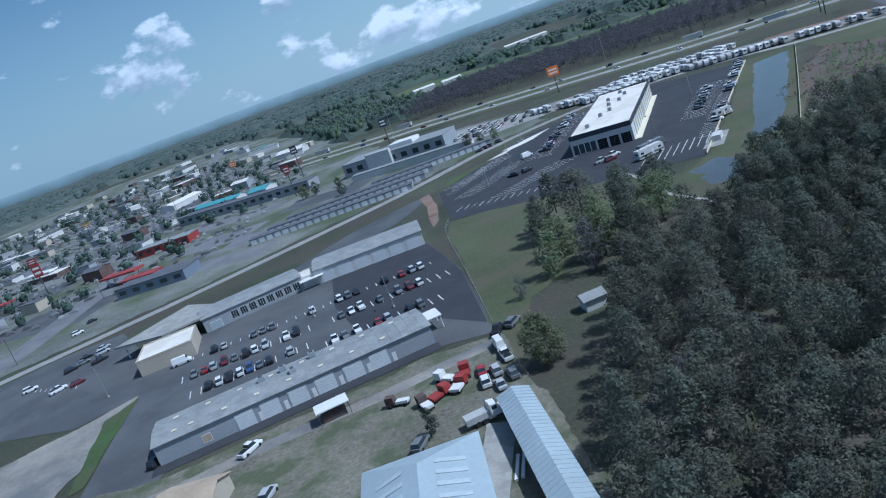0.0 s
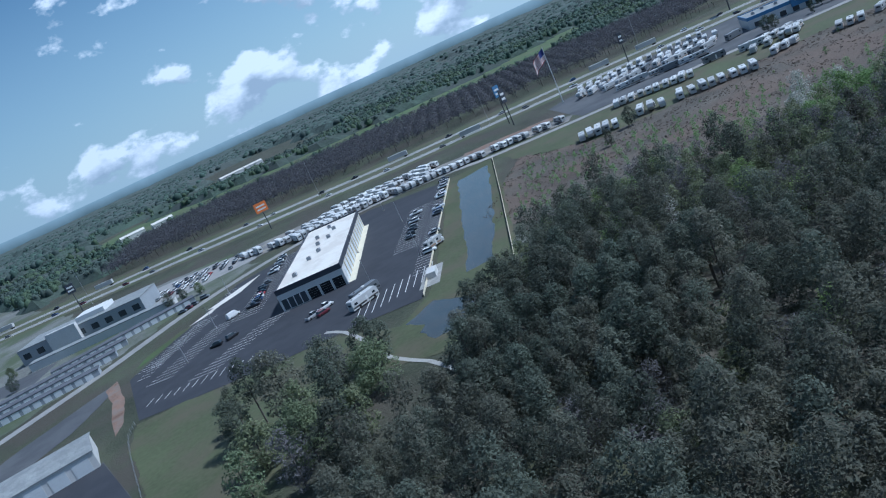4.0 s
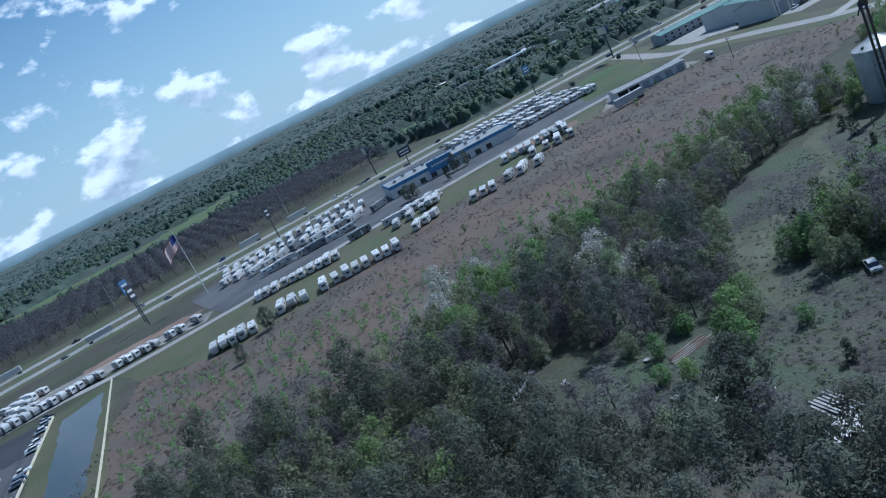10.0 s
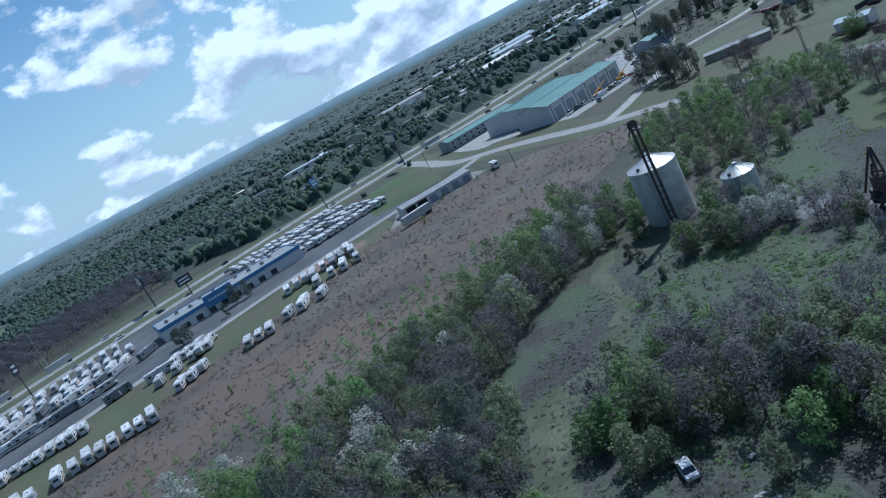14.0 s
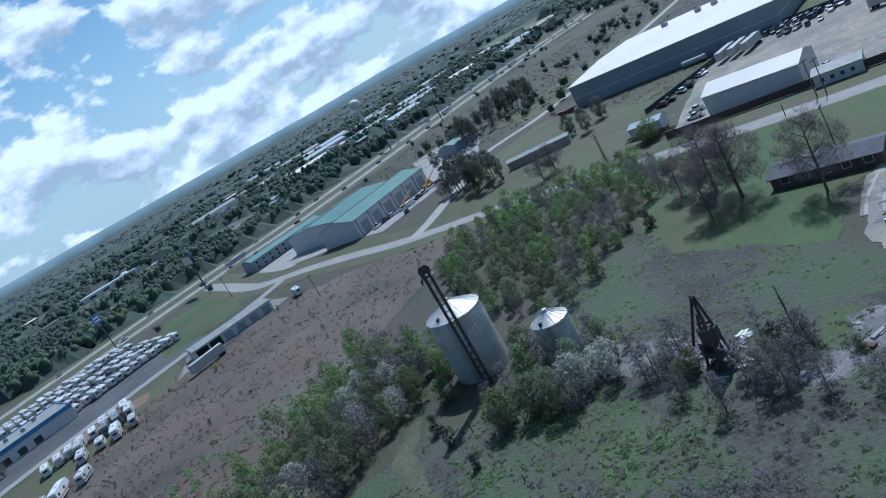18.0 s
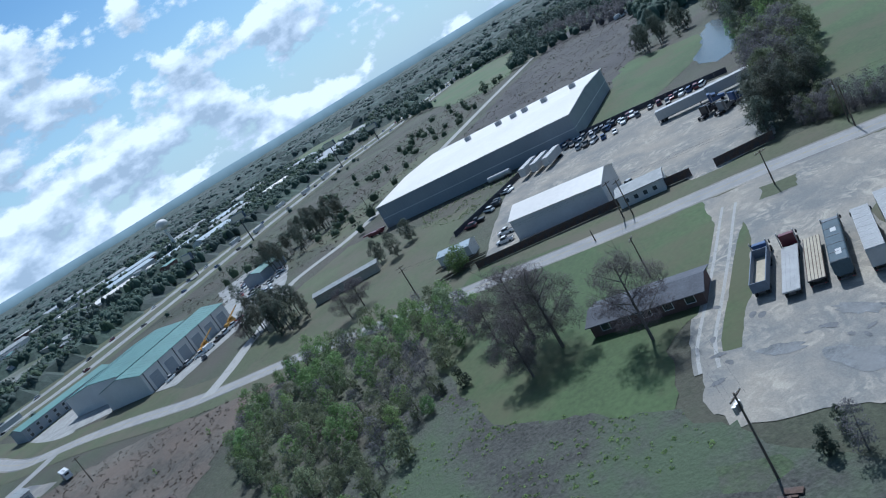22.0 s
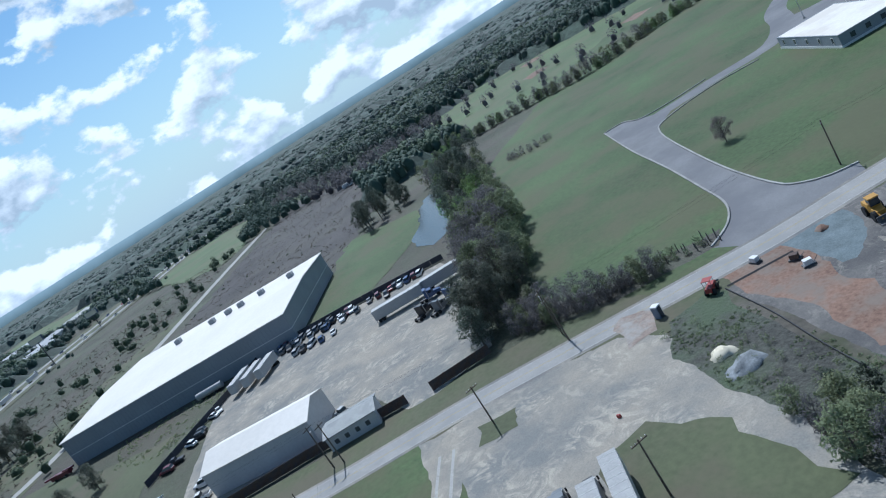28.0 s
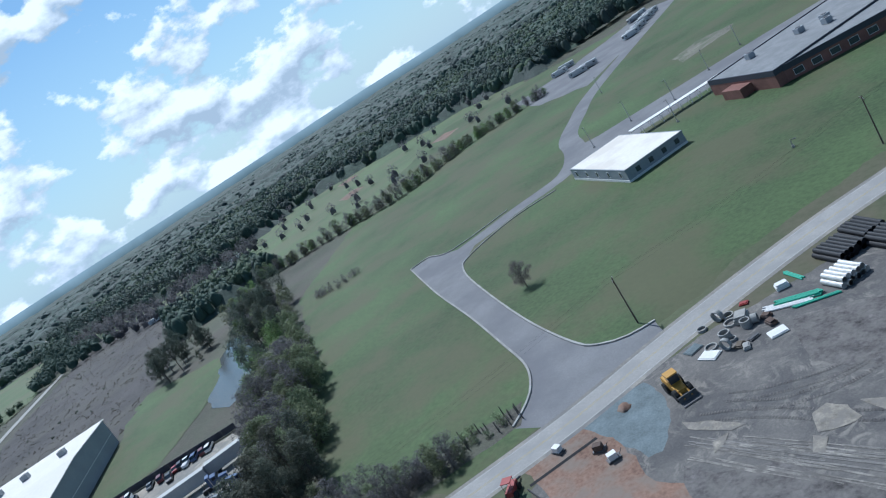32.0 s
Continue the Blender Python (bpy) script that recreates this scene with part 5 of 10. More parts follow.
# trees along the meadow
for k, x, y, s in (("full2", -0.7, 129, 1.0), ("full1", 20, 201, 1.3), ("pine1", 14, 209, 1.1), ("full0", 8, 203, 1.0), ("olive0", 22, 190, 1.3), ("full1", 31, 196, 1.2), ("olive1", 11, 186, 1.4), ("full2", 20, 176, 1.3), ("pine3", 28, 184, 1.2), ("olive0", 7, 174, 1.2), ("grey2", 16, 168, 1.2), ("full0", 25, 165, 1.2), ("grey1", 33, 207, 1.3), ("full0", 42, 206, 1.1), ("full2", 38, 190, 1.2), ("olive0", 30, 173, 1.2), ("pine0", 9, 215, 0.8), ("grey0", -2, 165, 0.6), ("bloom1", 92, 222, 0.85), ("bloom0", 90, 214, 0.7), ("bloom2", 112, 183, 0.95), ("bloom1", 178, 208, 1.1), ("bloom2", 186, 214, 1.1), ("bloom0", 192, 206, 1.0), ("olive0", 118, 190, 1.0), ("fresh1", 104, 196, 0.9), ("olive2", 128, 204, 1.1)):
    plant(k, x, y, s, group="trees at the wood's edge")
# mixed wood between the pines and the silo clearing
MIDWOOD = [(160, 178), (160, 171), (167, 163), (162, 151), (165, 143), (173, 138), (180, 137), (192, 144), (203, 148), (196, 152), (184, 158), (176, 178)]
for i, (x, y) in enumerate(scatter(MIDWOOD, 120, 3.4, 22)):
    plant_or_join(i, 3, random.choice(["pine0", "pine2", "grey0", "grey2", "olive0", "olive2", "grey1", "grey2", "olive1"]), x, y, random.uniform(0.7, 1.0), "mixed wood above the clearing")
# thickets
THICKET = [(158, 212), (178, 205), (211, 197), (232, 191), (246, 184), (275, 176), (304, 172), (296, 160), (288, 150), (268, 146), (258, 152), (236, 158), (222, 156), (206, 158), (196, 150), (184, 158), (176, 176), (168, 192)]
MIX = ["fresh0", "fresh1", "fresh2", "olive0", "olive1", "olive2", "olive2", "grey0", "grey1", "grey2", "grey2", "bloom1"]
tspots = scatter(THICKET, 230, 4.0, 2)
for i, (x, y) in enumerate(tspots):
    north = y > 0.28 * (240 - x) + 174
    plant_or_join(i, 3, random.choice(MIX[:6] if north else MIX[4:]), x, y, random.uniform(0.65, 1.05), "thicket beside the field")
HEDGE = [(352, 158), (372, 151), (386, 141), (381, 124), (367, 100), (350, 88), (334, 90), (321, 99), (296, 108), (284, 114), (290, 128), (306, 140), (322, 150), (338, 156)]
for i, (x, y) in enumerate(scatter(HEDGE, 175, 3.9, 11)):
    plant_or_join(i, 3, random.choice(["fresh0", "fresh1", "fresh2", "fresh1", "fresh0", "olive1", "grey1", "cedar1"] if x > 340 else ["olive0", "olive1", "olive2", "olive2", "fresh1", "fresh2", "grey0", "grey2", "cedar1"]), x, y, random.uniform(0.45, 0.88), "hedgerow below the road")
for k, x, y, s in (("olive1", 270, 123, 0.9), ("fresh0", 258, 121, 0.85), ("olive1", 248, 119, 1.0), ("fresh1", 248, 125, 0.95), ("bloom1", 250, 112, 0.95), ("olive2", 246, 115, 0.8), ("grey1", 251, 118, 0.8), ("bloom1", 253, 108, 0.75), ("grey0", 245, 113, 0.7), ("grey2", 249, 124, 0.6), ("cedar0", 254, 139, 0.8), ("cedar1", 248, 135, 0.7), ("fresh1", 264, 139, 0.7), ("fresh2", 284, 140, 0.7), ("olive0", 280, 146, 0.7), ("bloom0", 282, 158, 0.9), ("bloom1", 290, 168, 0.8), ("bloom2", 276, 160, 0.8), ("grey1", 238, 97, 0.6), ("grey0", 246, 100, 0.7), ("grey2", 251, 96, 0.6), ("grey0", 233, 86, 0.75), ("grey1", 236, 82, 0.7), ("grey2", 232, 92, 0.6), ("olive1", 243, 96, 0.5), ("cedar0", 309, 96.5, 0.95), ("cedar0", 311, 101, 0.5), ("fresh1", 306, 104, 0.5), ("fresh1", 383, 90, 1.0), ("cedar0", 239, 129, 0.6), ("grey2", 257, 117, 0.8), ("olive2", 254, 112, 0.75), ("bloom2", 250, 106, 0.7), ("grey0", 262, 109, 0.75), ("olive0", 258, 107, 0.75), ("grey1", 266, 119, 0.7), ("fresh2", 283, 143, 0.8), ("fresh0", 287, 150, 0.9), ("olive2", 279, 150, 0.8), ("fresh1", 276, 142, 0.8), ("olive1", 292, 144, 0.8), ("bloom2", 274, 152, 0.8), ("fresh2", 268, 146, 0.8), ("olive0", 262, 150, 0.8), ("grey2", 258, 125, 0.6)):
    plant(k, x, y, s, group="scattered trees near the silo")
for k, x, y, s in (("full0", 147, 122, 1.0), ("grey1", 144, 118, 0.9), ("grey0", 151, 125, 0.8), ("grey2", 141, 151, 1.0), ("grey0", 142, 145, 0.9), ("grey2", 142, 139, 1.0), ("grey1", 143, 134, 0.9), ("olive1", 138, 128, 0.9), ("fresh1", 171.6, 134, 0.75), ("olive1", 167, 129.5, 0.7), ("fresh1", 164, 131.5, 0.8), ("fresh0", 162, 128, 0.6), ("fresh1", 168, 121.5, 0.45), ("fresh1", 167, 140.6, 0.5), ("fresh0", 160, 142, 0.5), ("fresh1", 154, 134, 0.5), ("olive1", 161, 148, 0.6), ("fresh1", 153, 138, 0.45), ("cedar0", 158, 113, 0.7), ("olive0", 160, 166, 0.6)):
    plant(k, x, y, s, group="trees among the ruins")
# thicket below the grass track
LOW = [(205, 132), (210, 128), (212, 117), (211, 101), (205, 87), (194, 80), (180, 92), (191, 99), (191, 106), (190, 113), (187, 114), (192.6, 121.6), (191, 126), (192, 131), (200, 134)]
for i, (x, y) in enumerate(scatter(LOW, 165, 3.2, 12)):
    plant_or_join(i, 3, random.choice(["grey0", "grey1", "grey2", "grey2", "grey0", "olive1", "olive2", "cedar1", "fresh1"]), x, y, random.uniform(0.75, 1.12), "thicket below the track")
for k, x, y, s in (("fresh1", 189, 129.5, 0.9), ("olive1", 194, 129, 0.8), ("fresh0", 191, 127, 0.8), ("olive0", 183, 122, 0.85), ("fresh2", 186, 124, 0.55), ("olive1", 185, 119.5, 0.7), ("fresh2", 203, 122, 0.75), ("fresh1", 192, 116.5, 0.8), ("olive0", 180, 105, 0.6), ("fresh2", 184, 101, 0.75), ("fresh0", 188, 99, 0.8), ("pine1", 190, 103, 0.7), ("pine2", 193, 101, 0.65), ("fresh1", 176, 134, 0.7), ("olive1", 171, 130, 0.6), ("grey2", 184, 144, 0.8), ("grey1", 178, 147, 0.7)):
    plant(k, x, y, s, group="trees along the track")
MID = [(232, 133), (246, 138), (256, 128), (256, 112), (238, 110), (222, 112), (220, 131)]
for i, (x, y) in enumerate(scatter(MID, 13, 4.0, 27)):
    plant_or_join(i, 4, random.choice(["grey0", "grey1", "grey1", "olive1", "shrub0", "shrub1", "olive0"]), x, y, random.uniform(0.3, 0.6), "budding shrubs below the silo")
BRUSH = [(232, 106), (214, 112), (206, 130), (176, 124), (160, 138), (150, 150), (135, 150), (130, 112), (160, 96), (200, 72), (234, 60), (240, 84)]
joined_crowns("weedy_brush", "low olive brush and brambles in the clearing", "brush", [("shrub%d" % (i % 2), x, y, random.uniform(0.12, 0.36)) for i, (x, y) in enumerate(scatter(BRUSH, 380, 3.2, 13, avoid=[[(178, 118), (176, 132), (190, 140), (206, 152), (232, 146), (250, 138), (220, 136), (198, 124)]]))], L_OLIVE, 9, 0.6)
joined_crowns("bramble_patch", "grey-brown leafless bramble patches", "brush", [("shrub%d" % (i % 2), x, y, random.uniform(0.12, 0.34)) for i, (x, y) in enumerate(scatter(BRUSH, 330, 3.2, 14))], L_GREY, 10, 0.6)
for k, x, y, s in (("grey1", 260, 108, 0.5), ("grey0", 259, 104, 0.45), ("grey2", 246.3, 101.6, 0.55), ("grey1", 245, 98, 0.6), ("grey0", 247.5, 94, 0.55), ("grey2", 245.7, 84.5, 0.5), ("grey1", 242.4, 81.2, 0.6), ("grey0", 241.4, 79.4, 0.6), ("grey1", 239.6, 84.7, 0.55), ("grey0", 240, 79, 0.5), ("olive1", 236.3, 86.3, 0.6), ("grey2", 238, 88, 0.6), ("cedar1", 243, 83, 0.7), ("grey1", 250, 98, 0.5), ("olive0", 243.5, 94.5, 0.5), ("grey0", 232, 84, 0.6), ("grey2", 229, 80, 0.6), ("grey1", 227, 74, 0.6), ("olive1", 236, 74.5, 0.3), ("cedar0", 246, 58, 0.8), ("grey2", 244, 55, 0.6), ("cedar1", 248, 55, 0.6)):
    plant(k, x, y, s, group="scrub round the ruin")
# brown field tussocks and saplings
for i, (x, y) in enumerate(scatter(FIELD, 34, 11.0, 3)):
    plant("sapling%d" % random.randrange(2), x, y, random.uniform(0.3, 0.62), group="saplings in the field")
joined_crowns("field_saplings", "scattered low green saplings in the brown field", "saplings", [("sapling%d" % (i % 2), x, y, random.uniform(0.3, 0.78)) for i, (x, y) in enumerate(scatter([(108, 262), (128, 236), (160, 216), (205, 202), (246, 186), (290, 174), (300, 196), (240, 232), (200, 254), (170, 292), (150, 330)], 360, 3.6, 15))], L_FRESH, 11, 0.6)
joined_crowns("field_brush", "dull brown brush tufts in the field", "brush", [("shrub%d" % (i % 2), x, y, random.uniform(0.18, 0.4)) for i, (x, y) in enumerate(scatter(FIELD, 500, 3.6, 16))], leaf("field_brush_leaves", (0.098, 0.086, 0.068)), 12, 0.4)
for k, x, y, s in (("full0", 186, 302, 0.72), ("full1", 166, 288, 0.5), ("full0", 300, 343, 0.7), ("full1", 303, 341, 0.55), ("full0", 334, 341, 0.8), ("full1", 338, 337, 0.6), ("cedar1", 319, 333, 1.0)):
    plant(k, x, y, s, group="trees beside the caravans")
# bare trees round the house, trees on the plant lawn, pines by the yard
for k, x, y, s in (("fresh1", 381, 92, 0.9), ("full0", 446, 119, 0.8), ("full1", 440, 112, 0.75), ("full0", 452, 106, 0.8), ("full1", -6, 418, 0.6), ("full0", 1, 418, 0.6), ("full2", 9, 419, 0.6), ("full2", -107, 445, 0.8), ("full0", -100, 446, 0.7), ("full2", -86, 447, 0.6), ("full0", -78, 408, 0.6), ("bare0", 303, 77, 1.0), ("bare1", 313, 81, 0.85), ("bare1", 288.5, 64, 0.85), ("bare0", 298, 84, 0.7), ("bare0", 320, 88, 0.6), ("bare0", 402, 124, 0.6), ("bare1", 396, 128, 0.55), ("bare0", 358, -71, 0.42), ("bare0", 446, 176, 0.5), ("pine1", 501, 190, 0.9), ("pine0", 596, 160, 0.95), ("pine2", 606, 166, 1.0), ("pine1", 618, 165, 0.95), ("pine3", 590, 172, 0.9), ("pine0", 610, 152, 0.9), ("pine2", 600, 176, 0.9), ("pine2", 572, 186, 0.9), ("pine3", 582, 180, 0.9), ("cedar1", -22.8, 115.8, 0.85)):
    plant(k, x, y, s, group="bare trees by the house" if k.startswith("bare") else "pines on the lawns")
for poly, n, sd in (([(418, 150), (428, 146), (440, 152), (436, 162), (424, 160)], 16, 23), ([(438, 160), (452, 156), (456, 168), (446, 176), (436, 170)], 14, 24), ([(586, 150), (606, 146), (626, 158), (622, 178), (604, 186), (588, 178)], 26, 25), ([(548, 172), (570, 166), (586, 180), (570, 196), (552, 190)], 14, 26)):
    for x, y in scatter(poly, n, 3.0, sd):
        plant(random.choice(["pine0", "pine1", "pine2", "pine3", "cedar1"]), x, y, random.uniform(0.7, 1.0), group="pines on the lawns")
ROW = [(350, 12), (358, -6), (376, -17), (414, -37), (440, -48), (447, -42), (428, -22), (390, -6), (371, 1), (359, 9)]
for x, y in scatter(ROW, 84, 3.1, 17):
    if x < 372:
        plant(random.choice(["full0", "full1", "pine1", "pine2"]), x, y, random.uniform(0.68, 0.92), group="tall pines by the yard")
    else:
        plant(random.choice(["grey2", "olive2", "grey0", "olive0", "full2", "grey2"]), x, y, random.uniform(0.85, 1.15), group="tall pines by the yard")
for x, y in scatter([(545, -30), (600, -26), (605, -62), (560, -60)], 16, 6.0, 28) + scatter([(498, -52), (540, -68), (560, -76), (540, -84), (500, -64)], 18, 3.6, 29):
    plant(random.choice(["cedar1", "pine1", "pine3", "full0"]), x, y, random.uniform(0.8, 1.05), group="dark trees by the farm pond")
ROW2 = [(440, -50), (470, -58), (509, -76), (540, -90), (580, -92), (584, -70), (540, -66), (505, -50), (470, -36), (452, -34)]
for i, (x, y) in enumerate(scatter(ROW2, 60, 5.2, 18)):
    plant_or_join(i, 3, random.choice(["olive2", "olive0", "grey2", "grey0", "pine1", "fresh2"]), x, y, random.uniform(0.8, 1.2), "trees round the farm pond")
patch("ditch_brush_floor", [(345, 6), (331, -3), (319, -27), (323, -32), (329, -24), (336, -12), (349, -1)], 0, M_BRAMBLE, "dark brushy ditch beside the county road", "ditch", wob=1.6)
for i, (x, y) in enumerate(scatter([(346, 7), (334, -1), (324, -18), (328, -21), (338, -9), (350, -2)], 60, 1.7, 19)):
    plant_or_join(i, 2, random.choice(["grey0", "grey1", "grey2", "grey2", "olive0"]), x, y, random.uniform(0.36, 0.66), "roadside shrubs")
for i, (x, y) in enumerate(scatter([(328, -18), (319, -29), (323, -31), (331, -21)], 30, 1.3, 119)):
    plant_or_join(i, 3, random.choice(["shrub0", "shrub1"]), x, y, random.uniform(0.3, 0.55), "roadside shrubs")
for i, (x, y) in enumerate(scatter([(500, -82), (490, -86), (486, -100), (490, -100), (494, -90), (503, -86)], 24, 1.8, 120)):
    plant_or_join(i, 3, random.choice(["grey1", "shrub0", "grey0"]), x, y, random.uniform(0.25, 0.4), "brush in the school field")
for x, y in scatter([(255, 8), (268, 8), (276, 4), (268, -2), (256, -2)], 14, 3.4, 20):
    plant(random.choice(["grey0", "cedar0", "olive1", "cedar1"]), x, y, random.uniform(0.5, 0.85), group="shrubs by the building site")
joined_crowns("site_edge_weeds", "weedy tufts at the edge of the building site", "weeds", [("shrub%d" % (i % 2), x, y, random.uniform(0.15, 0.4)) for i, (x, y) in enumerate(scatter([(306, -1), (296, 0), (284, 3), (258, 8), (256, -6), (280, -5), (304, -8)], 70, 1.8, 21))], L_OLIVE, 13, 0.5)
EDGE = smooth_line([(640, -118), (622, -126), (600, -155), (580, -172), (569, -190), (570, -236), (555, -273), (545, -285)], 2.2)
for i, q in enumerate(EDGE):
    for k in range(2 if q.y > -140 or i % 3 else 1):
        plant_or_join(i + k, 3, random.choice(["grey0", "grey1", "grey2", "olive1", "olive0", "olive2", "fresh1"]), q.x + random.uniform(-3, 3), q.y + random.uniform(-3, 3), random.uniform(0.5, 0.9), "hedgerow beyond the school field")
for key, mt, lab in (("fresh", L_FRESH, "fresh green leafy trees in the thickets"), ("olive", L_OLIVE, "young-leaved olive green trees in the thickets"), ("grey", L_GREY, "budding grey-brown trees in the thickets"), ("bloom", L_BLOOM, "white blossoming trees in the thickets"), ("cedar", L_CEDAR, "dark cedars in the thickets"), ("pine", L_PINE, "pines among the thickets")):
    if JOIN.get(key):
        joined_crowns("thicket_trees", lab, "thicket", JOIN[key], mt, 33, 0.72)
bm = bmesh.new()
for spots_ in JOIN.values():
    for key, x, y, s in spots_:
        tube(bm, (x, y, -0.1), (x, y, 4.0 * s), 0.14, 0.08, 5)
solo("thicket_trunks", bm, M_BARK, "thin grey trunks in the thickets", "trunks", kind="stuff")

# ---- vehicles ----
def paint(name, col, rough=0.35, random=0.0):
    m = surf(name, col, rough=rough, var=0.05, coarse=0.5, fine=3.0, spec=0.5, random=random)
    return m


PAINTS = {"white": (0.72, 0.72, 0.71), "silver": (0.42, 0.43, 0.44), "grey": (0.16, 0.17, 0.18), "black": (0.025, 0.025, 0.03), "blue": (0.05, 0.09, 0.20), "red": (0.32, 0.03, 0.035), "tan": (0.36, 0.31, 0.24), "maroon": (0.13, 0.025, 0.035)}
P_MAT = {k: paint(k + "_paint", v) for k, v in PAINTS.items()}
M_RVWHITE = surf("caravan_white_shell", (0.56, 0.56, 0.55), rough=0.45, var=0.06, coarse=0.3, fine=2.0, random=0.25)
M_STRIPE = surf("caravan_stripe", (0.16, 0.17, 0.20), rough=0.5, var=0.1, random=0.5)
M_STRIPE2 = surf("caravan_tan_stripe", (0.30, 0.20, 0.13), rough=0.5, var=0.1, random=0.4)
M_TRAILER = surf("trailer_white", (0.44, 0.44, 0.43), rough=0.55, var=0.07, coarse=0.2, fine=1.5)
M_TARP = surf("dark_blue_tarpaulin", (0.075, 0.105, 0.125), rough=0.7, var=0.15, coarse=0.3, fine=2.0)
M_DECK = surf("wooden_trailer_deck", (0.42, 0.37, 0.28), rough=0.85, var=0.15, coarse=0.4, fine=3.0)
M_ALU = surf("aluminium_deck", (0.33, 0.33, 0.325), rough=0.7, metal=0.1, var=0.1, coarse=0.4, fine=3.0)


def wheel_mesh(r, w):
    bm = bmesh.new()
    tube(bm, (0, -w / 2, 0), (0, w / 2, 0), r, n=12)
    return mesh_from(bm, "wheel", M_RUBBER)


WHEEL, WHEEL_BIG = wheel_mesh(0.34, 0.24), wheel_mesh(0.52, 0.32)


def loft(bm, rings):
    vs = [[bm.verts.new(p) for p in r] for r in rings]
    n = len(vs[0])
    for a, b in zip(vs, vs[1:]):
        for i in range(n):
            j = (i + 1) % n
            bm.faces.new((a[i], a[j], b[j], b[i]))
    bm.faces.new(vs[0][::-1]), bm.faces.new(vs[-1])


def ring(x, w, z0, z1, k=0.9):
    zm = z0 + (z1 - z0) * 0.6
    return [(x, -w * 0.92, z0), (x, w * 0.92, z0), (x, w, zm), (x, w * k, z1), (x, -w * k, z1), (x, -w, zm)]


def put_wheels(t, xs, y, mesh, r):
    for x in xs:
        for s in (-1, 1):
            part("wheel", mesh, None, t, m=pose(x, s * y, r))


def build_car(colour, style, label):
    t = thing("car" if style in ("sedan", "suv") else style, label, "pickup truck" if style == "pickup" else "van" if style == "van" else "car")
    mat = P_MAT[colour]
    L, W, zb, zr = {"sedan": (4.7, 0.90, 0.92, 1.43), "suv": (4.8, 0.95, 1.08, 1.75), "pickup": (5.7, 0.98, 1.10, 1.85), "van": (5.6, 1.0, 1.25, 2.3)}[style]
    h = L / 2
    bm = bmesh.new()
    nose = zb - 0.14
    loft(bm, [ring(-h, W * 0.86, 0.35, zb - 0.12), ring(-h + 0.25, W, 0.22, zb), ring(-h * 0.3, W, 0.2, zb), ring(h * 0.35, W, 0.2, zb), ring(h * 0.7, W, 0.22, nose), ring(h - 0.15, W * 0.95, 0.25, nose - 0.12), ring(h, W * 0.8, 0.35, nose - 0.25)])
    body = part("body", bm, mat, t)
    cab = {"sedan": (-h + 0.55, -h + 1.25, h * 0.12, h * 0.48), "suv": (-h + 0.15, -h + 0.45, h * 0.15, h * 0.5), "pickup": (-0.75, -0.6, 0.75, 1.25), "van": (-h + 0.1, -h + 0.2, h * 0.42, h * 0.72)}[style]
    b0, r0, r1, b1 = cab
    wi, wr = W * 0.88, W * 0.74
    bm = bmesh.new()
    v = [bm.verts.new(p) for p in ((b0, -wi, zb - 0.02), (b1, -wi, zb - 0.02), (b1, wi, zb - 0.02), (b0, wi, zb - 0.02), (r0, -wr, zr - 0.04), (r1, -wr, zr - 0.04), (r1, wr, zr - 0.04), (r0, wr, zr - 0.04))]
    for f in ((3, 2, 1, 0), (4, 5, 6, 7), (0, 1, 5, 4), (1, 2, 6, 5), (2, 3, 7, 6), (3, 0, 4, 7)):
        bm.faces.new([v[i] for i in f])
    part("glazing", bm, M_GLASS if style != "van" else mat, t)
    bm = bmesh.new()
    loft(bm, [[(r0, -wr, zr - 0.04), (r0, wr, zr - 0.04), (r0 + 0.05, wr * 0.9, zr + 0.01), (r0 + 0.05, -wr * 0.9, zr + 0.01)], [((r0 + r1) / 2, -wr, zr - 0.03), ((r0 + r1) / 2, wr, zr - 0.03), ((r0 + r1) / 2, wr * 0.9, zr + 0.05), ((r0 + r1) / 2, -wr * 0.9, zr + 0.05)], [(r1, -wr, zr - 0.04), (r1, wr, zr - 0.04), (r1 - 0.05, wr * 0.9, zr + 0.01), (r1 - 0.05, -wr * 0.9, zr + 0.01)]])
    part("roof", bm, mat, t)
    if style == "van":
        box_part("windscreen", M_GLASS, t, h * 0.5, h * 0.66, -0.8, 0.8, zb + 0.15, zr - 0.35)
    if style == "pickup":
        box_part("bed", M_BLACK, t, -h + 0.2, -0.85, -0.78, 0.78, zb - 0.02, zb + 0.03, "black lined load bed")
    put_wheels(t, (-h * 0.6, h * 0.62), W * 0.88, WHEEL, 0.34)
    return t


def rounded_side(x0, x1, z0, z1, r=0.35, nose=0.0):
    return [(x0, z0), (x1, z0), (x1 + nose, (z0 + z1) / 2), (x1, z1 - r), (x1 - r, z1), (x0 + r, z1), (x0, z1 - r)]


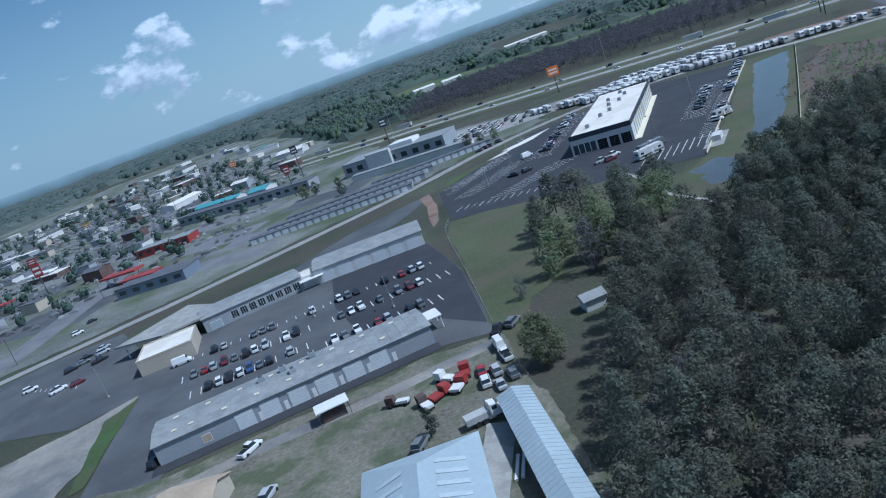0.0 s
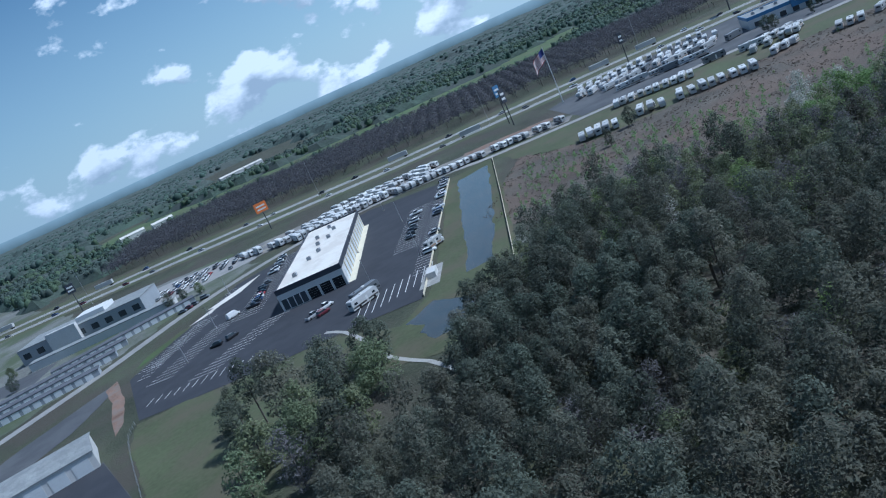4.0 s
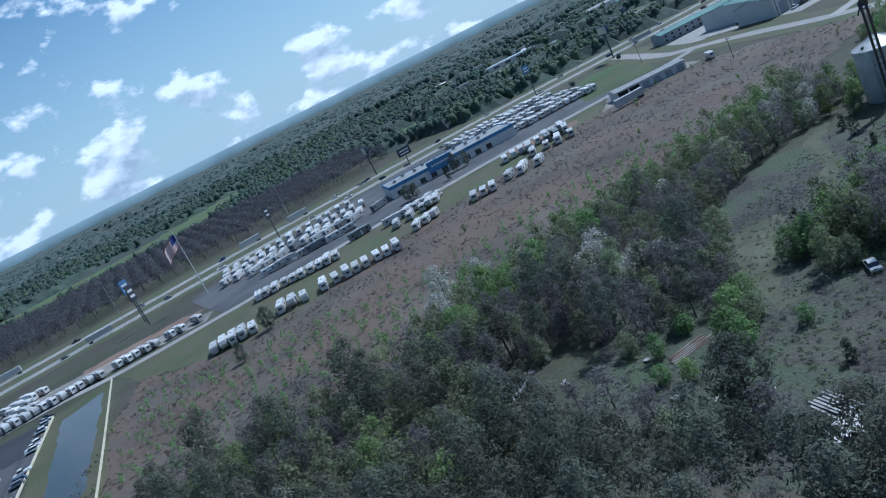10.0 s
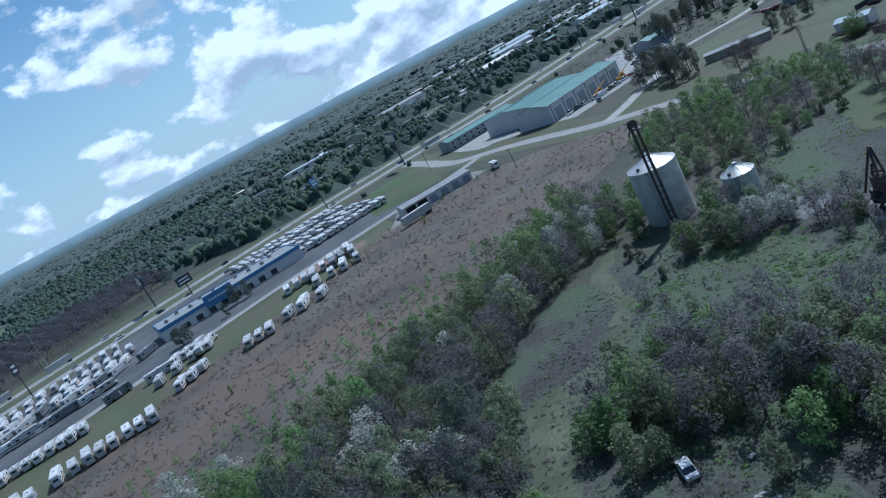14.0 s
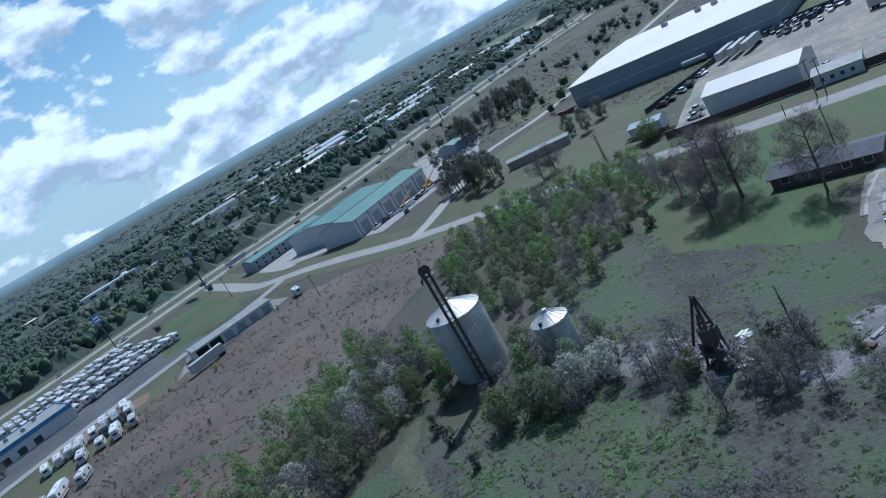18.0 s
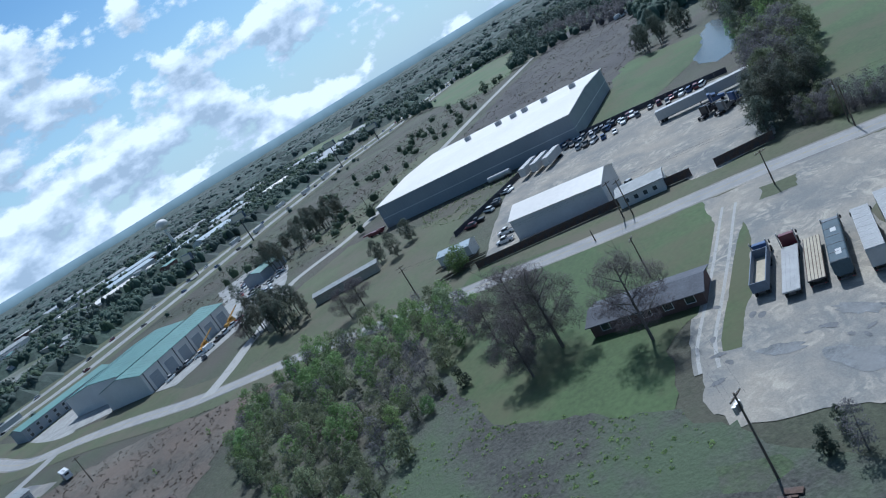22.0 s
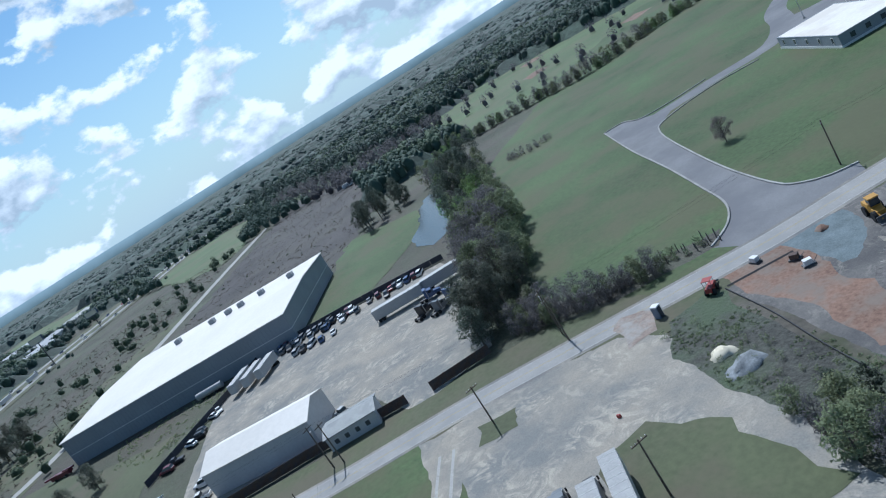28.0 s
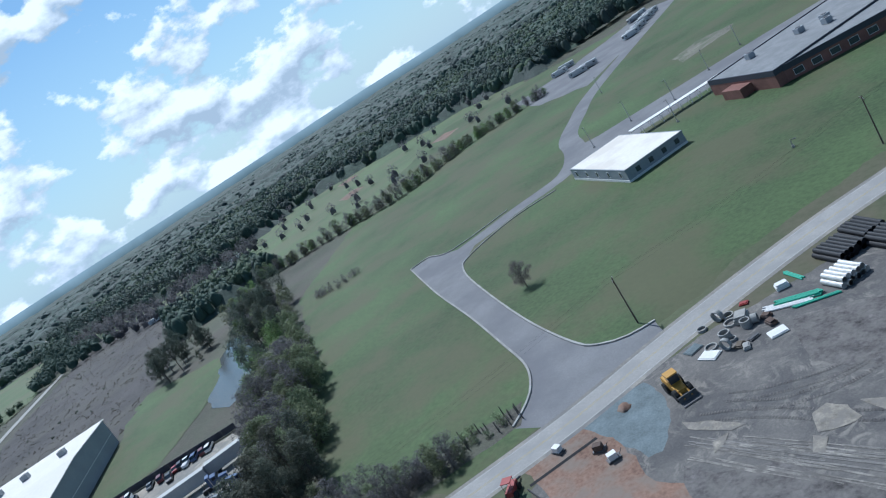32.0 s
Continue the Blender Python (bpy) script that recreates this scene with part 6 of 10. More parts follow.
def caravan_details(t, x0, x1, z0, z1, stripe):
    w = 1.25
    box_part("stripe", stripe, t, x0 + 0.1, x1 - 0.2, -w - 0.02, w + 0.02, z0 + 0.35, z0 + 0.8)
    box_part("window", M_GLASS, t, x0 + 0.9, x0 + 2.2, -w - 0.03, w + 0.03, z0 + 1.25, z0 + 1.95)
    box_part("window", M_GLASS, t, x1 - 2.4, x1 - 1.2, -w - 0.03, w + 0.03, z0 + 1.25, z0 + 1.9)
    box_part("window", M_GLASS, t, x0 - 0.03, x0 + 0.03, -0.7, 0.7, z0 + 1.3, z0 + 1.95)
    box_part("door", M_TRIM, t, (x0 + x1) / 2 + 0.2, (x0 + x1) / 2 + 0.95, -w - 0.04, -w + 0.02, z0 + 0.1, z0 + 2.0)
    bm = bmesh.new()
    quadbox(bm, -0.6, 0.5, -0.4, 0.4, z1, z1 + 0.32)
    part("air_conditioner", bm, M_TRIM, t)
    box_part("roof_vent", M_STEEL, t, x0 + 1.3, x0 + 1.75, -0.22, 0.22, z1, z1 + 0.14)


def simplify(t):
    """For things far off: the running gear is joined into one part and small trim left out."""
    small = [o for o in t.children if o.name.split(".")[0] in ("wheel", "hitch", "landing_leg", "roof_vent", "door", "bed", "side_rib", "rear_door", "tail_light", "bumper", "beam")]
    ends = [o.matrix_basis.translation for o in small if o.name.startswith("wheel")]
    xs, ys = [p.x for p in ends], max(p.y for p in ends)
    for o in small:
        bpy.data.objects.remove(o)
    box_part("underframe", M_RUBBER, t, min(xs) - 0.34, max(xs) + 0.34, -ys - 0.08, ys + 0.08, 0.0, 0.7, "dark wheels and underframe")
    for names, keep in ((("window", "windscreen"), "glazing"), (("body", "roof", "slide_out"), "body")):
        parts = [o for o in t.children if o.name.split(".")[0] in names]
        if len(parts) > 1:
            bm = bmesh.new()
            for o in parts:
                bm.from_mesh(o.data)
            mat = parts[0].data.materials[0]
            for o in parts:
                bpy.data.objects.remove(o)
            part(keep, bm, mat, t)
    return t


def build_caravan(style, label):
    t = thing("motorhome" if style in ("bus", "cab") else "caravan", label, "motorhome" if style in ("bus", "cab") else "caravan")
    stripe = M_STRIPE if style in ("trailer", "bus", "dark") else M_STRIPE2
    if style in ("trailer", "small", "tan"):
        L = {"trailer": 7.6, "small": 5.4, "tan": 8.4}[style]
        h = L / 2
        bm = bmesh.new()
        extrude_xz(bm, rounded_side(-h, h, 0.55, 3.15, 0.4, 0.25), -1.25, 1.25)
        part("body", bm, M_RVWHITE, t)
        caravan_details(t, -h, h, 0.55, 3.15, stripe)
        bm = bmesh.new()
        tube(bm, (h, -0.7, 0.5), (h + 1.3, 0, 0.5), 0.06, n=5)
        tube(bm, (h, 0.7, 0.5), (h + 1.3, 0, 0.5), 0.06, n=5)
        tube(bm, (h + 1.25, 0, 0.0), (h + 1.25, 0, 0.7), 0.05, n=5)
        part("hitch", bm, M_STEEL, t)
        put_wheels(t, (-0.5, 0.4) if style != "small" else (-0.1,), 1.12, WHEEL, 0.34)
    elif style == "fifth":
        h = 5.0
        bm = bmesh.new()
        extrude_xz(bm, [(-h, 0.6), (h - 2.4, 0.6), (h - 2.1, 1.6), (h - 0.2, 1.7), (h + 0.25, 2.4), (h - 0.2, 3.6), (h - 2.4, 3.75), (-h + 0.3, 3.6), (-h, 3.3)], -1.25, 1.25)
        part("body", bm, M_RVWHITE, t)
        caravan_details(t, -h, h - 2.3, 0.6, 3.62, stripe)
        box_part("slide_out", M_RVWHITE, t, -2.6, 0.4, 1.2, 1.8, 0.9, 2.9)
        put_wheels(t, (-1.6, -0.7), 1.12, WHEEL, 0.34)
        bm = bmesh.new()
        tube(bm, (h - 1.4, -0.8, 0), (h - 1.4, -0.8, 1.7), 0.06, n=5)
        tube(bm, (h - 1.4, 0.8, 0), (h - 1.4, 0.8, 1.7), 0.06, n=5)
        part("landing_leg", bm, M_STEEL, t)
    elif style in ("bus", "dark"):
        h = 5.4
        shell = M_RVWHITE if style == "bus" else P_MAT["grey"]
        bm = bmesh.new()
        extrude_xz(bm, [(-h, 0.45), (h - 0.1, 0.45), (h, 1.3), (h - 0.25, 3.1), (h - 0.6, 3.4), (-h + 0.2, 3.4), (-h, 3.2)], -1.27, 1.27)
        part("body", bm, shell, t)
        caravan_details(t, -h, h, 0.5, 3.4, stripe)
        bm = bmesh.new()
        extrude_xz(bm, [(h - 0.02, 1.45), (h + 0.03, 1.45), (h - 0.17, 2.85), (h - 0.22, 2.85)], -1.15, 1.15)
        part("windscreen", bm, M_GLASS, t)
        put_wheels(t, (-h * 0.5, h * 0.62), 1.12, WHEEL_BIG, 0.5)
    else:
        h = 3.9
        bm = bmesh.new()
        extrude_xz(bm, [(-h, 0.6), (h - 2.0, 0.6), (h - 2.0, 2.0), (h - 0.7, 2.1), (h - 0.5, 2.7), (h - 1.0, 3.1), (-h + 0.2, 3.1), (-h, 2.9)], -1.2, 1.2)
        part("body", bm, M_RVWHITE, t)
        bm = bmesh.new()
        extrude_xz(bm, [(h - 2.0, 0.4), (h, 0.4), (h, 1.1), (h - 0.9, 1.3), (h - 1.4, 2.0), (h - 2.0, 2.0)], -0.98, 0.98)
        part("cab", bm, M_RVWHITE, t)
        box_part("windscreen", M_GLASS, t, h - 1.35, h - 1.05, -0.9, 0.9, 1.3, 1.95)
        caravan_details(t, -h, h - 1.6, 0.6, 3.1, stripe)
        put_wheels(t, (-h * 0.5, h * 0.68), 0.98, WHEEL, 0.36)
    return t


def build_semi_trailer(length, mat, label, roofmat=None, kind="box"):
    t = thing("semi_trailer" if kind != "flat" else "flatbed_trailer", label, "trailer")
    h = length / 2
    if kind == "flat":
        box_part("deck", M_RUST, t, -h, h, -1.28, 1.28, 1.25, 1.45)
        for i in range(5):
            box_part("plank", mat, t, -h + 0.05, h - 0.05, -1.2 + i * 0.49, -0.83 + i * 0.49, 1.452, 1.49)
        box_part("beam", M_STEEL, t, -h + 0.3, h - 0.3, -0.5, 0.5, 0.9, 1.25)
    elif kind == "hopper":
        bm = bmesh.new()
        extrude_yz(bm, [(-0.9, 1.0), (0.9, 1.0), (1.28, 1.5), (1.28, 3.25), (1.1, 3.4), (0, 3.42), (-1.1, 3.4), (-1.28, 3.25), (-1.28, 1.5)], -h, h)
        part("body", bm, mat, t)
        for i in range(6):
            bm = bmesh.new()
            extrude_yz(bm, [(-1.31, 3.25), (-1.12, 3.43), (0, 3.46), (1.12, 3.43), (1.31, 3.25), (1.31, 3.1), (-1.31, 3.1)], -h + 0.1 + i * (length - 0.3) / 5, -h + 0.2 + i * (length - 0.3) / 5)
            part("hoop", bm, M_STEEL, t)
    else:
        bm = bmesh.new()
        quadbox(bm, -h, h, -1.28, 1.28, 1.1, 4.0)
        part("box", bm, mat, t)
        box_part("roof", roofmat or mat, t, -h + 0.03, h - 0.03, -1.25, 1.25, 4.0, 4.05)
        if roofmat:
            for i in range(9):
                xx = -h + 0.8 + i * (length - 1.6) / 8
                box_part("roof_bow", M_TRAILER, t, xx, xx + 0.08, -1.24, 1.24, 4.05, 4.07)
        for s in (-1, 1):
            box_part("rear_door", mat, t, -h - 0.05, -h, min(0.02 * s, 1.22 * s), max(0.02 * s, 1.22 * s), 1.2, 3.9)
        bm = bmesh.new()
        for i in range(int(length / 1.2)):
            for s in (-1, 1):
                quadbox(bm, -h + 0.4 + i * 1.2, -h + 0.46 + i * 1.2, s * 1.28 - 0.02, s * 1.28 + 0.02, 1.15, 3.95)
        part("side_rib", bm, mat, t)
        box_part("beam", M_STEEL, t, -h + 0.3, h - 0.3, -0.5, 0.5, 0.8, 1.1)
    box_part("bumper", M_STEEL, t, -h - 0.1, -h, -1.1, 1.1, 0.45, 0.62)
    box_part("tail_light", M_RED, t, -h - 0.13, -h - 0.1, -1.1, -0.8, 0.5, 0.6)
    box_part("tail_light", M_RED, t, -h - 0.13, -h - 0.1, 0.8, 1.1, 0.5, 0.6)
    put_wheels(t, (-h + 1.1, -h + 2.3), 1.05, WHEEL_BIG, 0.5)
    bm = bmesh.new()
    for s in (-1, 1):
        tube(bm, (h - 2.6, 0.8 * s, 0), (h - 2.6, 0.8 * s, 1.1), 0.08, n=6)
    part("landing_leg", bm, M_STEEL, t)
    return t


def build_tractor(mat, label, sleeper=True):
    """A road tractor whose fifth wheel lies at x = 0 and whose bonnet points to +x."""
    t = thing("road_tractor", label, "truck")
    box_part("chassis", M_STEEL, t, -1.2, 5.4, -0.45, 0.45, 0.55, 0.85)
    bm = bmesh.new()
    loft(bm, [ring(3.6, 1.0, 0.7, 1.9, 0.85), ring(4.8, 0.95, 0.7, 1.75, 0.85), ring(5.6, 0.8, 0.75, 1.55, 0.85)])
    part("bonnet", bm, mat, t)
    bm = bmesh.new()
    extrude_xz(bm, [(1.9, 0.8), (3.6, 0.8), (3.6, 1.9), (3.2, 2.75), (1.9, 2.95)], -1.15, 1.15)
    part("cab", bm, mat, t)
    if sleeper:
        bm = bmesh.new()
        extrude_xz(bm, [(0.9, 0.8), (1.9, 0.8), (1.9, 3.3), (0.9, 3.4)], -1.2, 1.2)
        part("sleeper", bm, mat, t)
    bm = bmesh.new()
    extrude_xz(bm, [(3.58, 1.95), (3.63, 1.95), (3.27, 2.66), (3.22, 2.66)], -1.05, 1.05)
    part("windscreen", bm, M_GLASS, t)
    box_part("grille", M_HUB, t, 5.58, 5.66, -0.6, 0.6, 0.8, 1.5)
    for s in (-1, 1):
        box_part("side_window", M_GLASS, t, 2.2, 3.1, s * 1.15 - 0.02, s * 1.15 + 0.02, 1.95, 2.6)
        bm = bmesh.new()
        tube(bm, (1.7, s * 1.3, 0.9), (1.7, s * 1.3, 3.7), 0.09, n=8)
        part("exhaust_pipe", bm, M_HUB, t)
        box_part("mirror", M_BLACK, t, 3.4, 3.5, s * 1.45 - 0.12, s * 1.45 + 0.12, 2.0, 2.6)
        box_part("fuel_tank", M_HUB, t, 1.2, 2.6, min(s * 0.6, s * 1.1), max(s * 0.6, s * 1.1), 0.45, 0.95)
    put_wheels(t, (-0.7, 0.6), 1.0, WHEEL_BIG, 0.5)
    put_wheels(t, (4.6,), 1.05, WHEEL_BIG, 0.5)
    return t


def build_dump_body(t, x0, x1):
    bm = bmesh.new()
    quadbox(bm, x0, x1, -1.25, 1.25, 1.05, 1.2)
    part("floor", bm, M_DECK, t, "pale scoured tipper floor")
    for a, b, c, d in ((x0, x1, -1.28, -1.16), (x0, x1, 1.16, 1.28), (x0, x0 + 0.1, -1.16, 1.16), (x1 - 0.1, x1, -1.16, 1.16)):
        box_part("side", M_WALLB, t, a, b, c, d, 1.05, 2.7)
    put_wheels(t, (x0 + 1.0, x0 + 2.2), 1.0, WHEEL_BIG, 0.5)
    box_part("beam", M_STEEL, t, x0 + 0.2, x1 + 2, -0.45, 0.45, 0.65, 1.0)


PROTO = {}
GZ = 0.14


def place(key, x, y, turn, group="", label="", size=1.0):
    """The first of its kind is built, the rest are copies that share its meshes."""
    m = pose(x, y, GZ, 0, 0, turn)
    if key not in PROTO:
        kind, arg = key.rstrip("~").split(":")
        if kind == "car":
            colour, style = arg.split("_")
            noun = {"sedan": "saloon car", "suv": "estate car", "pickup": "pickup truck", "van": "panel van"}[style]
            t = build_car(colour, style, "%s %s parked on the ground" % (colour, noun))
        elif kind == "rv":
            t = build_caravan(arg, {"trailer": "white travel trailer with dark stripe and roof vents", "small": "small white travel trailer with tan stripe", "tan": "long white caravan with a tan stripe", "fifth": "tall white fifth-wheel caravan with raised nose",
                                    "bus": "long white coach-style motorhome with dark windscreen", "dark": "long dark grey coach-style motorhome", "cab": "small white motorhome with over-cab bed"}[arg])
        elif kind == "box":
            t = build_semi_trailer(float(arg), M_TRAILER, "white box semi-trailer with ribbed sides")
        if key.endswith("~"):
            simplify(t)
        PROTO[key] = t
        t.matrix_basis = m
    else:
        t = copy_thing(PROTO[key], m)
    return tagged(t, label, "", group)


CAR_KEYS = ["car:white_sedan", "car:white_suv", "car:silver_sedan", "car:grey_suv", "car:black_sedan", "car:black_suv", "car:grey_sedan", "car:red_sedan", "car:silver_suv", "car:grey_sedan", "car:maroon_suv", "car:white_pickup", "car:black_pickup", "car:blue_suv", "car:white_suv", "car:silver_sedan", "car:grey_suv", "car:black_suv"]
RV_KEYS = ["rv:trailer", "rv:trailer", "rv:small", "rv:tan", "rv:fifth", "rv:trailer", "rv:cab", "rv:fifth"]


FAR_CARS, FAR_RVS = [k + "~" for k in CAR_KEYS], [k + "~" for k in RV_KEYS]


def park_row(p0, p1, n, turn, keys, seed, skip=0.0, group="", wob=0.25, swing=3.0):
    g = random.Random(seed)
    for i in range(n):
        if g.random() < skip:
            continue
        f = (i + 0.5) / n
        place(g.choice(keys), p0[0] + (p1[0] - p0[0]) * f + g.uniform(-wob, wob), p0[1] + (p1[1] - p0[1]) * f + g.uniform(-wob, wob), turn + g.uniform(-swing, swing) + (180 if g.random() < 0.25 else 0), group)


# cars in the garage car park
U = math.degrees(math.atan2(17.5, 59))
for i, (a, b, n, sk) in enumerate((((-95, 203.5), (-60, 210), 12, 0.3), ((-93, 188), (-62, 195), 11, 0.1), ((-87, 174.5), (-61, 181), 10, 0.15), ((-55, 212.5), (-27, 218), 10, 0.3), ((-52, 196.5), (-27, 202.5), 9, 0.5), ((-51, 178), (-26, 184), 9, 0.5))):
    park_row(a, b, n, U + 90, FAR_CARS, 100 + i, sk, "cars in the garage car park")
for i, (x, y, k) in enumerate(((-163, 228, "car:white_suv"), (-147, 217, "car:white_pickup"), (-141, 218, "car:maroon_suv"), (-152.5, 236, "car:black_suv"), (-150, 240, "car:grey_sedan"), (-145, 245, "car:silver_suv"), (-152, 246.5, "car:black_sedan"), (-147.5, 251, "car:silver_sedan"), (-142, 236, "car:black_pickup"), (-177, 289, "car:white_suv"), (-178, 304, "car:black_sedan"))):
    place(k, x, y, 28 + (i * 37) % 20, "cars on the forecourt")
place("car:white_van", -100, 202.5, 15, label="white panel van beside the tan office block")
for i, (x, y, a) in enumerate(((-118, 231, 80), (-114, 234, 82), (-111, 229, 75), (-108, 236, 95))):
    place("car:red_sedan", x, y, a, "cars under the canopy")
# old vehicles in the rough yard
for x, y, a, k in ((-9.3, 142.6, 100, "car:white_van"), (-8.4, 136.9, 102, "car:white_pickup"), (-10.7, 131.6, 100, "car:silver_suv"), (-12.9, 128.3, 95, "car:white_suv"), (-10.3, 125.4, 100, "car:silver_sedan"), (-7.7, 128.2, 100, "car:grey_suv"), (-9.0, 150.5, 70, "car:black_pickup"), (-5.5, 152.0, 60, "car:grey_suv"), (-60.4, 131.9, 60, "car:white_pickup"), (-25, 113, 70, "car:grey_suv"), (-52, 112.5, 80, "car:silver_suv"), (-13.5, 133.5, 95, "car:red_sedan"), (-96, 128, 75, "car:grey_sedan"), (-83.5, 140, 80, "car:black_suv")):
    place(k, x, y, a, "old vehicles in the yard")

# dealership car park
for i, (a, b, n, sk, tn) in enumerate((((-3, 392), (14, 404), 6, 0.4, 150), ((24, 327), (50, 405), 24, 0.25, 155), ((84, 304), (104, 350), 14, 0.55, 155), ((76, 262), (134, 390), 40, 0.62, 155), ((8, 300), (20, 335), 10, 0.75, 155))):
    park_row(a, b, n, tn, FAR_CARS, 120 + i, sk, "cars at the dealership", swing=5)
place("rv:dark", 55.4, 264.8, 25, "motorhomes at the dealership")
place("rv:bus", 53.0, 258.6, 25, "motorhomes at the dealership")
place("car:white_van", 88, 284, 20, label="white delivery van parked in a stall")
place("rv:cab", 86, 280, 25)
place("car:white_pickup", 44, 277, 20), place("car:silver_pickup", 39, 274, 25), place("car:maroon_suv", 42, 271.5, 22)
place("car:white_van", 17.5, 332.6, 30), place("car:black_suv", 14.2, 302.5, 30)

# caravans: storage line along the road, rows on the grass, sales lot
for i, (a, b, n, tn, keys, sk) in enumerate((
        ((112, 418), (150, 402), 11, 96, RV_KEYS[:4], 0.05), ((150, 402), (201, 382), 14, 96, RV_KEYS[:4], 0.03), ((60, 428), (112, 424), 14, 100, RV_KEYS, 0.1),
        ((50, 440), (140, 418), 20, 110, RV_KEYS + CAR_KEYS[:2], 0.1), ((60, 452), (140, 432), 18, 110, RV_KEYS, 0.12), ((90, 462), (150, 440), 12, 110, RV_KEYS, 0.15), ((30, 462), (60, 436), 8, 100, RV_KEYS, 0.1),
        ((211, 352), (243, 330), 10, 50, RV_KEYS, 0.0), ((211, 304), (239, 286.5), 8, 55, ["rv:fifth", "rv:tan", "rv:trailer"], 0.0), ((197, 313), (206, 305), 3, 55, ["rv:fifth", "rv:trailer"], 0.0), ((171, 320), (187, 311), 5, 58, ["rv:fifth", "rv:tan"], 0.0),
        ((254, 294), (268, 293), 3, 30, RV_KEYS, 0.0), ((262, 316), (288, 311), 7, 40, RV_KEYS, 0.1), ((273, 280), (283, 273), 3, 40, RV_KEYS, 0.0), ((289, 275), (304, 263), 3, 20, RV_KEYS, 0.0), ((274, 329), (294, 315), 5, 25, RV_KEYS, 0.1),
        ((244, 437), (318, 397), 16, 48, RV_KEYS + ["rv:bus"], 0.06), ((236, 424), (310, 380), 14, 40, RV_KEYS[3:] + ["rv:bus", "rv:dark"], 0.12), ((244, 407), (306, 368), 11, 10, ["rv:bus", "rv:dark", "rv:tan", "rv:fifth"], 0.15), ((238, 388), (280, 362), 6, -20, RV_KEYS + ["rv:dark"], 0.2), ((250, 448), (330, 424), 13, 50, RV_KEYS, 0.08),
        ((384, 378), (440, 340), 17, 60, RV_KEYS, 0.05), ((392, 396), (452, 360), 17, 60, RV_KEYS, 0.05), ((372, 342), (425, 312), 15, 60, RV_KEYS, 0.05), ((380, 360), (432, 326), 15, 60, RV_KEYS, 0.08), ((400, 408), (456, 372), 15, 60, RV_KEYS, 0.1),
        ((318, 298), (352, 285), 8, 40, RV_KEYS, 0.05), ((326, 290), (350, 276), 6, 40, ["rv:dark", "rv:bus", "rv:fifth"], 0.05), ((316, 282), (334, 266), 4, 35, RV_KEYS, 0.0))):
    park_row(a, b, n, tn, [k + "~" for k in keys] if i != 7 else keys, 200 + i, sk, "caravans on the storage line" if i < 7 else "caravans on the grass" if i < 16 else "caravans on the sales lot", wob=0.4, swing=4)
place("rv:dark", 264, 341, -20, "caravans on the grass")
place("rv:bus", 272, 325, -30, "caravans on the grass")
place("rv:cab", 400, 233.5, 40, label="lone white motorhome beside the road")
# used car lot
for i in range(6):
    park_row((-40 + i * 3, 462 + i * 6), (30 + i * 1.5, 446 + i * 6), 10, 70, FAR_CARS, 300 + i, 0.15, "cars on the used car lot")

# traffic on the highway
line = smooth_line(HWY, 6.0)
g = random.Random(5)
for lanes, back in (((3.4, 8.8), 0), ((35.4, 40.8), 180)):
    s = 0
    while s < len(line) - 60:
        s += g.randint(3, 9)
        if -450 < line[s].x < 1300:
            d = (line[s + 1] - line[s]).normalized()
            n = Vector((-d.y, d.x, 0))
            q = line[s] + n * g.choice(lanes)
            a = math.degrees(math.atan2(d.y, d.x)) + back
            place(g.choice(FAR_CARS) if g.random() < 0.85 else "box:14~", q.x, q.y, a, "traffic on the highway")

# lorry row in the gravel yard
def ahead(x, y, turn, length):
    """The pose of something whose origin lies this far ahead of its rear end."""
    return pose(x + math.cos(radians(turn)) * length, y + math.sin(radians(turn)) * length, GZ, 0, 0, turn)


t = build_tractor(P_MAT["blue"], "blue tipper lorry with an empty open body", sleeper=False)
build_dump_body(t, -10.6, 0.9)
t.name = "tipper_lorry"
t.matrix_basis = ahead(282.8, 47.1, -28.0, 10.6)
t = build_tractor(P_MAT["maroon"], "dark red tractor unit with a pale flat deck", sleeper=False)
box_part("deck", M_ALU, t, -14.2, 0.6, -1.28, 1.28, 1.2, 1.44)
for i in range(4):
    box_part("deck_plank", M_ALU, t, -14.1, 0.5, -1.2 + i * 0.62, -0.66 + i * 0.62, 1.442, 1.47)
for i in range(6):
    box_part("cross_bar", M_STEEL, t, -13.6 + i * 2.7, -13.5 + i * 2.7, -1.3, 1.3, 1.1, 1.22)
put_wheels(t, (-13.0, -11.7), 1.0, WHEEL_BIG, 0.5)
box_part("beam", M_STEEL, t, -14.0, -1.0, -0.45, 0.45, 0.75, 1.2)
t.matrix_basis = ahead(277.9, 44.6, -27.4, 14.2)
t = build_semi_trailer(14.4, M_DECK, "flatbed trailer with pale wooden planks", kind="flat")
t.matrix_basis = ahead(277.3, 40.9, -26.5, 7.2)
t = build_semi_trailer(14.0, M_TARP, "dark slate-blue covered hopper trailer", kind="hopper")
for i, (u, w) in enumerate(((-4.2, 0.9), (3.4, 0.7))):
    box_part("roof_panel", M_TRAILER, t, u - w, u + w, -0.55, 0.25, 3.42, 3.45, "pale roof panel")
t.matrix_basis = ahead(275.3, 37.7, -25.5, 7.0)
q = build_tractor(P_MAT["grey"], "dark grey tractor unit before a hopper trailer")
q.matrix_basis = ahead(275.3, 37.7, -25.5, 13.2)
t = build_semi_trailer(14.5, M_TRAILER, "white box trailer coupled to a tractor unit", M_ALU)
t.matrix_basis = ahead(272.7, 33.7, -24.2, 7.25)
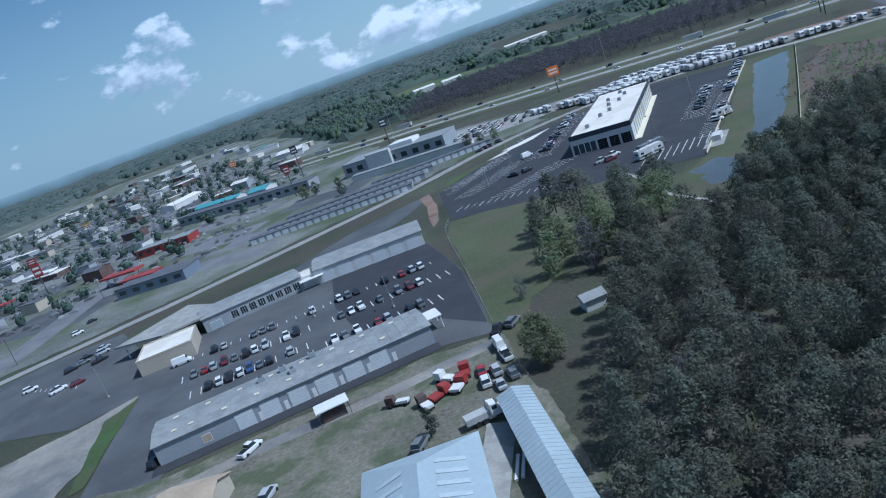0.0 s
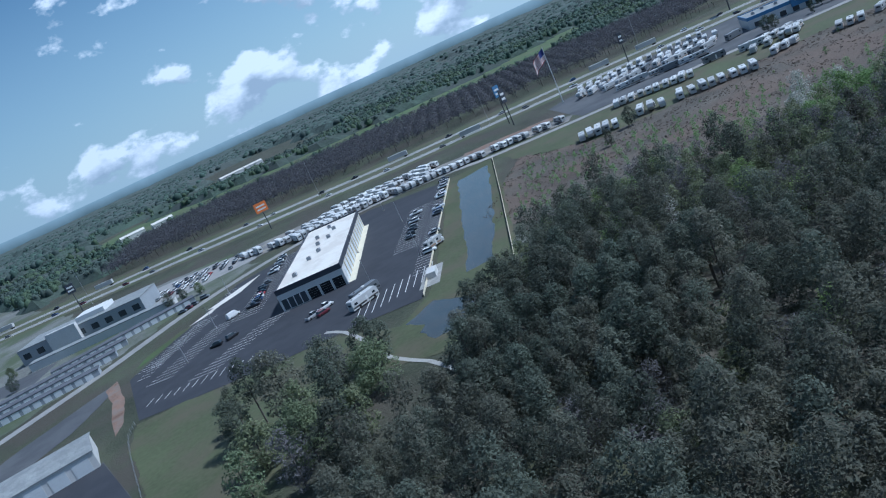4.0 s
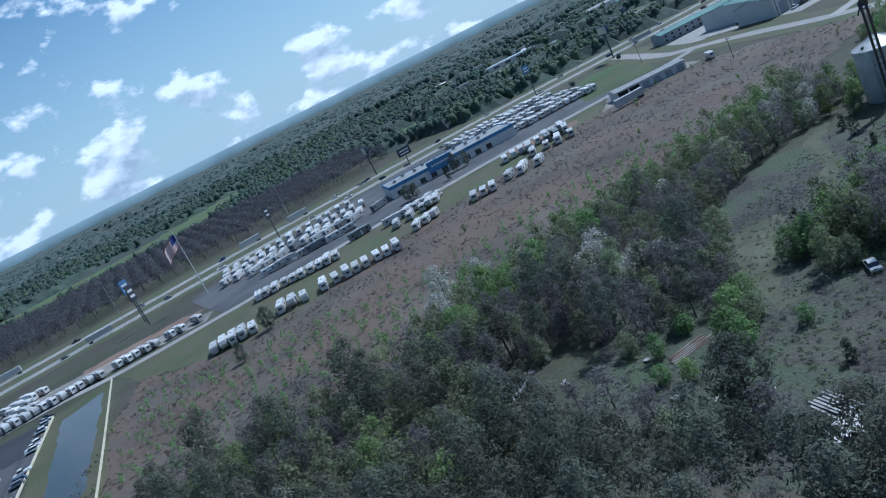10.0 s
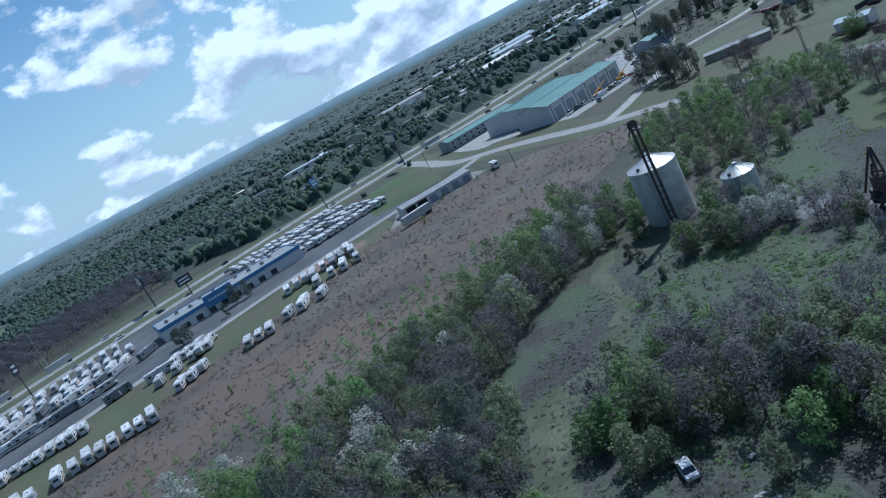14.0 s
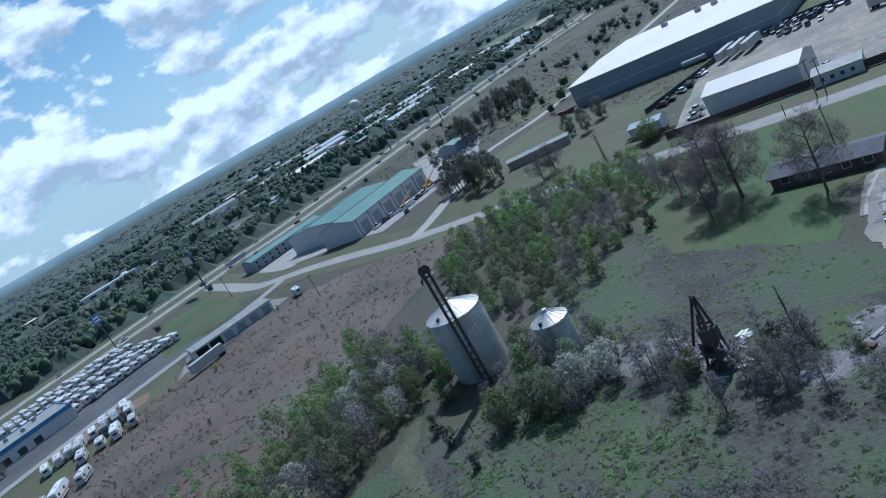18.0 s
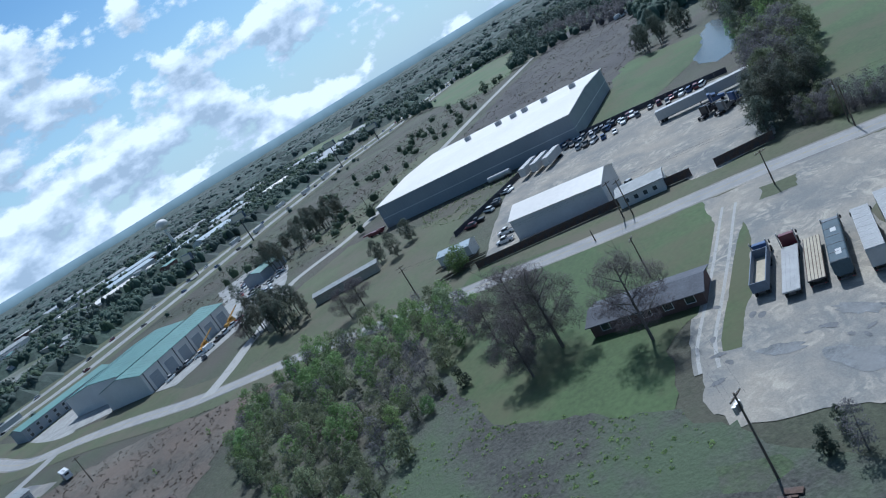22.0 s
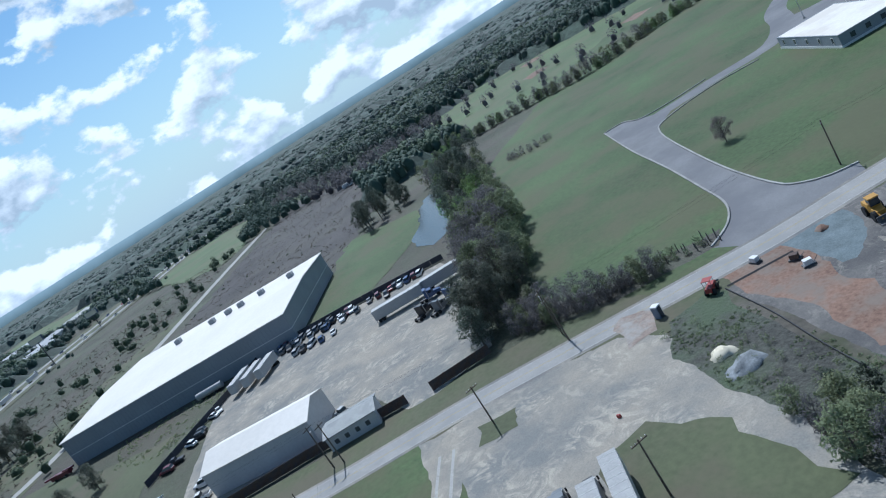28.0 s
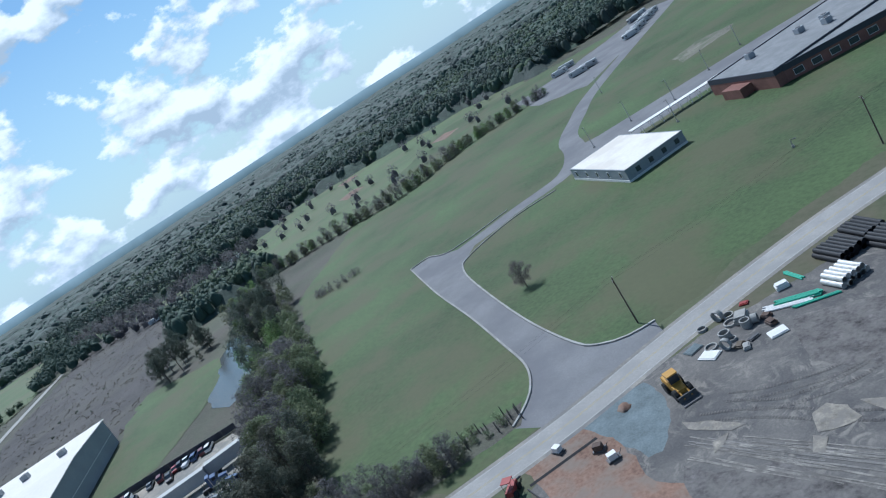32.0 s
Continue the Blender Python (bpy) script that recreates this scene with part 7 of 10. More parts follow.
q = build_tractor(P_MAT["black"], "black tractor unit before a white box trailer", sleeper=False)
q.matrix_basis = ahead(272.7, 33.7, -24.2, 13.0)
t = build_semi_trailer(14.3, M_TRAILER, "white box trailer standing alone on its legs", M_ALU)
t.matrix_basis = ahead(274.4, 28.7, -23.8, 7.15)

# vehicle yard behind the dark fence
park_row((461, 41), (432, -8), 24, -25, FAR_CARS, 401, 0.08, "cars along the yard fence", wob=0.5, swing=10)
park_row((456, 41), (435, 4), 19, -25, FAR_CARS, 402, 0.2, "cars along the yard fence", wob=0.8, swing=12)
park_row((447, 44), (434, 22), 8, -25, FAR_CARS, 403, 0.35, "cars along the yard fence", wob=1.0, swing=20)
park_row((446, 62), (420, 84), 10, 40, FAR_CARS, 404, 0.2, "wrecks along the yard fence", wob=1.2, swing=40)
for x, y in ((444.5, 60), (442.4, 55.7), (440.6, 51.2)):
    place("box:12~", x + 5, y - 4, 145, "box trailers in the yard")
place("box:16", 412.5, 8.5, -113, "long white trailers in the yard")
place("box:16", 408, -7, -108, "long white trailers in the yard")
q = build_tractor(P_MAT["blue"], "blue road tractor before a long white trailer")
q.matrix_basis = pose(404, 4, GZ, 0, 0, -110)
for i, (x, y, a, k) in enumerate(((393, 10, -62, "black"), (388, 7, -70, "grey"), (391.5, 2, -75, "blue"), (386.5, -0.5, -72, "black"))):
    q = build_tractor(P_MAT[k], "%s road tractor parked without a trailer" % k)
    q.matrix_basis = pose(x, y, GZ, 0, 0, a)
    tagged(q, "", "", "tractors by the pines")
place("car:white_pickup", 392, 75, 60), place("car:white_pickup", 384, 76.5, 65), place("car:silver_pickup", 371, 41, 20)
# machines and pickups by the barns
for x, y, a, k in ((453.5, 213, -20, "car:white_pickup"), (458, 210.5, -28, "car:black_pickup"), (462.5, 207.5, -25, "car:silver_suv"), (465, 203, -60, "car:white_pickup"), (467, 199.5, -30, "car:white_van"), (474, 197, -25, "car:black_pickup"), (478, 195, -40, "car:silver_pickup"), (484, 192.5, -30, "car:white_pickup"), (490, 190.5, -35, "car:red_sedan"), (527, 270, 60, "car:white_pickup"), (531, 266, 20, "car:maroon_suv"), (535, 262, 50, "car:red_sedan"), (519, 275, -33, "car:white_suv"), (512, 281, -30, "car:silver_sedan"), (455.5, 198.5, 30, "car:grey_suv")):
    place(k, x, y, a, "vehicles by the barns")
for i in range(3):
    park_row((498 + i * 22, 184 + i * 9), (556 + i * 16, 182 + i * 14), 9, 60, FAR_CARS[7:], 420 + i, 0.25, "machines in the plant yard", wob=2.0, swing=50)
t = place("box:14", 360, 254, 150, label="pale box trailer standing beside the row shed")

# ---- silos, poles, signs, flag ----
def ribbed_silo(name, label, x, y, r, h, rise, mat, n=40):
    t = thing(name, label, "silo", at(x, y))
    rings = max(6, int(h / 0.85))
    bm = bmesh.new()
    prof = []
    for i in range(rings):
        z0, z1 = h * i / rings, h * (i + 1) / rings
        prof += [(r, z0 + 0.02), (r + 0.035, (z0 + z1) / 2), (r, z1 - 0.02)]
    lathe(bm, prof, n)
    part("wall", bm, mat, t, smooth=False)
    bm = bmesh.new()
    lathe(bm, [(r + 0.12, h - 0.05), (r + 0.12, h + 0.03), (r * 0.5, h + rise * 0.55), (0.45, h + rise), (0.45, h + rise + 0.35), (0.05, h + rise + 0.4)], n)
    roof = part("roof", bm, M_GALV, t)
    bm = bmesh.new()
    for i in range(n // 2):
        a = 4 * math.pi * i / n
        tube(bm, (math.cos(a) * (r + 0.1), math.sin(a) * (r + 0.1), h + 0.05), (math.cos(a) * 0.45, math.sin(a) * 0.45, h + rise + 0.04), 0.05, n=4)
    part("roof_rib", bm, M_GALV, roof)
    for a in (0.6, 2.7):
        bm = bmesh.new()
        px_, py_ = math.cos(a) * r * 0.8, math.sin(a) * r * 0.8
        quadbox(bm, px_ - 0.3, px_ + 0.3, py_ - 0.3, py_ + 0.3, h + rise * 0.1, h + rise * 0.2 + 0.55)
        part("roof_hatch", bm, M_STEEL, roof)
    bm = bmesh.new()
    for s in (-0.22, 0.22):
        quadbox(bm, -r - 0.2, -r - 0.15, s - 0.025, s + 0.025, 0, h)
    for i in range(int(h / 0.35)):
        quadbox(bm, -r - 0.19, -r - 0.16, -0.22, 0.22, 0.2 + i * 0.35, 0.24 + i * 0.35)
    part("ladder", bm, M_STEEL, t)
    return t


ribbed_silo("grain_silo", "tall galvanised grain silo with a conical roof", 272.5, 132.8, 5.45, 13.1, 2.4, M_GALV)
ribbed_silo("grain_bin", "small squat galvanised grain bin with a conical roof", 262, 114.4, 3.3, 8.6, 1.6, M_GALV, 32)

# bucket elevator leg beside the silo
t = thing("bucket_elevator", "rusty twin-trunk bucket elevator rising above the silo", "elevator", at(264.6, 130.6, 20))
for s in (-0.55, 0.55):
    box_part("trunk", M_RUST, t, -0.3, 0.3, s - 0.28, s + 0.28, 0, 24.2)
bm = bmesh.new()
for i in range(16):
    quadbox(bm, -0.34, 0.34, -0.83, 0.83, 1 + i * 1.5, 1.08 + i * 1.5)
part("collar", bm, M_STEEL, t)
bm = bmesh.new()
for s in (-0.75, 0.75):
    quadbox(bm, -0.95, -0.9, s - 0.03, s + 0.03, 0, 24)
for i in range(16):
    a, b = 0.3 + i * 1.5, 1.8 + i * 1.5
    tube(bm, (-0.92, -0.75, a), (-0.92, 0.75, b), 0.03, n=4)
    quadbox(bm, -0.95, -0.9, -0.75, 0.75, a, a + 0.05)
part("ladder_frame", bm, M_STEEL, t)
bm = bmesh.new()
extrude_yz(bm, [(-1.0, 24.0), (1.0, 24.0), (1.1, 24.9), (0.6, 25.6), (-0.6, 25.6), (-1.1, 24.9)], -0.5, 0.5)
part("head", bm, M_RUST, t)
box_part("platform", M_STEEL, t, -1.2, 1.2, -1.4, 1.4, 23.4, 23.5)
bm = bmesh.new()
tube(bm, (0.3, 0.6, 24.3), (1.1, 1.5, 22.2), 0.17, n=8)
part("spout", bm, M_RUST, t)
# ruined elevator
t = thing("ruined_hopper", "rusty ruined steel hopper frame among rubble", "ruin", at(243.5, 90.5, 35))
bm = bmesh.new()
for a, b in (((-1.6, -1.2, 0), (-0.3, 0, 11.5)), ((1.6, -1.2, 0), (0.3, 0, 11.5)), ((-1.6, 1.2, 0), (-0.2, 0.2, 11.3)), ((1.8, 1.4, 0), (0.3, 0.3, 8.5)), ((-1.2, -0.9, 4), (1.2, -0.9, 4)), ((-1.2, 0.9, 4), (1.2, 0.9, 4)), ((-0.9, -0.6, 7), (0.9, 0.6, 7)), ((0.3, 0, 11), (3.6, 1.0, 3.0))):
    tube(bm, a, b, 0.22, n=6)
part("frame", bm, M_RUST, t)
bm = bmesh.new()
lathe(bm, [(0.4, 3.2), (1.5, 4.6), (1.5, 6.4), (1.3, 6.5)], 10)
part("hopper", bm, M_RUST, t)
box_part("drive_box", M_STEEL, t, 0.9, 2.6, -0.9, 0.9, 1.2, 3.6, "dark drive housing")
bm = bmesh.new()
for k in range(14):
    a = k * 0.93
    tube(bm, (2.4 * math.cos(a), 1.8 * math.sin(a), 0.1), (1.1 * math.cos(a + 1.9), 0.9 * math.sin(a + 1.9), 2.2 + 0.35 * (k % 7)), 0.09, n=5)
part("bent_bar", bm, M_RUST, t)
box_part("platform", M_STEEL, t, -2.2, 2.2, -1.6, 1.6, 2.2, 2.35)
for i, (x, y, r, mat) in enumerate(((241.5, 87.5, 1.6, M_TRIM), (246.5, 88.0, 1.3, M_CONC), (240.0, 92.0, 1.2, M_CONC), (249.0, 86.5, 1.0, M_TRIM))):
    bm = bmesh.new()
    g = random.Random(i)
    for k in range(26):
        a, q = g.uniform(0, 6.28), g.uniform(0, r)
        cx, cy, s = math.cos(a) * q, math.sin(a) * q, g.uniform(0.15, 0.45)
        quadbox(bm, cx - s, cx + s, cy - s * 0.7, cy + s * 0.7, 0, s * g.uniform(0.4, 1.1))
    solo("rubble_heap", bm, mat, "heap of broken pale concrete rubble", "rubble", at(x, y, i * 40), "rubble by the ruin")
M_OLDSLAB = worn_ground("old_slab_concrete", (0.22, 0.22, 0.215), (0.36, 0.355, 0.34), (0.12, 0.125, 0.12), 0.25, 0.5)
for i, pts in enumerate(([(245, 73), (244.5, 69.7), (240, 62.6), (234, 58), (228, 62), (231.2, 66.8), (235, 73.5), (238.3, 74.8)], [(234.9, 82.6), (237.4, 77.2), (239, 74.6), (233.2, 74.5), (230.6, 76.9), (231.6, 81.8)], [(253.8, 107.5), (256, 103), (253.5, 101.6), (249, 104)], [(262, 109), (261, 104), (253.1, 92.5), (247, 88), (242, 91), (248.7, 101.4)])):
    patch("old_slab", pts, 0, M_OLDSLAB, "cracked grey concrete slab among weeds", "slab", wob=1.4)
g = random.Random(17)
for i in range(16):
    x, y = g.uniform(231, 244), g.uniform(61, 74)
    bm = bmesh.new()
    w, d, h = g.uniform(0.3, 1.6), g.uniform(0.2, 0.5), g.uniform(0.1, 0.4)
    quadbox(bm, -w, w, -d, d, 0.1, 0.1 + h)
    quadbox(bm, -w * 0.5, w * 0.4, d * 0.6, d * 1.8, 0.08, 0.08 + h * 0.6)
    solo("broken_block", bm, (M_CONC, M_RUST, M_OLDSLAB)[i % 3], "broken block lying on the old slab", "rubble", at(x, y, g.uniform(0, 180)), "rubble on the slab")
# Pale cubes; dark steel on the sides paints the shade there.
for i, (x, y) in enumerate(((236.3, 69.0), (233.4, 67.6), (234.4, 70.6), (232.2, 68.4))):
    bm = bmesh.new()
    quadbox(bm, -0.8, 0.8, -0.7, 0.7, 0.08, 1.3)
    t = thing("rusty_tank", "abandoned pale box with shade painted on its sides", "box", at(x, y, 20 + i * 30), "boxes on the slab")
    part("body", bm, M_STEEL, t)
    box_part("lid", M_TRIM, t, -0.85, 0.85, -0.75, 0.75, 1.304, 1.37, "pale top of the box, left without painted shade")


def power_pole(x, y, h=10.0, turn=0.0, arms=1, cans=0, group="utility poles"):
    t = thing("utility_pole", "weathered wooden utility pole with a cross-arm", "pole", at(x, y, turn), group)
    bm = bmesh.new()
    tube(bm, (0, 0, -0.1), (0, 0, h), 0.17, 0.11, 8)
    part("pole", bm, M_WOOD, t)
    for i in range(arms):
        a = box_part("cross_arm", M_WOOD, t, -0.07, 0.07, -1.2, 1.2, h - 0.5 - i * 0.9, h - 0.36 - i * 0.9)
        bm = bmesh.new()
        for y_ in (-1.1, -0.5, 0.5, 1.1):
            tube(bm, (0, y_, h - 0.36 - i * 0.9), (0, y_, h - 0.16 - i * 0.9), 0.05, n=6)
        part("insulator", bm, M_HUB, a)
    for i in range(cans):
        bm = bmesh.new()
        tube(bm, (0.4, -0.5 + i * 0.5, h - 2.4), (0.4, -0.5 + i * 0.5, h - 1.4), 0.24, n=10)
        part("transformer", bm, M_HUB, t)
    return t


def wires(p, q, zs, sag=0.8, side=(-1.1, 0.5, 1.1)):
    bm = bmesh.new()
    a, b = Vector((*p, zs[0])), Vector((*q, zs[1]))
    d = (b - a).normalized()
    n = Vector((-d.y, d.x, 0))
    for o in side:
        prev = None
        for i in range(13):
            f = i / 12
            c = a.lerp(b, f) + n * o - Vector((0, 0, 4 * sag * f * (1 - f)))
            if prev is not None:
                tube(bm, prev, c, 0.009, n=3)
            prev = c
    solo("power_line", bm, M_BLACK, "thin black power lines between wooden poles", "wires", kind="structure")


ROADPOLES = [(377.6, 105), (350.1, 49.7), (331.5, 2.5), (312, -54), (289, -105.4), (262, -160)]
for i, (x, y) in enumerate(ROADPOLES):
    power_pole(x, y, 10.0 if i != 3 else 9.6, 30 + i * 3, 1, 1 if i in (1, 2) else 0)
for a, b in zip(ROADPOLES, ROADPOLES[1:]):
    wires(a, b, (9.7, 9.7), 0.9)
for x, y, h, tn in ((384, 106, 9.5, 20), (349.0, 47.6, 9.5, 30), (327.5, 3.6, 9.5, 20), (311, 56.4, 9.0, 60), (321, 25.2, 8.0, 10), (345.8, 58.5, 3.0, 20), (382, 215.7, 9.0, 40), (458, 299, 11.0, 30), (572, 130, 9.0, 20), (278.5, 22, 8.5, 0)):
    power_pole(x, y, h, tn, 1 if h > 4 else 0)
power_pole(246.5, 64, 11.5, 40, 1, 3)
wires((246.5, 64), (311, 56.4), (11.0, 8.8), 1.2)
wires((311, 56.4), (349, 47.6), (8.8, 9.3), 0.6)
wires((458, 299), (382, 215.7), (10.8, 8.8), 1.0)


def lamp_post(x, y, h, turn=0.0, group="lamp posts"):
    t = thing("lamp_post", "slim grey steel lamp post", "lamp post", at(x, y, turn), group)
    bm = bmesh.new()
    tube(bm, (0, 0, 0), (0, 0, h), 0.12, 0.07, 8)
    part("pole", bm, M_HUB, t)
    box_part("base", M_CONC, t, -0.3, 0.3, -0.3, 0.3, 0, 0.6)
    bm = bmesh.new()
    quadbox(bm, -0.05, 0.9, -0.04, 0.04, h - 0.1, h - 0.04)
    quadbox(bm, 0.5, 1.2, -0.18, 0.18, h - 0.18, h - 0.06)
    part("lamp_head", bm, M_STEEL, t)


for i, (x, y, h) in enumerate(((404.4, -158.2, 8), (398.6, -173.9, 8), (383.8, -180.4, 8), (367.4, -156.2, 8), (380, -220.6, 8), (382.7, -202.1, 8), (458.8, -233.4, 8), (310.6, -114.2, 2.0))):
    lamp_post(x, y, h, 30 * i, "lamp posts at the school")
for i, (x, y) in enumerate(((70, 330), (95, 345), (60, 275), (80, 280), (10, 330), (20, 380), (100, 390), (-2, 300))):
    lamp_post(x, y, 9, 40 * i, "lamp posts at the dealership")
for i, (x, y) in enumerate(((103, 560), (213, 500), (330, 490), (-60, 590), (540, 395))):
    lamp_post(x, y, 26, 60, "tall highway lamp posts")
for i, (x, y) in enumerate(((-120, 195), (-60, 205), (-35, 190))):
    lamp_post(x, y, 9, 50, "lamp posts in the garage car park")


def pole_sign(x, y, h, w, hh, turn, mat, label, bars=M_TRIM):
    t = thing("pole_sign", label, "sign", at(x, y, turn), "roadside signs")
    bm = bmesh.new()
    tube(bm, (0, 0, 0), (0, 0, h), 0.35, 0.28, 8)
    part("pole", bm, M_STEEL, t)
    p = box_part("panel", mat, t, -w / 2, w / 2, -0.25, 0.25, h - hh, h)
    for i in range(2):
        z = h - hh * (0.35 + 0.35 * i)
        box_part("sign_bar", bars, p, -w * 0.36, w * 0.36, -0.3, 0.3, z - hh * 0.08, z + hh * 0.08)


for x, y, h, w, hh, tn, mat, lab in (
        (60.6, 520, 18, 8, 6, 10, M_ORANGE, "orange and white roadside pole sign"), (205, 448, 22, 4, 8, 20, M_DARKWALL, "dark tall roadside pole sign"), (209, 462, 24, 4.5, 7, 15, M_BLUE, "blue and white tall pole sign"),
        (387, 430, 12, 9, 5, -20, M_DARKWALL, "large dark framed lot sign"), (460, 376, 23, 5, 5, -10, M_BLUE, "tall blue pole sign beside the highway"), (300, 462, 20, 3, 7, 0, M_DARKWALL, "dark slim pole sign"),
        (-118, 470, 20, 4, 5, 0, M_RED, "red pole sign by the motel"), (-300, 480, 18, 6, 4, 0, M_RED, "red fuel station sign"), (-262, 420, 20, 5, 8, 10, M_RED, "red and white tall sign"), (-330, 620, 18, 6, 4, 0, M_YELPAINT, "yellow pole sign over the town"), (-220, 700, 20, 6, 5, 0, M_ORANGE, "orange sign over the town"),
        (-130, 560, 24, 5, 6, 0, M_DARKWALL, "dark sign tower beside the highway"), (-60, 545, 22, 5, 6, 0, M_DARKWALL, "dark tall sign tower")):
    pole_sign(x, y, h, w, hh, tn, mat, lab)


def billboard(x, y, h, turn):
    t = thing("billboard", "large roadside billboard on a single steel post", "billboard", at(x, y, turn), "billboards")
    bm = bmesh.new()
    tube(bm, (0, 0, 0), (0, 0, h), 0.5, n=8)
    part("post", bm, M_STEEL, t)
    for s in (-1, 1):
        p = box_part("panel", M_WALLB, t, -7, 7, s * 0.9 - 0.12, s * 0.9 + 0.12, h - 1, h + 4.2)
        box_part("poster", M_CREAM, p, -6.6, 6.6, s * 1.03 - 0.02, s * 1.03 + 0.02, h - 0.6, h + 3.8)
    box_part("catwalk", M_STEEL, t, -7.2, 7.2, -1.4, 1.4, h - 1.4, h - 1.25)


for x, y, h, tn in ((929, 178, 24, 60), (752, 242, 20, 60), (516, 350, 18, 55), (392, 470, 16, 60), (1010, 140, 14, 60), (745, 290, 14, 50)):
    billboard(x, y, h, tn)

# flag
t = thing("flag_pole", "tall white flag pole with a large striped flag", "flag", at(233.5, 436.3, 0))
bm = bmesh.new()
tube(bm, (0, 0, 0), (0, 0, 34), 0.3, 0.14, 10)
part("pole", bm, M_TRIM, t)
M_FBLUE = surf("flag_blue", (0.03, 0.04, 0.16), rough=0.8, var=0.1)


def flag_strip(x0, x1, z0, z1, mat, name, parent):
    bm = bmesh.new()
    n = 14
    rows = []
    for i in range(n + 1):
        x = x0 + (x1 - x0) * i / n
        y = 0.7 * math.sin(x * 0.95) * (x / 11.0) ** 0.5
        droop = 0.30 * x + 0.02 * x * x
        rows.append([bm.verts.new((-x * 0.82, y - 0.04 * k, z - droop)) for k, z in ((0, z0), (0, z1), (1, z1), (1, z0))])
    for a, b in zip(rows, rows[1:]):
        for k in range(4):
            j = (k + 1) % 4
            bm.faces.new((a[k], b[k], b[j], a[j]))
    bm.faces.new(rows[0]), bm.faces.new(rows[-1][::-1])
    return part(name, bm, mat, parent)


for i in range(13):
    flag_strip(0.2 if i > 6 else 4.6, 11.0, 33.4 - (i + 1) * 0.52, 33.4 - i * 0.52, M_RED if i % 2 == 0 else M_TRIM, "stripe", t)
flag_strip(0.2, 4.6, 33.4 - 7 * 0.52, 33.4, M_FBLUE, "canton", t)

# fences
def board_fence(name, pts, h, mat, label, gap=2.4, group=""):
    t = thing(name, label, "fence", group=group)
    for a, b in zip(pts, pts[1:]):
        n = max(1, int(dist(a, b) / gap))
        u = ((b[0] - a[0]) / dist(a, b), (b[1] - a[1]) / dist(a, b))
        ang = math.degrees(math.atan2(u[1], u[0]))
        L = dist(a, b) / n
        for i in range(n):
            x, y = a[0] + u[0] * L * i, a[1] + u[1] * L * i
            key = (name, round(L, 2))
            if key not in FENCE:
                bm = bmesh.new()
                quadbox(bm, 0.06, L - 0.02, -0.03, 0.03, 0.08, h)
                me1 = mesh_from(bm, "panel", mat)
                bm = bmesh.new()
                quadbox(bm, -0.06, 0.06, -0.06, 0.06, 0, h + 0.1)
                FENCE[key] = (me1, mesh_from(bm, "post", mat))
            part("panel", FENCE[key][0], None, t, m=pose(x, y, 0.05, 0, 0, ang))
            if gap < 3.5:
                part("post", FENCE[key][1], None, t, m=pose(x, y, 0.05, 0, 0, ang))
    return t


FENCE = {}
board_fence("yard_fence", [(374.5, 86.5), (362, 52), (352.5, 30.5)], 2.2, M_RUST, "dark brown solid yard fence along the road", 3.0)
board_fence("yard_fence_short", [(349.3, 25.5), (346, 12)], 2.2, M_RUST, "short dark fence beside the yard gate", 3.0)
board_fence("back_fence", [(420, 90), (455, 58), (469, 46), (451, 14), (431, -15)], 2.0, M_DARKWALL, "dark screened fence round the vehicle yard", 4.0)
board_fence("pond_fence", [(158, 382), (123, 301), (87, 219)], 1.1, M_CREAM, "pale low fence beside the pond", 6.0)
board_fence("lot_wall", [(134.5, 384), (65, 236)], 1.0, M_CREAM, "pale low retaining wall along the car park", 8.0)
FENCE = thing("meadow_fence", "thin wire fence on slim posts along the meadow", "fence")
line = smooth_line([(-19, 263), (-20, 247), (-14, 194), (-9, 150), (-5, 125)], 4.0)
for p in line:
    bm = bmesh.new()
    tube(bm, (p.x, p.y, 0), (p.x, p.y, 1.3), 0.05, n=5)
    part("post", bm, M_HUB, FENCE)
for z in (0.35, 0.8, 1.25):
    bm = bmesh.new()
    for p, q in zip(line, line[1:]):
        tube(bm, (p.x, p.y, z), (q.x, q.y, z), 0.012, n=3)
    part("wire", bm, M_HUB, FENCE)

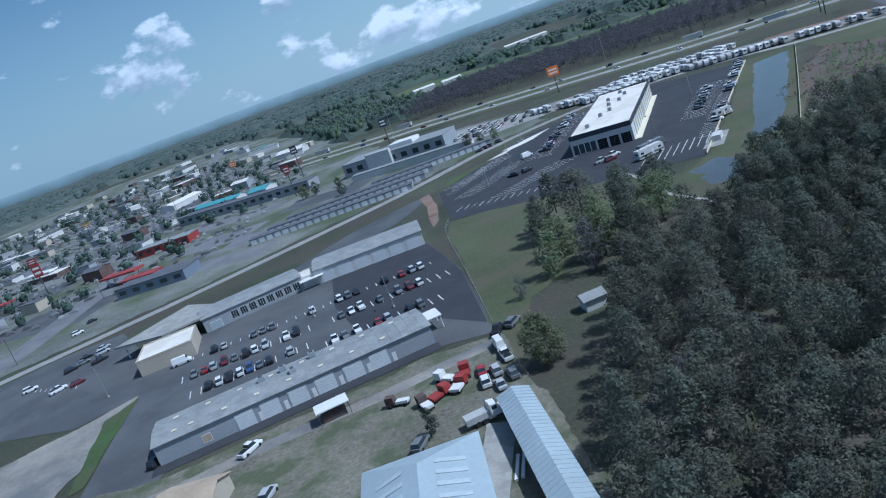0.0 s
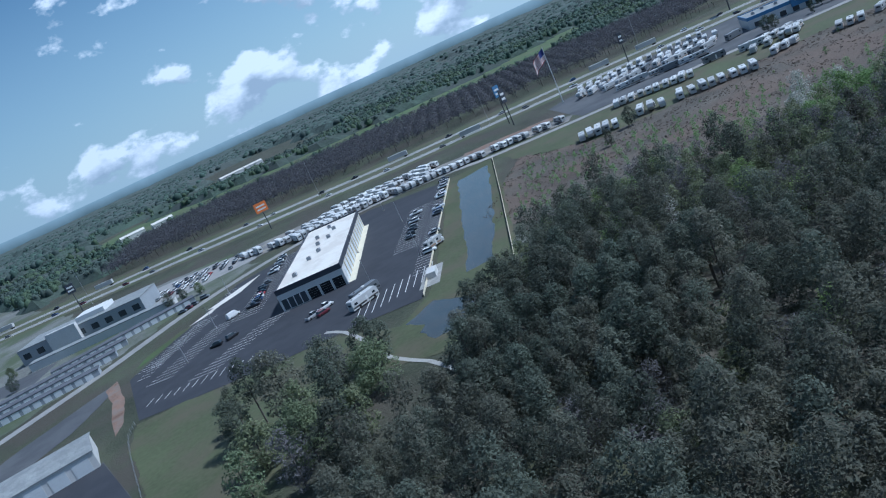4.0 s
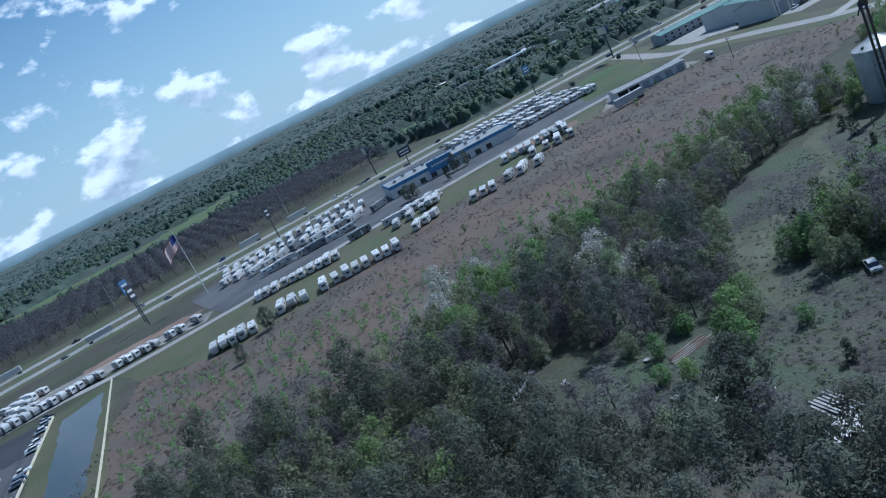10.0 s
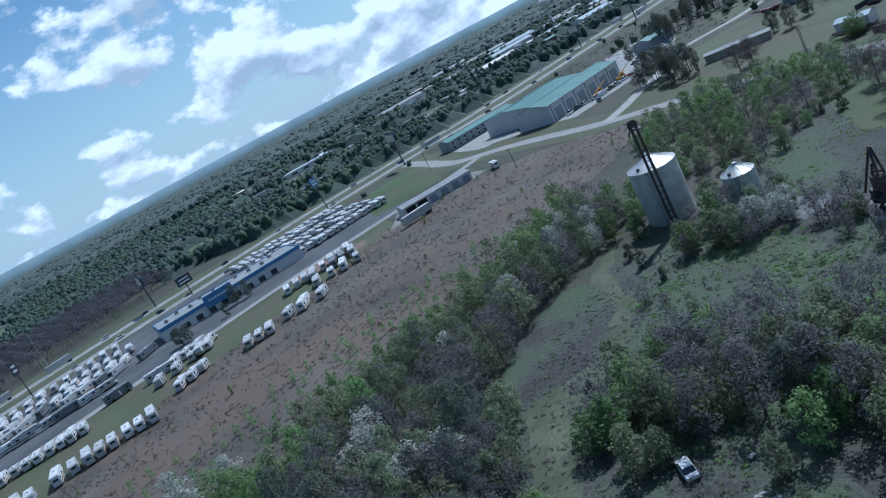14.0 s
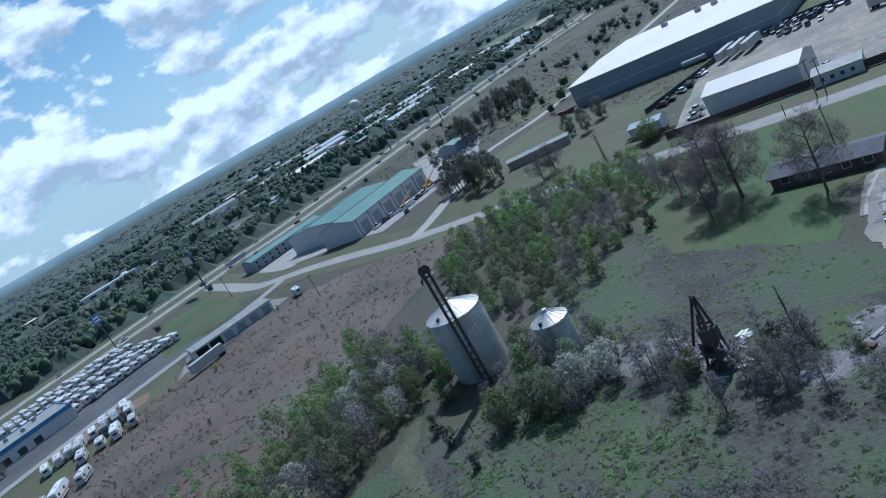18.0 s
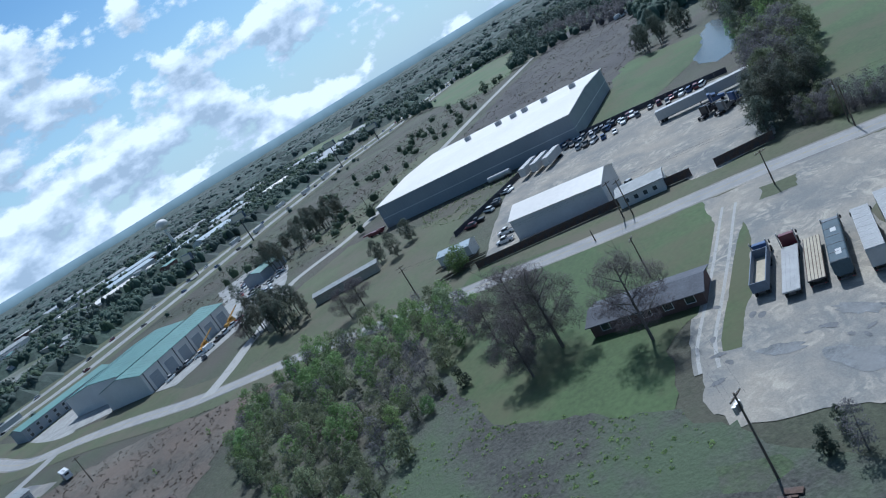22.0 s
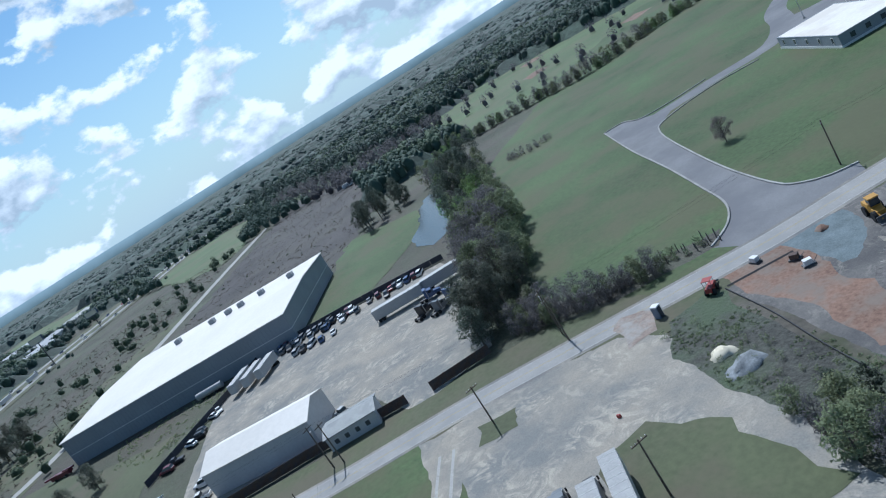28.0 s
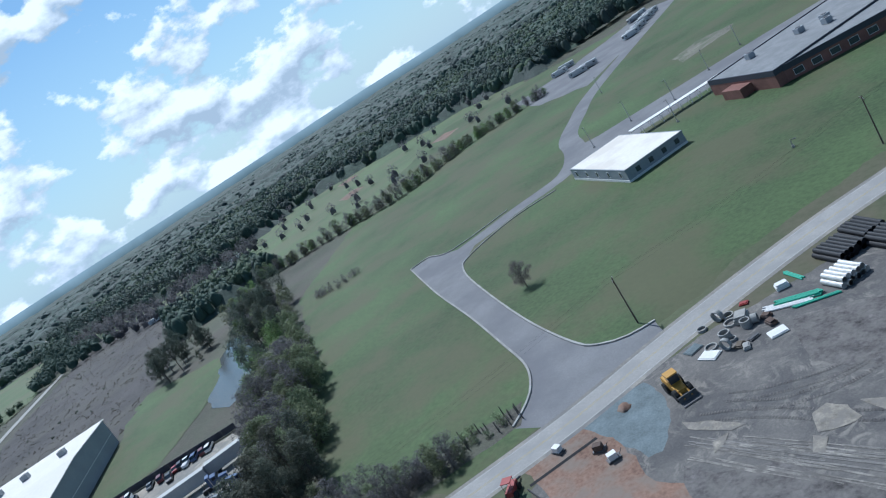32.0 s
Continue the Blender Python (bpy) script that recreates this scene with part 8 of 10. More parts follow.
# ---- far woods ----
def lumps(s, seed, seg=6):
    """Closed knobbly crowns, one for each (x, y, radius, height): corners and triangles."""
    g = np.random.default_rng(seed)
    n = len(s)
    rings = np.array([(0.86, -0.75), (1.0, 0.05), (0.62, 0.70)])
    m = len(rings)
    ang = (np.arange(seg)[None, None, :] + 0.5 * (np.arange(m) % 2)[None, :, None]) * (2 * math.pi / seg) + g.random((n, 1, 1)) * 6.283
    k = 1.0 + 0.30 * (g.random((n, m, seg)) - 0.5) * 2
    rad = rings[None, :, :1] * k
    up = rings[None, :, 1:] + 0.14 * (g.random((n, m, seg)) - 0.5) * 2
    r, h = s[:, 2][:, None, None], s[:, 3][:, None, None]
    v = np.stack([s[:, 0][:, None, None] + r * rad * np.cos(ang), s[:, 1][:, None, None] + r * rad * np.sin(ang), h * (0.54 + 0.46 * up)], -1).reshape(n, m * seg, 3)
    top = np.stack([s[:, 0] + 0.2 * s[:, 2] * (g.random(n) - 0.5), s[:, 1] + 0.2 * s[:, 2] * (g.random(n) - 0.5), s[:, 3] * (0.97 + 0.1 * g.random(n))], -1)[:, None]
    v = np.concatenate([v, top], 1)
    t = []
    for a in range(m - 1):
        for b in range(seg):
            c, (p, q) = (b + 1) % seg, (a * seg, (a + 1) * seg)
            t += [(p + b, p + c, q + b), (p + c, q + c, q + b)] if a % 2 == 0 else [(p + b, p + c, q + c), (p + b, q + c, q + b)]
    t += [((m - 1) * seg + b, (m - 1) * seg + (b + 1) % seg, m * seg) for b in range(seg)]
    t = np.array(t)[None] + (np.arange(n) * (m * seg + 1))[:, None, None]
    return v.reshape(-1, 3), t.reshape(-1, 3)


def canopy(name, label, spots, mat, leaves, leafs, seed, core=0.0):
    """Crowns of trees far off: a knobbly body of core times the crown's size, and loose leaves over it."""
    g = np.random.default_rng(seed)
    s = np.asarray(spots, dtype=np.float64)
    n = len(s)
    i = np.repeat(np.arange(n), leaves)
    d = g.normal(size=(n * leaves, 3))
    d[:, 2] = np.abs(d[:, 2]) * 0.9 - 0.25
    d /= np.linalg.norm(d, axis=1)[:, None]
    r, h = s[i, 2], s[i, 3]
    k = (0.75 + 0.35 * g.random(n * leaves))[:, None]
    pos = np.stack([s[i, 0], s[i, 1], h * 0.58], 1) + d * k * np.stack([r, r, h * 0.45], 1)
    nrm = d + g.normal(size=d.shape) * 0.45 + np.array([0.0, 0.0, 0.5])
    nrm /= np.linalg.norm(nrm, axis=1)[:, None]
    a = np.cross(nrm, g.normal(size=d.shape))
    a /= np.linalg.norm(a, axis=1)[:, None]
    b = np.cross(nrm, a)
    w = (r * leafs * (0.6 + 0.8 * g.random(n * leaves)))[:, None]
    v = np.stack([pos - a * w, pos + a * w * 0.6 - b * w * 0.75, pos + a * w * 0.6 + b * w * 0.75], 1).reshape(-1, 3)
    t = np.arange(len(v)).reshape(-1, 3)
    if core:
        c = s.copy()
        c[:, 2:] *= core
        cv, ct = lumps(c, seed + 1)
        t = np.concatenate([t, ct + len(v)])
        v = np.concatenate([v, cv])
    me = bpy.data.meshes.new(name)
    me.vertices.add(len(v)), me.loops.add(t.size), me.polygons.add(len(t))
    me.vertices.foreach_set("co", np.ascontiguousarray(v, dtype=np.float32).ravel())
    me.loops.foreach_set("vertex_index", np.ascontiguousarray(t, dtype=np.int32).ravel())
    me.polygons.foreach_set("loop_start", np.arange(0, t.size, 3, dtype=np.int32))
    me.update(calc_edges=True)
    me.materials.append(mat)
    me.shade_smooth()
    return tagged(new(name, me), label, "wood", kind="stuff")


def tufts(name, label, poly, n, mat, seed, lo=0.14, hi=0.42):
    """Weeds and grass tufts that roughen a meadow."""
    g = random.Random(seed)
    xs, ys = [p[0] for p in poly], [p[1] for p in poly]
    spots = []
    while len(spots) < n:
        x, y = g.uniform(min(xs), max(xs)), g.uniform(min(ys), max(ys))
        if inside(x, y, poly) and noise.noise(Vector((x * 0.12, y * 0.12, seed))) + g.uniform(-0.25, 0.25) > 0.0:
            spots.append((x, y, g.uniform(lo, hi), g.uniform(lo, hi) * 0.9))
    canopy(name, label, spots, mat, 14, 0.42, seed)


MEADOW = [(302, 124), (316, 101), (300, 95), (290, 94), (278, 79), (268, 68), (256, 66), (250, 84), (246, 98), (262, 106), (274, 120)]
tufts("meadow_weeds", "rough green weeds over the meadow", MEADOW, 700, L_FRESH, 101)
GLADE = [(150, 150), (135, 148), (132, 112), (150, 108), (164, 94), (205, 70), (240, 60), (250, 84), (246, 100), (256, 128), (250, 144), (222, 150), (196, 146)]
tufts("glade_weeds", "rough green weeds in the clearing", GLADE, 2200, L_OLIVE, 103)
tufts("glade_fresh", "fresh bright weeds in the clearing", [(250, 124), (248, 106), (236, 98), (214, 90), (180, 108), (190, 126), (222, 134), (240, 138)], 900, L_FRESH, 104, 0.2, 0.48)
tufts("glade_stalks", "grey dead stalks in the clearing", GLADE, 1600, L_GREY, 105)
tufts("field_tufts", "brown sedge tufts over the field", FIELD, 5200, leaf("sedge_leaves", (0.140, 0.118, 0.094)), 106, 0.15, 0.45)
SEDGE = leaf("dull_sedge_leaves", (0.082, 0.074, 0.058))
tufts("plough_tufts", "dull brown weeds over the fallow field", [(524, 4), (566, 86), (620, 80), (780, 12), (900, -60), (800, -110), (640, -66), (580, -30)], 2200, SEDGE, 109, 0.2, 0.55)
tufts("verge_tufts", "dull rough grass between lane and highway", [(520, 150), (575, 128), (760, 45), (900, -10), (900, 90), (740, 220), (620, 280), (560, 240)], 2600, SEDGE, 110, 0.25, 0.7)
tufts("yard_edge_tufts", "rough green weeds beside the warehouse", [(456, 32), (470, 60), (488, 100), (470, 108), (440, 88), (420, 92), (440, 70), (458, 62)], 500, L_OLIVE, 111, 0.2, 0.5)
tufts("site_tufts", "rough weeds on the building site", [(309, -6), (305.3, -14), (283.7, -9), (262, -4), (262, 6), (284, 4), (300, 2)], 380, L_OLIVE, 108, 0.15, 0.4)


def field_of(n, r0, r1, a0, a1, seed, keep):
    g = np.random.default_rng(seed)
    out = []
    while len(out) < n:
        a, u = radians(g.uniform(a0, a1)), g.random()
        r = r0 * (r1 / r0) ** u
        x, y = 150 + r * math.cos(a), 100 + r * math.sin(a)
        if keep(x, y):
            out.append((x, y, r))
    return out


def hwy_side(x, y):
    """Metres beyond the highway's near edge."""
    best, side = 1e18, 0.0
    for a, b in zip(HWY, HWY[1:]):
        ux, uy = b[0] - a[0], b[1] - a[1]
        k = max(0.0, min(1.0, ((x - a[0]) * ux + (y - a[1]) * uy) / (ux * ux + uy * uy)))
        dx, dy = x - a[0] - k * ux, y - a[1] - k * uy
        q = dx * dx + dy * dy
        if q < best:
            best, side = q, math.copysign(math.sqrt(q), ux * dy - uy * dx)
    return side


OPEN = [GREEN1, GREEN2, GREEN3, GREEN4, GREEN5, [(600, -285), (580, -330), (575, -440), (500, -430), (480, -250), (540, -250)]]
NEARPOLY = [(-200, 60), (-260, 340), (0, 470), (240, 460), (440, 420), (640, 300), (1000, 130), (1240, -40), (900, -120), (640, -60), (600, -130), (520, -240), (480, -440), (300, -460), (160, -300), (100, -100), (0, 0)]

HALLS = [(940, 470, 60), (1012, 414, 64), (1080, 520, 80), (1180, 560, 90), (1060, 360, 70), (1190, 474, 70), (1250, 640, 90), (1360, 760, 80), (1180, 230, 60), (1270, 196, 56), (966, 348, 50), (1160, 387, 64), (1102, 226, 50), (1365, 407, 80), (1016, 679, 80), (1330, 300, 70), (1280, 490, 70), (1130, 300, 50)]


def hall_yard(x, y):
    """Open ground round and in front of the works halls."""
    for hx, hy, L in HALLS:
        u, v = (x - hx) * 0.848 - (y - hy) * 0.53, (x - hx) * 0.53 + (y - hy) * 0.848
        if -4 < u < L + 4 and -18 < v < 28:
            return True
    return False


def keep_wood(x, y):
    if hall_yard(x, y):
        return False
    if inside(x, y, NEARPOLY) or inside(x, y, ORCHARD) or any(inside(x, y, p) for p in OPEN) or inside(x, y, TOWN):
        return False
    if inside(x, y, PARK):
        return False
    d = hwy_side(x, y)
    if -14 < d < 62 or (d < 0 and -260 < x < 640) or (-120 < x < 480 and 0 < d < 130):
        return False
    if inside(x, y, HOMES) and noise.noise(Vector((x * 0.012, y * 0.012, 1.0))) > -0.08:
        return False
    if noise.noise(Vector((x * 0.0026, y * 0.0026, 4.0))) > 0.26 and not (y < 0 and x < 1700):
        return False
    return True


def wood_kind(x, y):
    """Stands of one kind, a few hundred metres across."""
    v = noise.noise(Vector((x * 0.0075, y * 0.0075, 7.0))) + 0.5 * noise.noise(Vector((x * 0.03, y * 0.03, 2.0)))
    return 0 if v > 0.02 else 1 if v < -0.24 else 2


spots = field_of(15000, 330, 1450, -80, 140, 31, keep_wood)
for j, (lab, mt) in enumerate((("far dark green mixed wood", L_FAR), ("far grey-brown leafless wood", L_FARBARE), ("far olive spring wood", L_FAROLIVE))):
    sel = [(x, y, random.uniform(1.9, 3.4) * (0.9 + r / 1500), random.uniform(9.5, 13.5)) for x, y, r in spots if (wood_kind(x, y) if random.random() < 0.8 else random.randrange(3)) == j]
    canopy("far_wood", lab, sel, mt, 9, 0.3, 40 + j, 0.88)
def canopy_sheet(name, label, radii, turn0, turn1, steps, top, rough, mat, seed):
    """A closed, uneven roof of leaves over the woods, coming down to the ground at their edges."""
    g = np.random.default_rng(seed)
    n, m = len(radii), steps
    ang = np.radians(np.linspace(turn0, turn1, m))
    x = 150 + np.outer(radii, np.cos(ang)) + (g.random((n, m)) - 0.5) * np.outer(radii, np.ones(m)) * 0.004
    y = 100 + np.outer(radii, np.sin(ang)) + (g.random((n, m)) - 0.5) * np.outer(radii, np.ones(m)) * 0.004
    wood = np.array([[keep_wood(x[i, j], y[i, j]) for j in range(m)] for i in range(n)])
    z = top + rough * (g.random((n, m)) - 0.5) * 2 + np.array([[3.0 * noise.noise(Vector((x[i, j] * 0.006, y[i, j] * 0.006, 3.0))) for j in range(m)] for i in range(n)])
    z[~wood] = -0.5
    z[0], z[-1] = -0.5, -0.5
    idx = np.arange(n * m).reshape(n, m)
    cell = wood[:-1, :-1] | wood[1:, :-1] | wood[:-1, 1:] | wood[1:, 1:]
    a, b, c, d = (q[cell] for q in (idx[:-1, :-1], idx[1:, :-1], idx[1:, 1:], idx[:-1, 1:]))
    me = bpy.data.meshes.new(name)
    me.from_pydata(np.stack([x, y, z], -1).reshape(-1, 3).tolist(), [], np.stack([a, b, c, d], -1).tolist())
    me.materials.append(mat)
    return tagged(new(name, me), label, "wood", kind="stuff")


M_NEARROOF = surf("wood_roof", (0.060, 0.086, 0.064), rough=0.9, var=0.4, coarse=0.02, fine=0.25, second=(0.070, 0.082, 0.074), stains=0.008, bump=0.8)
# Paler and bluer than the near roof: haze put into the base colour.
M_FARROOF = surf("hazed_wood_roof", (0.074, 0.098, 0.084), rough=0.9, var=0.35, coarse=0.03, fine=0.12, second=(0.090, 0.103, 0.092), stains=0.004, bump=1.0)
canopy_sheet("wood_roof", "dull green and grey roof of the far wood", [330 * 1.024 ** k for k in range(62)], -80, 140, 260, 7.0, 2.0, M_NEARROOF, 52)
canopy_sheet("distant_wood", "roof of the distant wood, haze painted into its green", [1400 * 1.0165 ** k for k in range(73)], -85, 145, 380, 10.5, 3.0, M_FARROOF, 53)
sp = [(x, y, random.uniform(4.5, 7.5) * (0.7 + r / 3500), random.uniform(11, 15.5)) for x, y, r in field_of(13000, 1350, 3300, -85, 145, 32, keep_wood)]
canopy("distant_crowns", "crowns of the distant green wood", sp[::2], L_FAR, 1, 0.2, 50, 1.0)
canopy("distant_bare_crowns", "grey crowns of the distant wood", sp[1::2], L_FARBARE, 1, 0.2, 51, 1.0)
# bare orchard in rows
u, w = Vector((0.93, -0.36)), Vector((0.36, 0.93))
rows = []
for i in range(-8, 60):
    for j in range(-2, 40):
        q = Vector((-60, 600)) + u * 11.0 * i + w * 11.0 * j
        if inside(q.x, q.y, ORCHARD) and random.random() < 0.94:
            rows.append((q.x + random.uniform(-0.8, 0.8), q.y + random.uniform(-0.8, 0.8), random.uniform(5.0, 6.3), random.uniform(9, 11.5)))
canopy("orchard", "leafless brown pecan orchard in straight rows", rows, leaf("orchard_twigs", (0.112, 0.110, 0.122), var=0.15, random=0.0), 150, 0.105, 60)
bm = bmesh.new()
for x, y, r, h in rows:
    if hwy_side(x, y) < 125:
        tube(bm, (x, y, 0), (x, y, h * 0.55), 0.22, 0.12, 5)
solo("orchard_trunks", bm, M_BARK, "dark trunks of the orchard's front rows", "trunks", kind="stuff")
for i, (x, y) in enumerate(((800, -280), (705, -225), (650, -285))):
    patch("ball_field", [(x, y), (x + 26, y - 6), (x + 30, y - 24), (x + 6, y - 20)], 0, M_CLAY, "red clay infield of a far ball field", "ball field", wob=1.0)
# park trees, homes' trees, strip along the service road, field bushes
CAMP = [(1125, -88), (922, -122), (862, -162), (840, -200), (780, -178), (745, -140), (752, -98), (825, -72), (1000, -58)]
sp = [(x, y, random.uniform(3, 4.6), random.uniform(9, 13)) for x, y in scatter(CAMP, 120, 9, 61)]
canopy("park_trees", "grey budding trees over the caravan park", sp, L_GREY, 80, 0.16, 62, 0.62)
sp = [(x, y, random.uniform(2.5, 4), random.uniform(7, 11)) for x, y in scatter(PARK, 34, 22, 71, avoid=[CAMP])]
canopy("playing_field_trees", "lone budding trees round the playing fields", sp, L_GREY, 80, 0.16, 72, 0.62)
sp = []
rim = smooth_line([(1300, -80), (1125, -96), (930, -134), (876, -170), (890, -235), (918, -280), (850, -326), (806, -350), (744, -394), (657, -398), (600, -440), (560, -560)], 7.0)
for q in rim:
    for k in range(4):
        sp.append((q.x + random.uniform(2, 34), q.y + random.uniform(-20, 4), random.uniform(4, 6.5), random.uniform(13, 20)))
canopy("wood_edge", "tall dark wood edge behind the park", sp[::2], L_FAR, 60, 0.18, 73, 0.8)
canopy("wood_edge_grey", "tall grey budding wood edge behind the park", sp[1::2], L_FARBARE, 60, 0.18, 74, 0.7)
sp = [(x, y, random.uniform(3.5, 5.5), random.uniform(8, 13)) for x, y in scatter([(900, 20), (1080, 120), (1180, 60), (1230, -60), (900, -160), (700, -100), (640, -160), (800, -175)], 200, 9, 63, avoid=[PARK, GREEN4])]
canopy("brook_trees", "olive and grey trees along the far field edge", sp, L_FAR, 60, 0.18, 64, 0.75)
line = smooth_line(HWY, 12.0)
sp = []
for i in range(len(line) - 1):
    d = (line[i + 1] - line[i]).normalized()
    n = Vector((-d.y, d.x, 0))
    if line[i].x > 560:
        for k in range(4):
            q = line[i] + n * random.uniform(62, 128) + d * random.uniform(0, 12)
            if not hall_yard(q.x, q.y) and (not 800 < q.x < 1250 or k < 3):
                sp.append((q.x, q.y, random.uniform(3, 5), random.uniform(7, 12)))
    if 430 < line[i].x < 1100 and random.random() < 0.3:
        q = line[i] - n * random.uniform(16, 40)
        sp.append((q.x, q.y, random.uniform(1.5, 2.5), random.uniform(3, 5)))
canopy("roadside_trees", "green trees screening the highway", sp, L_FAR, 45, 0.2, 65, 0.8)
sp = [(x, y, random.uniform(0.6, 1.1), random.uniform(1.0, 2.0)) for x, y in scatter([(524, 4), (566, 86), (620, 80), (780, 12), (960, -80), (800, -120), (640, -70), (580, -30)], 60, 8, 66)]
canopy("field_bushes", "small dark bushes in the brown field", sp, L_CEDAR, 30, 0.3, 67)
sp = [(x, y, random.uniform(2.2, 3.6), random.uniform(4, 8)) for x, y in scatter([(520, 130), (575, 122), (760, 40), (900, 0), (880, 60), (760, 150), (640, 240), (560, 230), (610, 190)], 70, 8, 68)]
canopy("verge_scrub", "olive scrub between the lane and the highway", sp, L_FAROLIVE, 50, 0.2, 69, 0.75)


# ---- far buildings ----
def block(name, x, y, w, d, h, turn, wall, roof, label, category="building", windows=0, gabled=False, group="far buildings"):
    t = thing(name, label, category, at(x, y, turn), group)
    if gabled:
        gable(t, w, d, h, d * 0.14, wall, roof, over=0.3)
    else:
        box_part("wall", wall, t, 0, w, 0, d, 0, h - 0.4)
        box_part("roof", roof, t, -0.15, w + 0.15, -0.15, d + 0.15, h - 0.4, h)
    if windows and w > 30 and group == "far buildings":
        for i in range(windows):
            box_part("window", M_GLASS, t, w * (i + 0.25) / windows, w * (i + 0.75) / windows, -0.06, 0.02, h * 0.35, h * 0.7)
    elif windows:
        bm = bmesh.new()
        for i in range(windows):
            quadbox(bm, w * (i + 0.25) / windows, w * (i + 0.75) / windows, -0.06, 0.02, h * 0.35, h * 0.7)
        part("window_row", bm, M_GLASS, t)
    return t


# motel strip, storage rows, grey showroom, restaurants and fuel stations
block("motel", -215, 520, 112, 13, 6, -21, M_WALLG, M_DARKROOF, "long two-storey motel with a dark roof", "motel", 16)
block("motel_lobby", -160, 512, 16, 14, 7, -21, M_WALLW, M_TEAL, "motel lobby with a turquoise roof", "motel", 3, True)
block("motel_wing", -212, 548, 40, 12, 5, -21, M_WALLW, M_TEAL, "motel wing with a turquoise roof", "motel", 5, True)
for i, (x, y, L) in enumerate(((-118, 352, 82), (-112, 366, 82), (-104, 379, 78), (-60, 396, 66))):
    t = block("storage_row", x, y, L, 6.5, 2.8, 1 + i * 2, M_WALLG, M_DARKROOF, "long low row of storage units with white doors", "storage units", 0, group="storage units")
    for k in range(int(L / 4)):
        box_part("door", M_DOOR, t, 0.6 + k * 4, 3.4 + k * 4, -0.06, 0.03, 0, 2.3)
t = block("showroom", -84, 466, 68, 26, 8.5, -17, M_WALLG, M_GREYROOF, "grey two-storey showroom with dark windows", "building", 9)
box_part("entrance_block", M_WALLW, t, 18, 34, -3, 0, 0, 10.5)
box_part("roof_block", M_TRIM, t, 30, 46, 8, 22, 8.5, 10.8)
block("long_canopy", -76, 438, 74, 7, 4.0, -15, M_WALLW, M_GREYROOF, "long flat canopy over parked cars", "canopy")
block("red_restaurant", -213, 437, 36, 14, 5, -8, M_RED, M_GREYROOF, "restaurant with a red front and green roof", "restaurant", 6)
block("fuel_shop", -178, 331, 36, 16, 5, -8, M_WALLB, M_DARKROOF, "dark low fuel station shop", "shop", 5)
for x, y, L, mt in ((-182, 345, 20, M_RED), (-205, 372, 22, M_RED), (-322, 495, 24, M_TRIM), (-300, 410, 20, M_RED)):
    t = thing("fuel_canopy", "fuel station canopy with a coloured edge", "canopy", at(x, y, -12), "fuel canopies")
    box_part("roof", mt, t, 0, L, 0, 9, 4.6, 5.5)
    for px_ in (3, L - 3):
        for py_ in (2, 7):
            box_part("post", M_TRIM, t, px_ - 0.2, px_ + 0.2, py_ - 0.2, py_ + 0.2, 0, 4.6)
g = random.Random(77)
ROOFS = [M_GREYROOF, M_WHITE, M_DARKROOF, M_GREENROOF, M_GREYROOF, M_GREYROOF, M_WHROOF, M_DARKROOF]
WALLS = [M_WALLW, M_WALLG, M_TANWALL, M_WALLG, M_WALLW, M_BROWNBRICK]
for x, y in scatter([(-640, 420), (-330, 260), (-250, 330), (-200, 440), (-240, 480), (-140, 600), (-150, 740), (-300, 1100), (-480, 1500), (-640, 1400), (-760, 900)], 130, 22, 78):
    big = g.random() < 0.25
    block("town_building", x, y, g.uniform(24, 44) if big else g.uniform(9, 18), g.uniform(12, 20) if big else g.uniform(7, 12), g.uniform(3.6, 6), g.choice((-17, -17, 8, 73, -40)), g.choice(WALLS), g.choice(ROOFS), "low commercial building in the far town", "building", 0, g.random() < 0.3, "town buildings")
sp = scatter([(-600, 420), (-330, 260), (-160, 380), (-140, 600), (-300, 1000), (-520, 1300), (-700, 900)], 360, 13, 79)
canopy("town_trees", "grey-green street trees of the town", [(x, y, random.uniform(2.5, 4.5), random.uniform(5, 9)) for x, y in sp], L_FAR, 40, 0.22, 80, 0.7)
bm = bmesh.new()
for x, y in scatter([(-600, 420), (-330, 260), (-130, 380), (-130, 600), (-300, 1000), (-500, 1300), (-700, 900)], 2600, 4.5, 81):
    a = g.choice((0.3, 1.87)) + g.uniform(-0.05, 0.05)
    c, s = math.cos(a), math.sin(a)
    vs = []
    for (hx, hy, z) in ((-2.2, -0.9, 0.2), (2.2, -0.9, 0.2), (2.2, 0.9, 0.2), (-2.2, 0.9, 0.2), (-2.1, -0.85, 0.95), (2.1, -0.85, 0.95), (2.1, 0.85, 0.95), (-2.1, 0.85, 0.95), (-1.3, -0.7, 1.45), (0.8, -0.7, 1.45), (0.8, 0.7, 1.45), (-1.3, 0.7, 1.45)):
        vs.append(bm.verts.new((x + hx * c - hy * s, y + hx * s + hy * c, z)))
    for f in ((0, 1, 5, 4), (1, 2, 6, 5), (2, 3, 7, 6), (3, 0, 4, 7), (4, 5, 9, 8), (5, 6, 10, 9), (6, 7, 11, 10), (7, 4, 8, 11), (8, 9, 10, 11)):
        bm.faces.new([vs[i] for i in f])
M_FARCAR = leaf("far_car_paints", (0.30, 0.30, 0.31), var=0.9, random=0.0, rough=0.4)
solo("far_cars", bm, M_FARCAR, "distant parked cars of many colours", "cars", kind="stuff")
line = smooth_line(CROSS, 34.0)
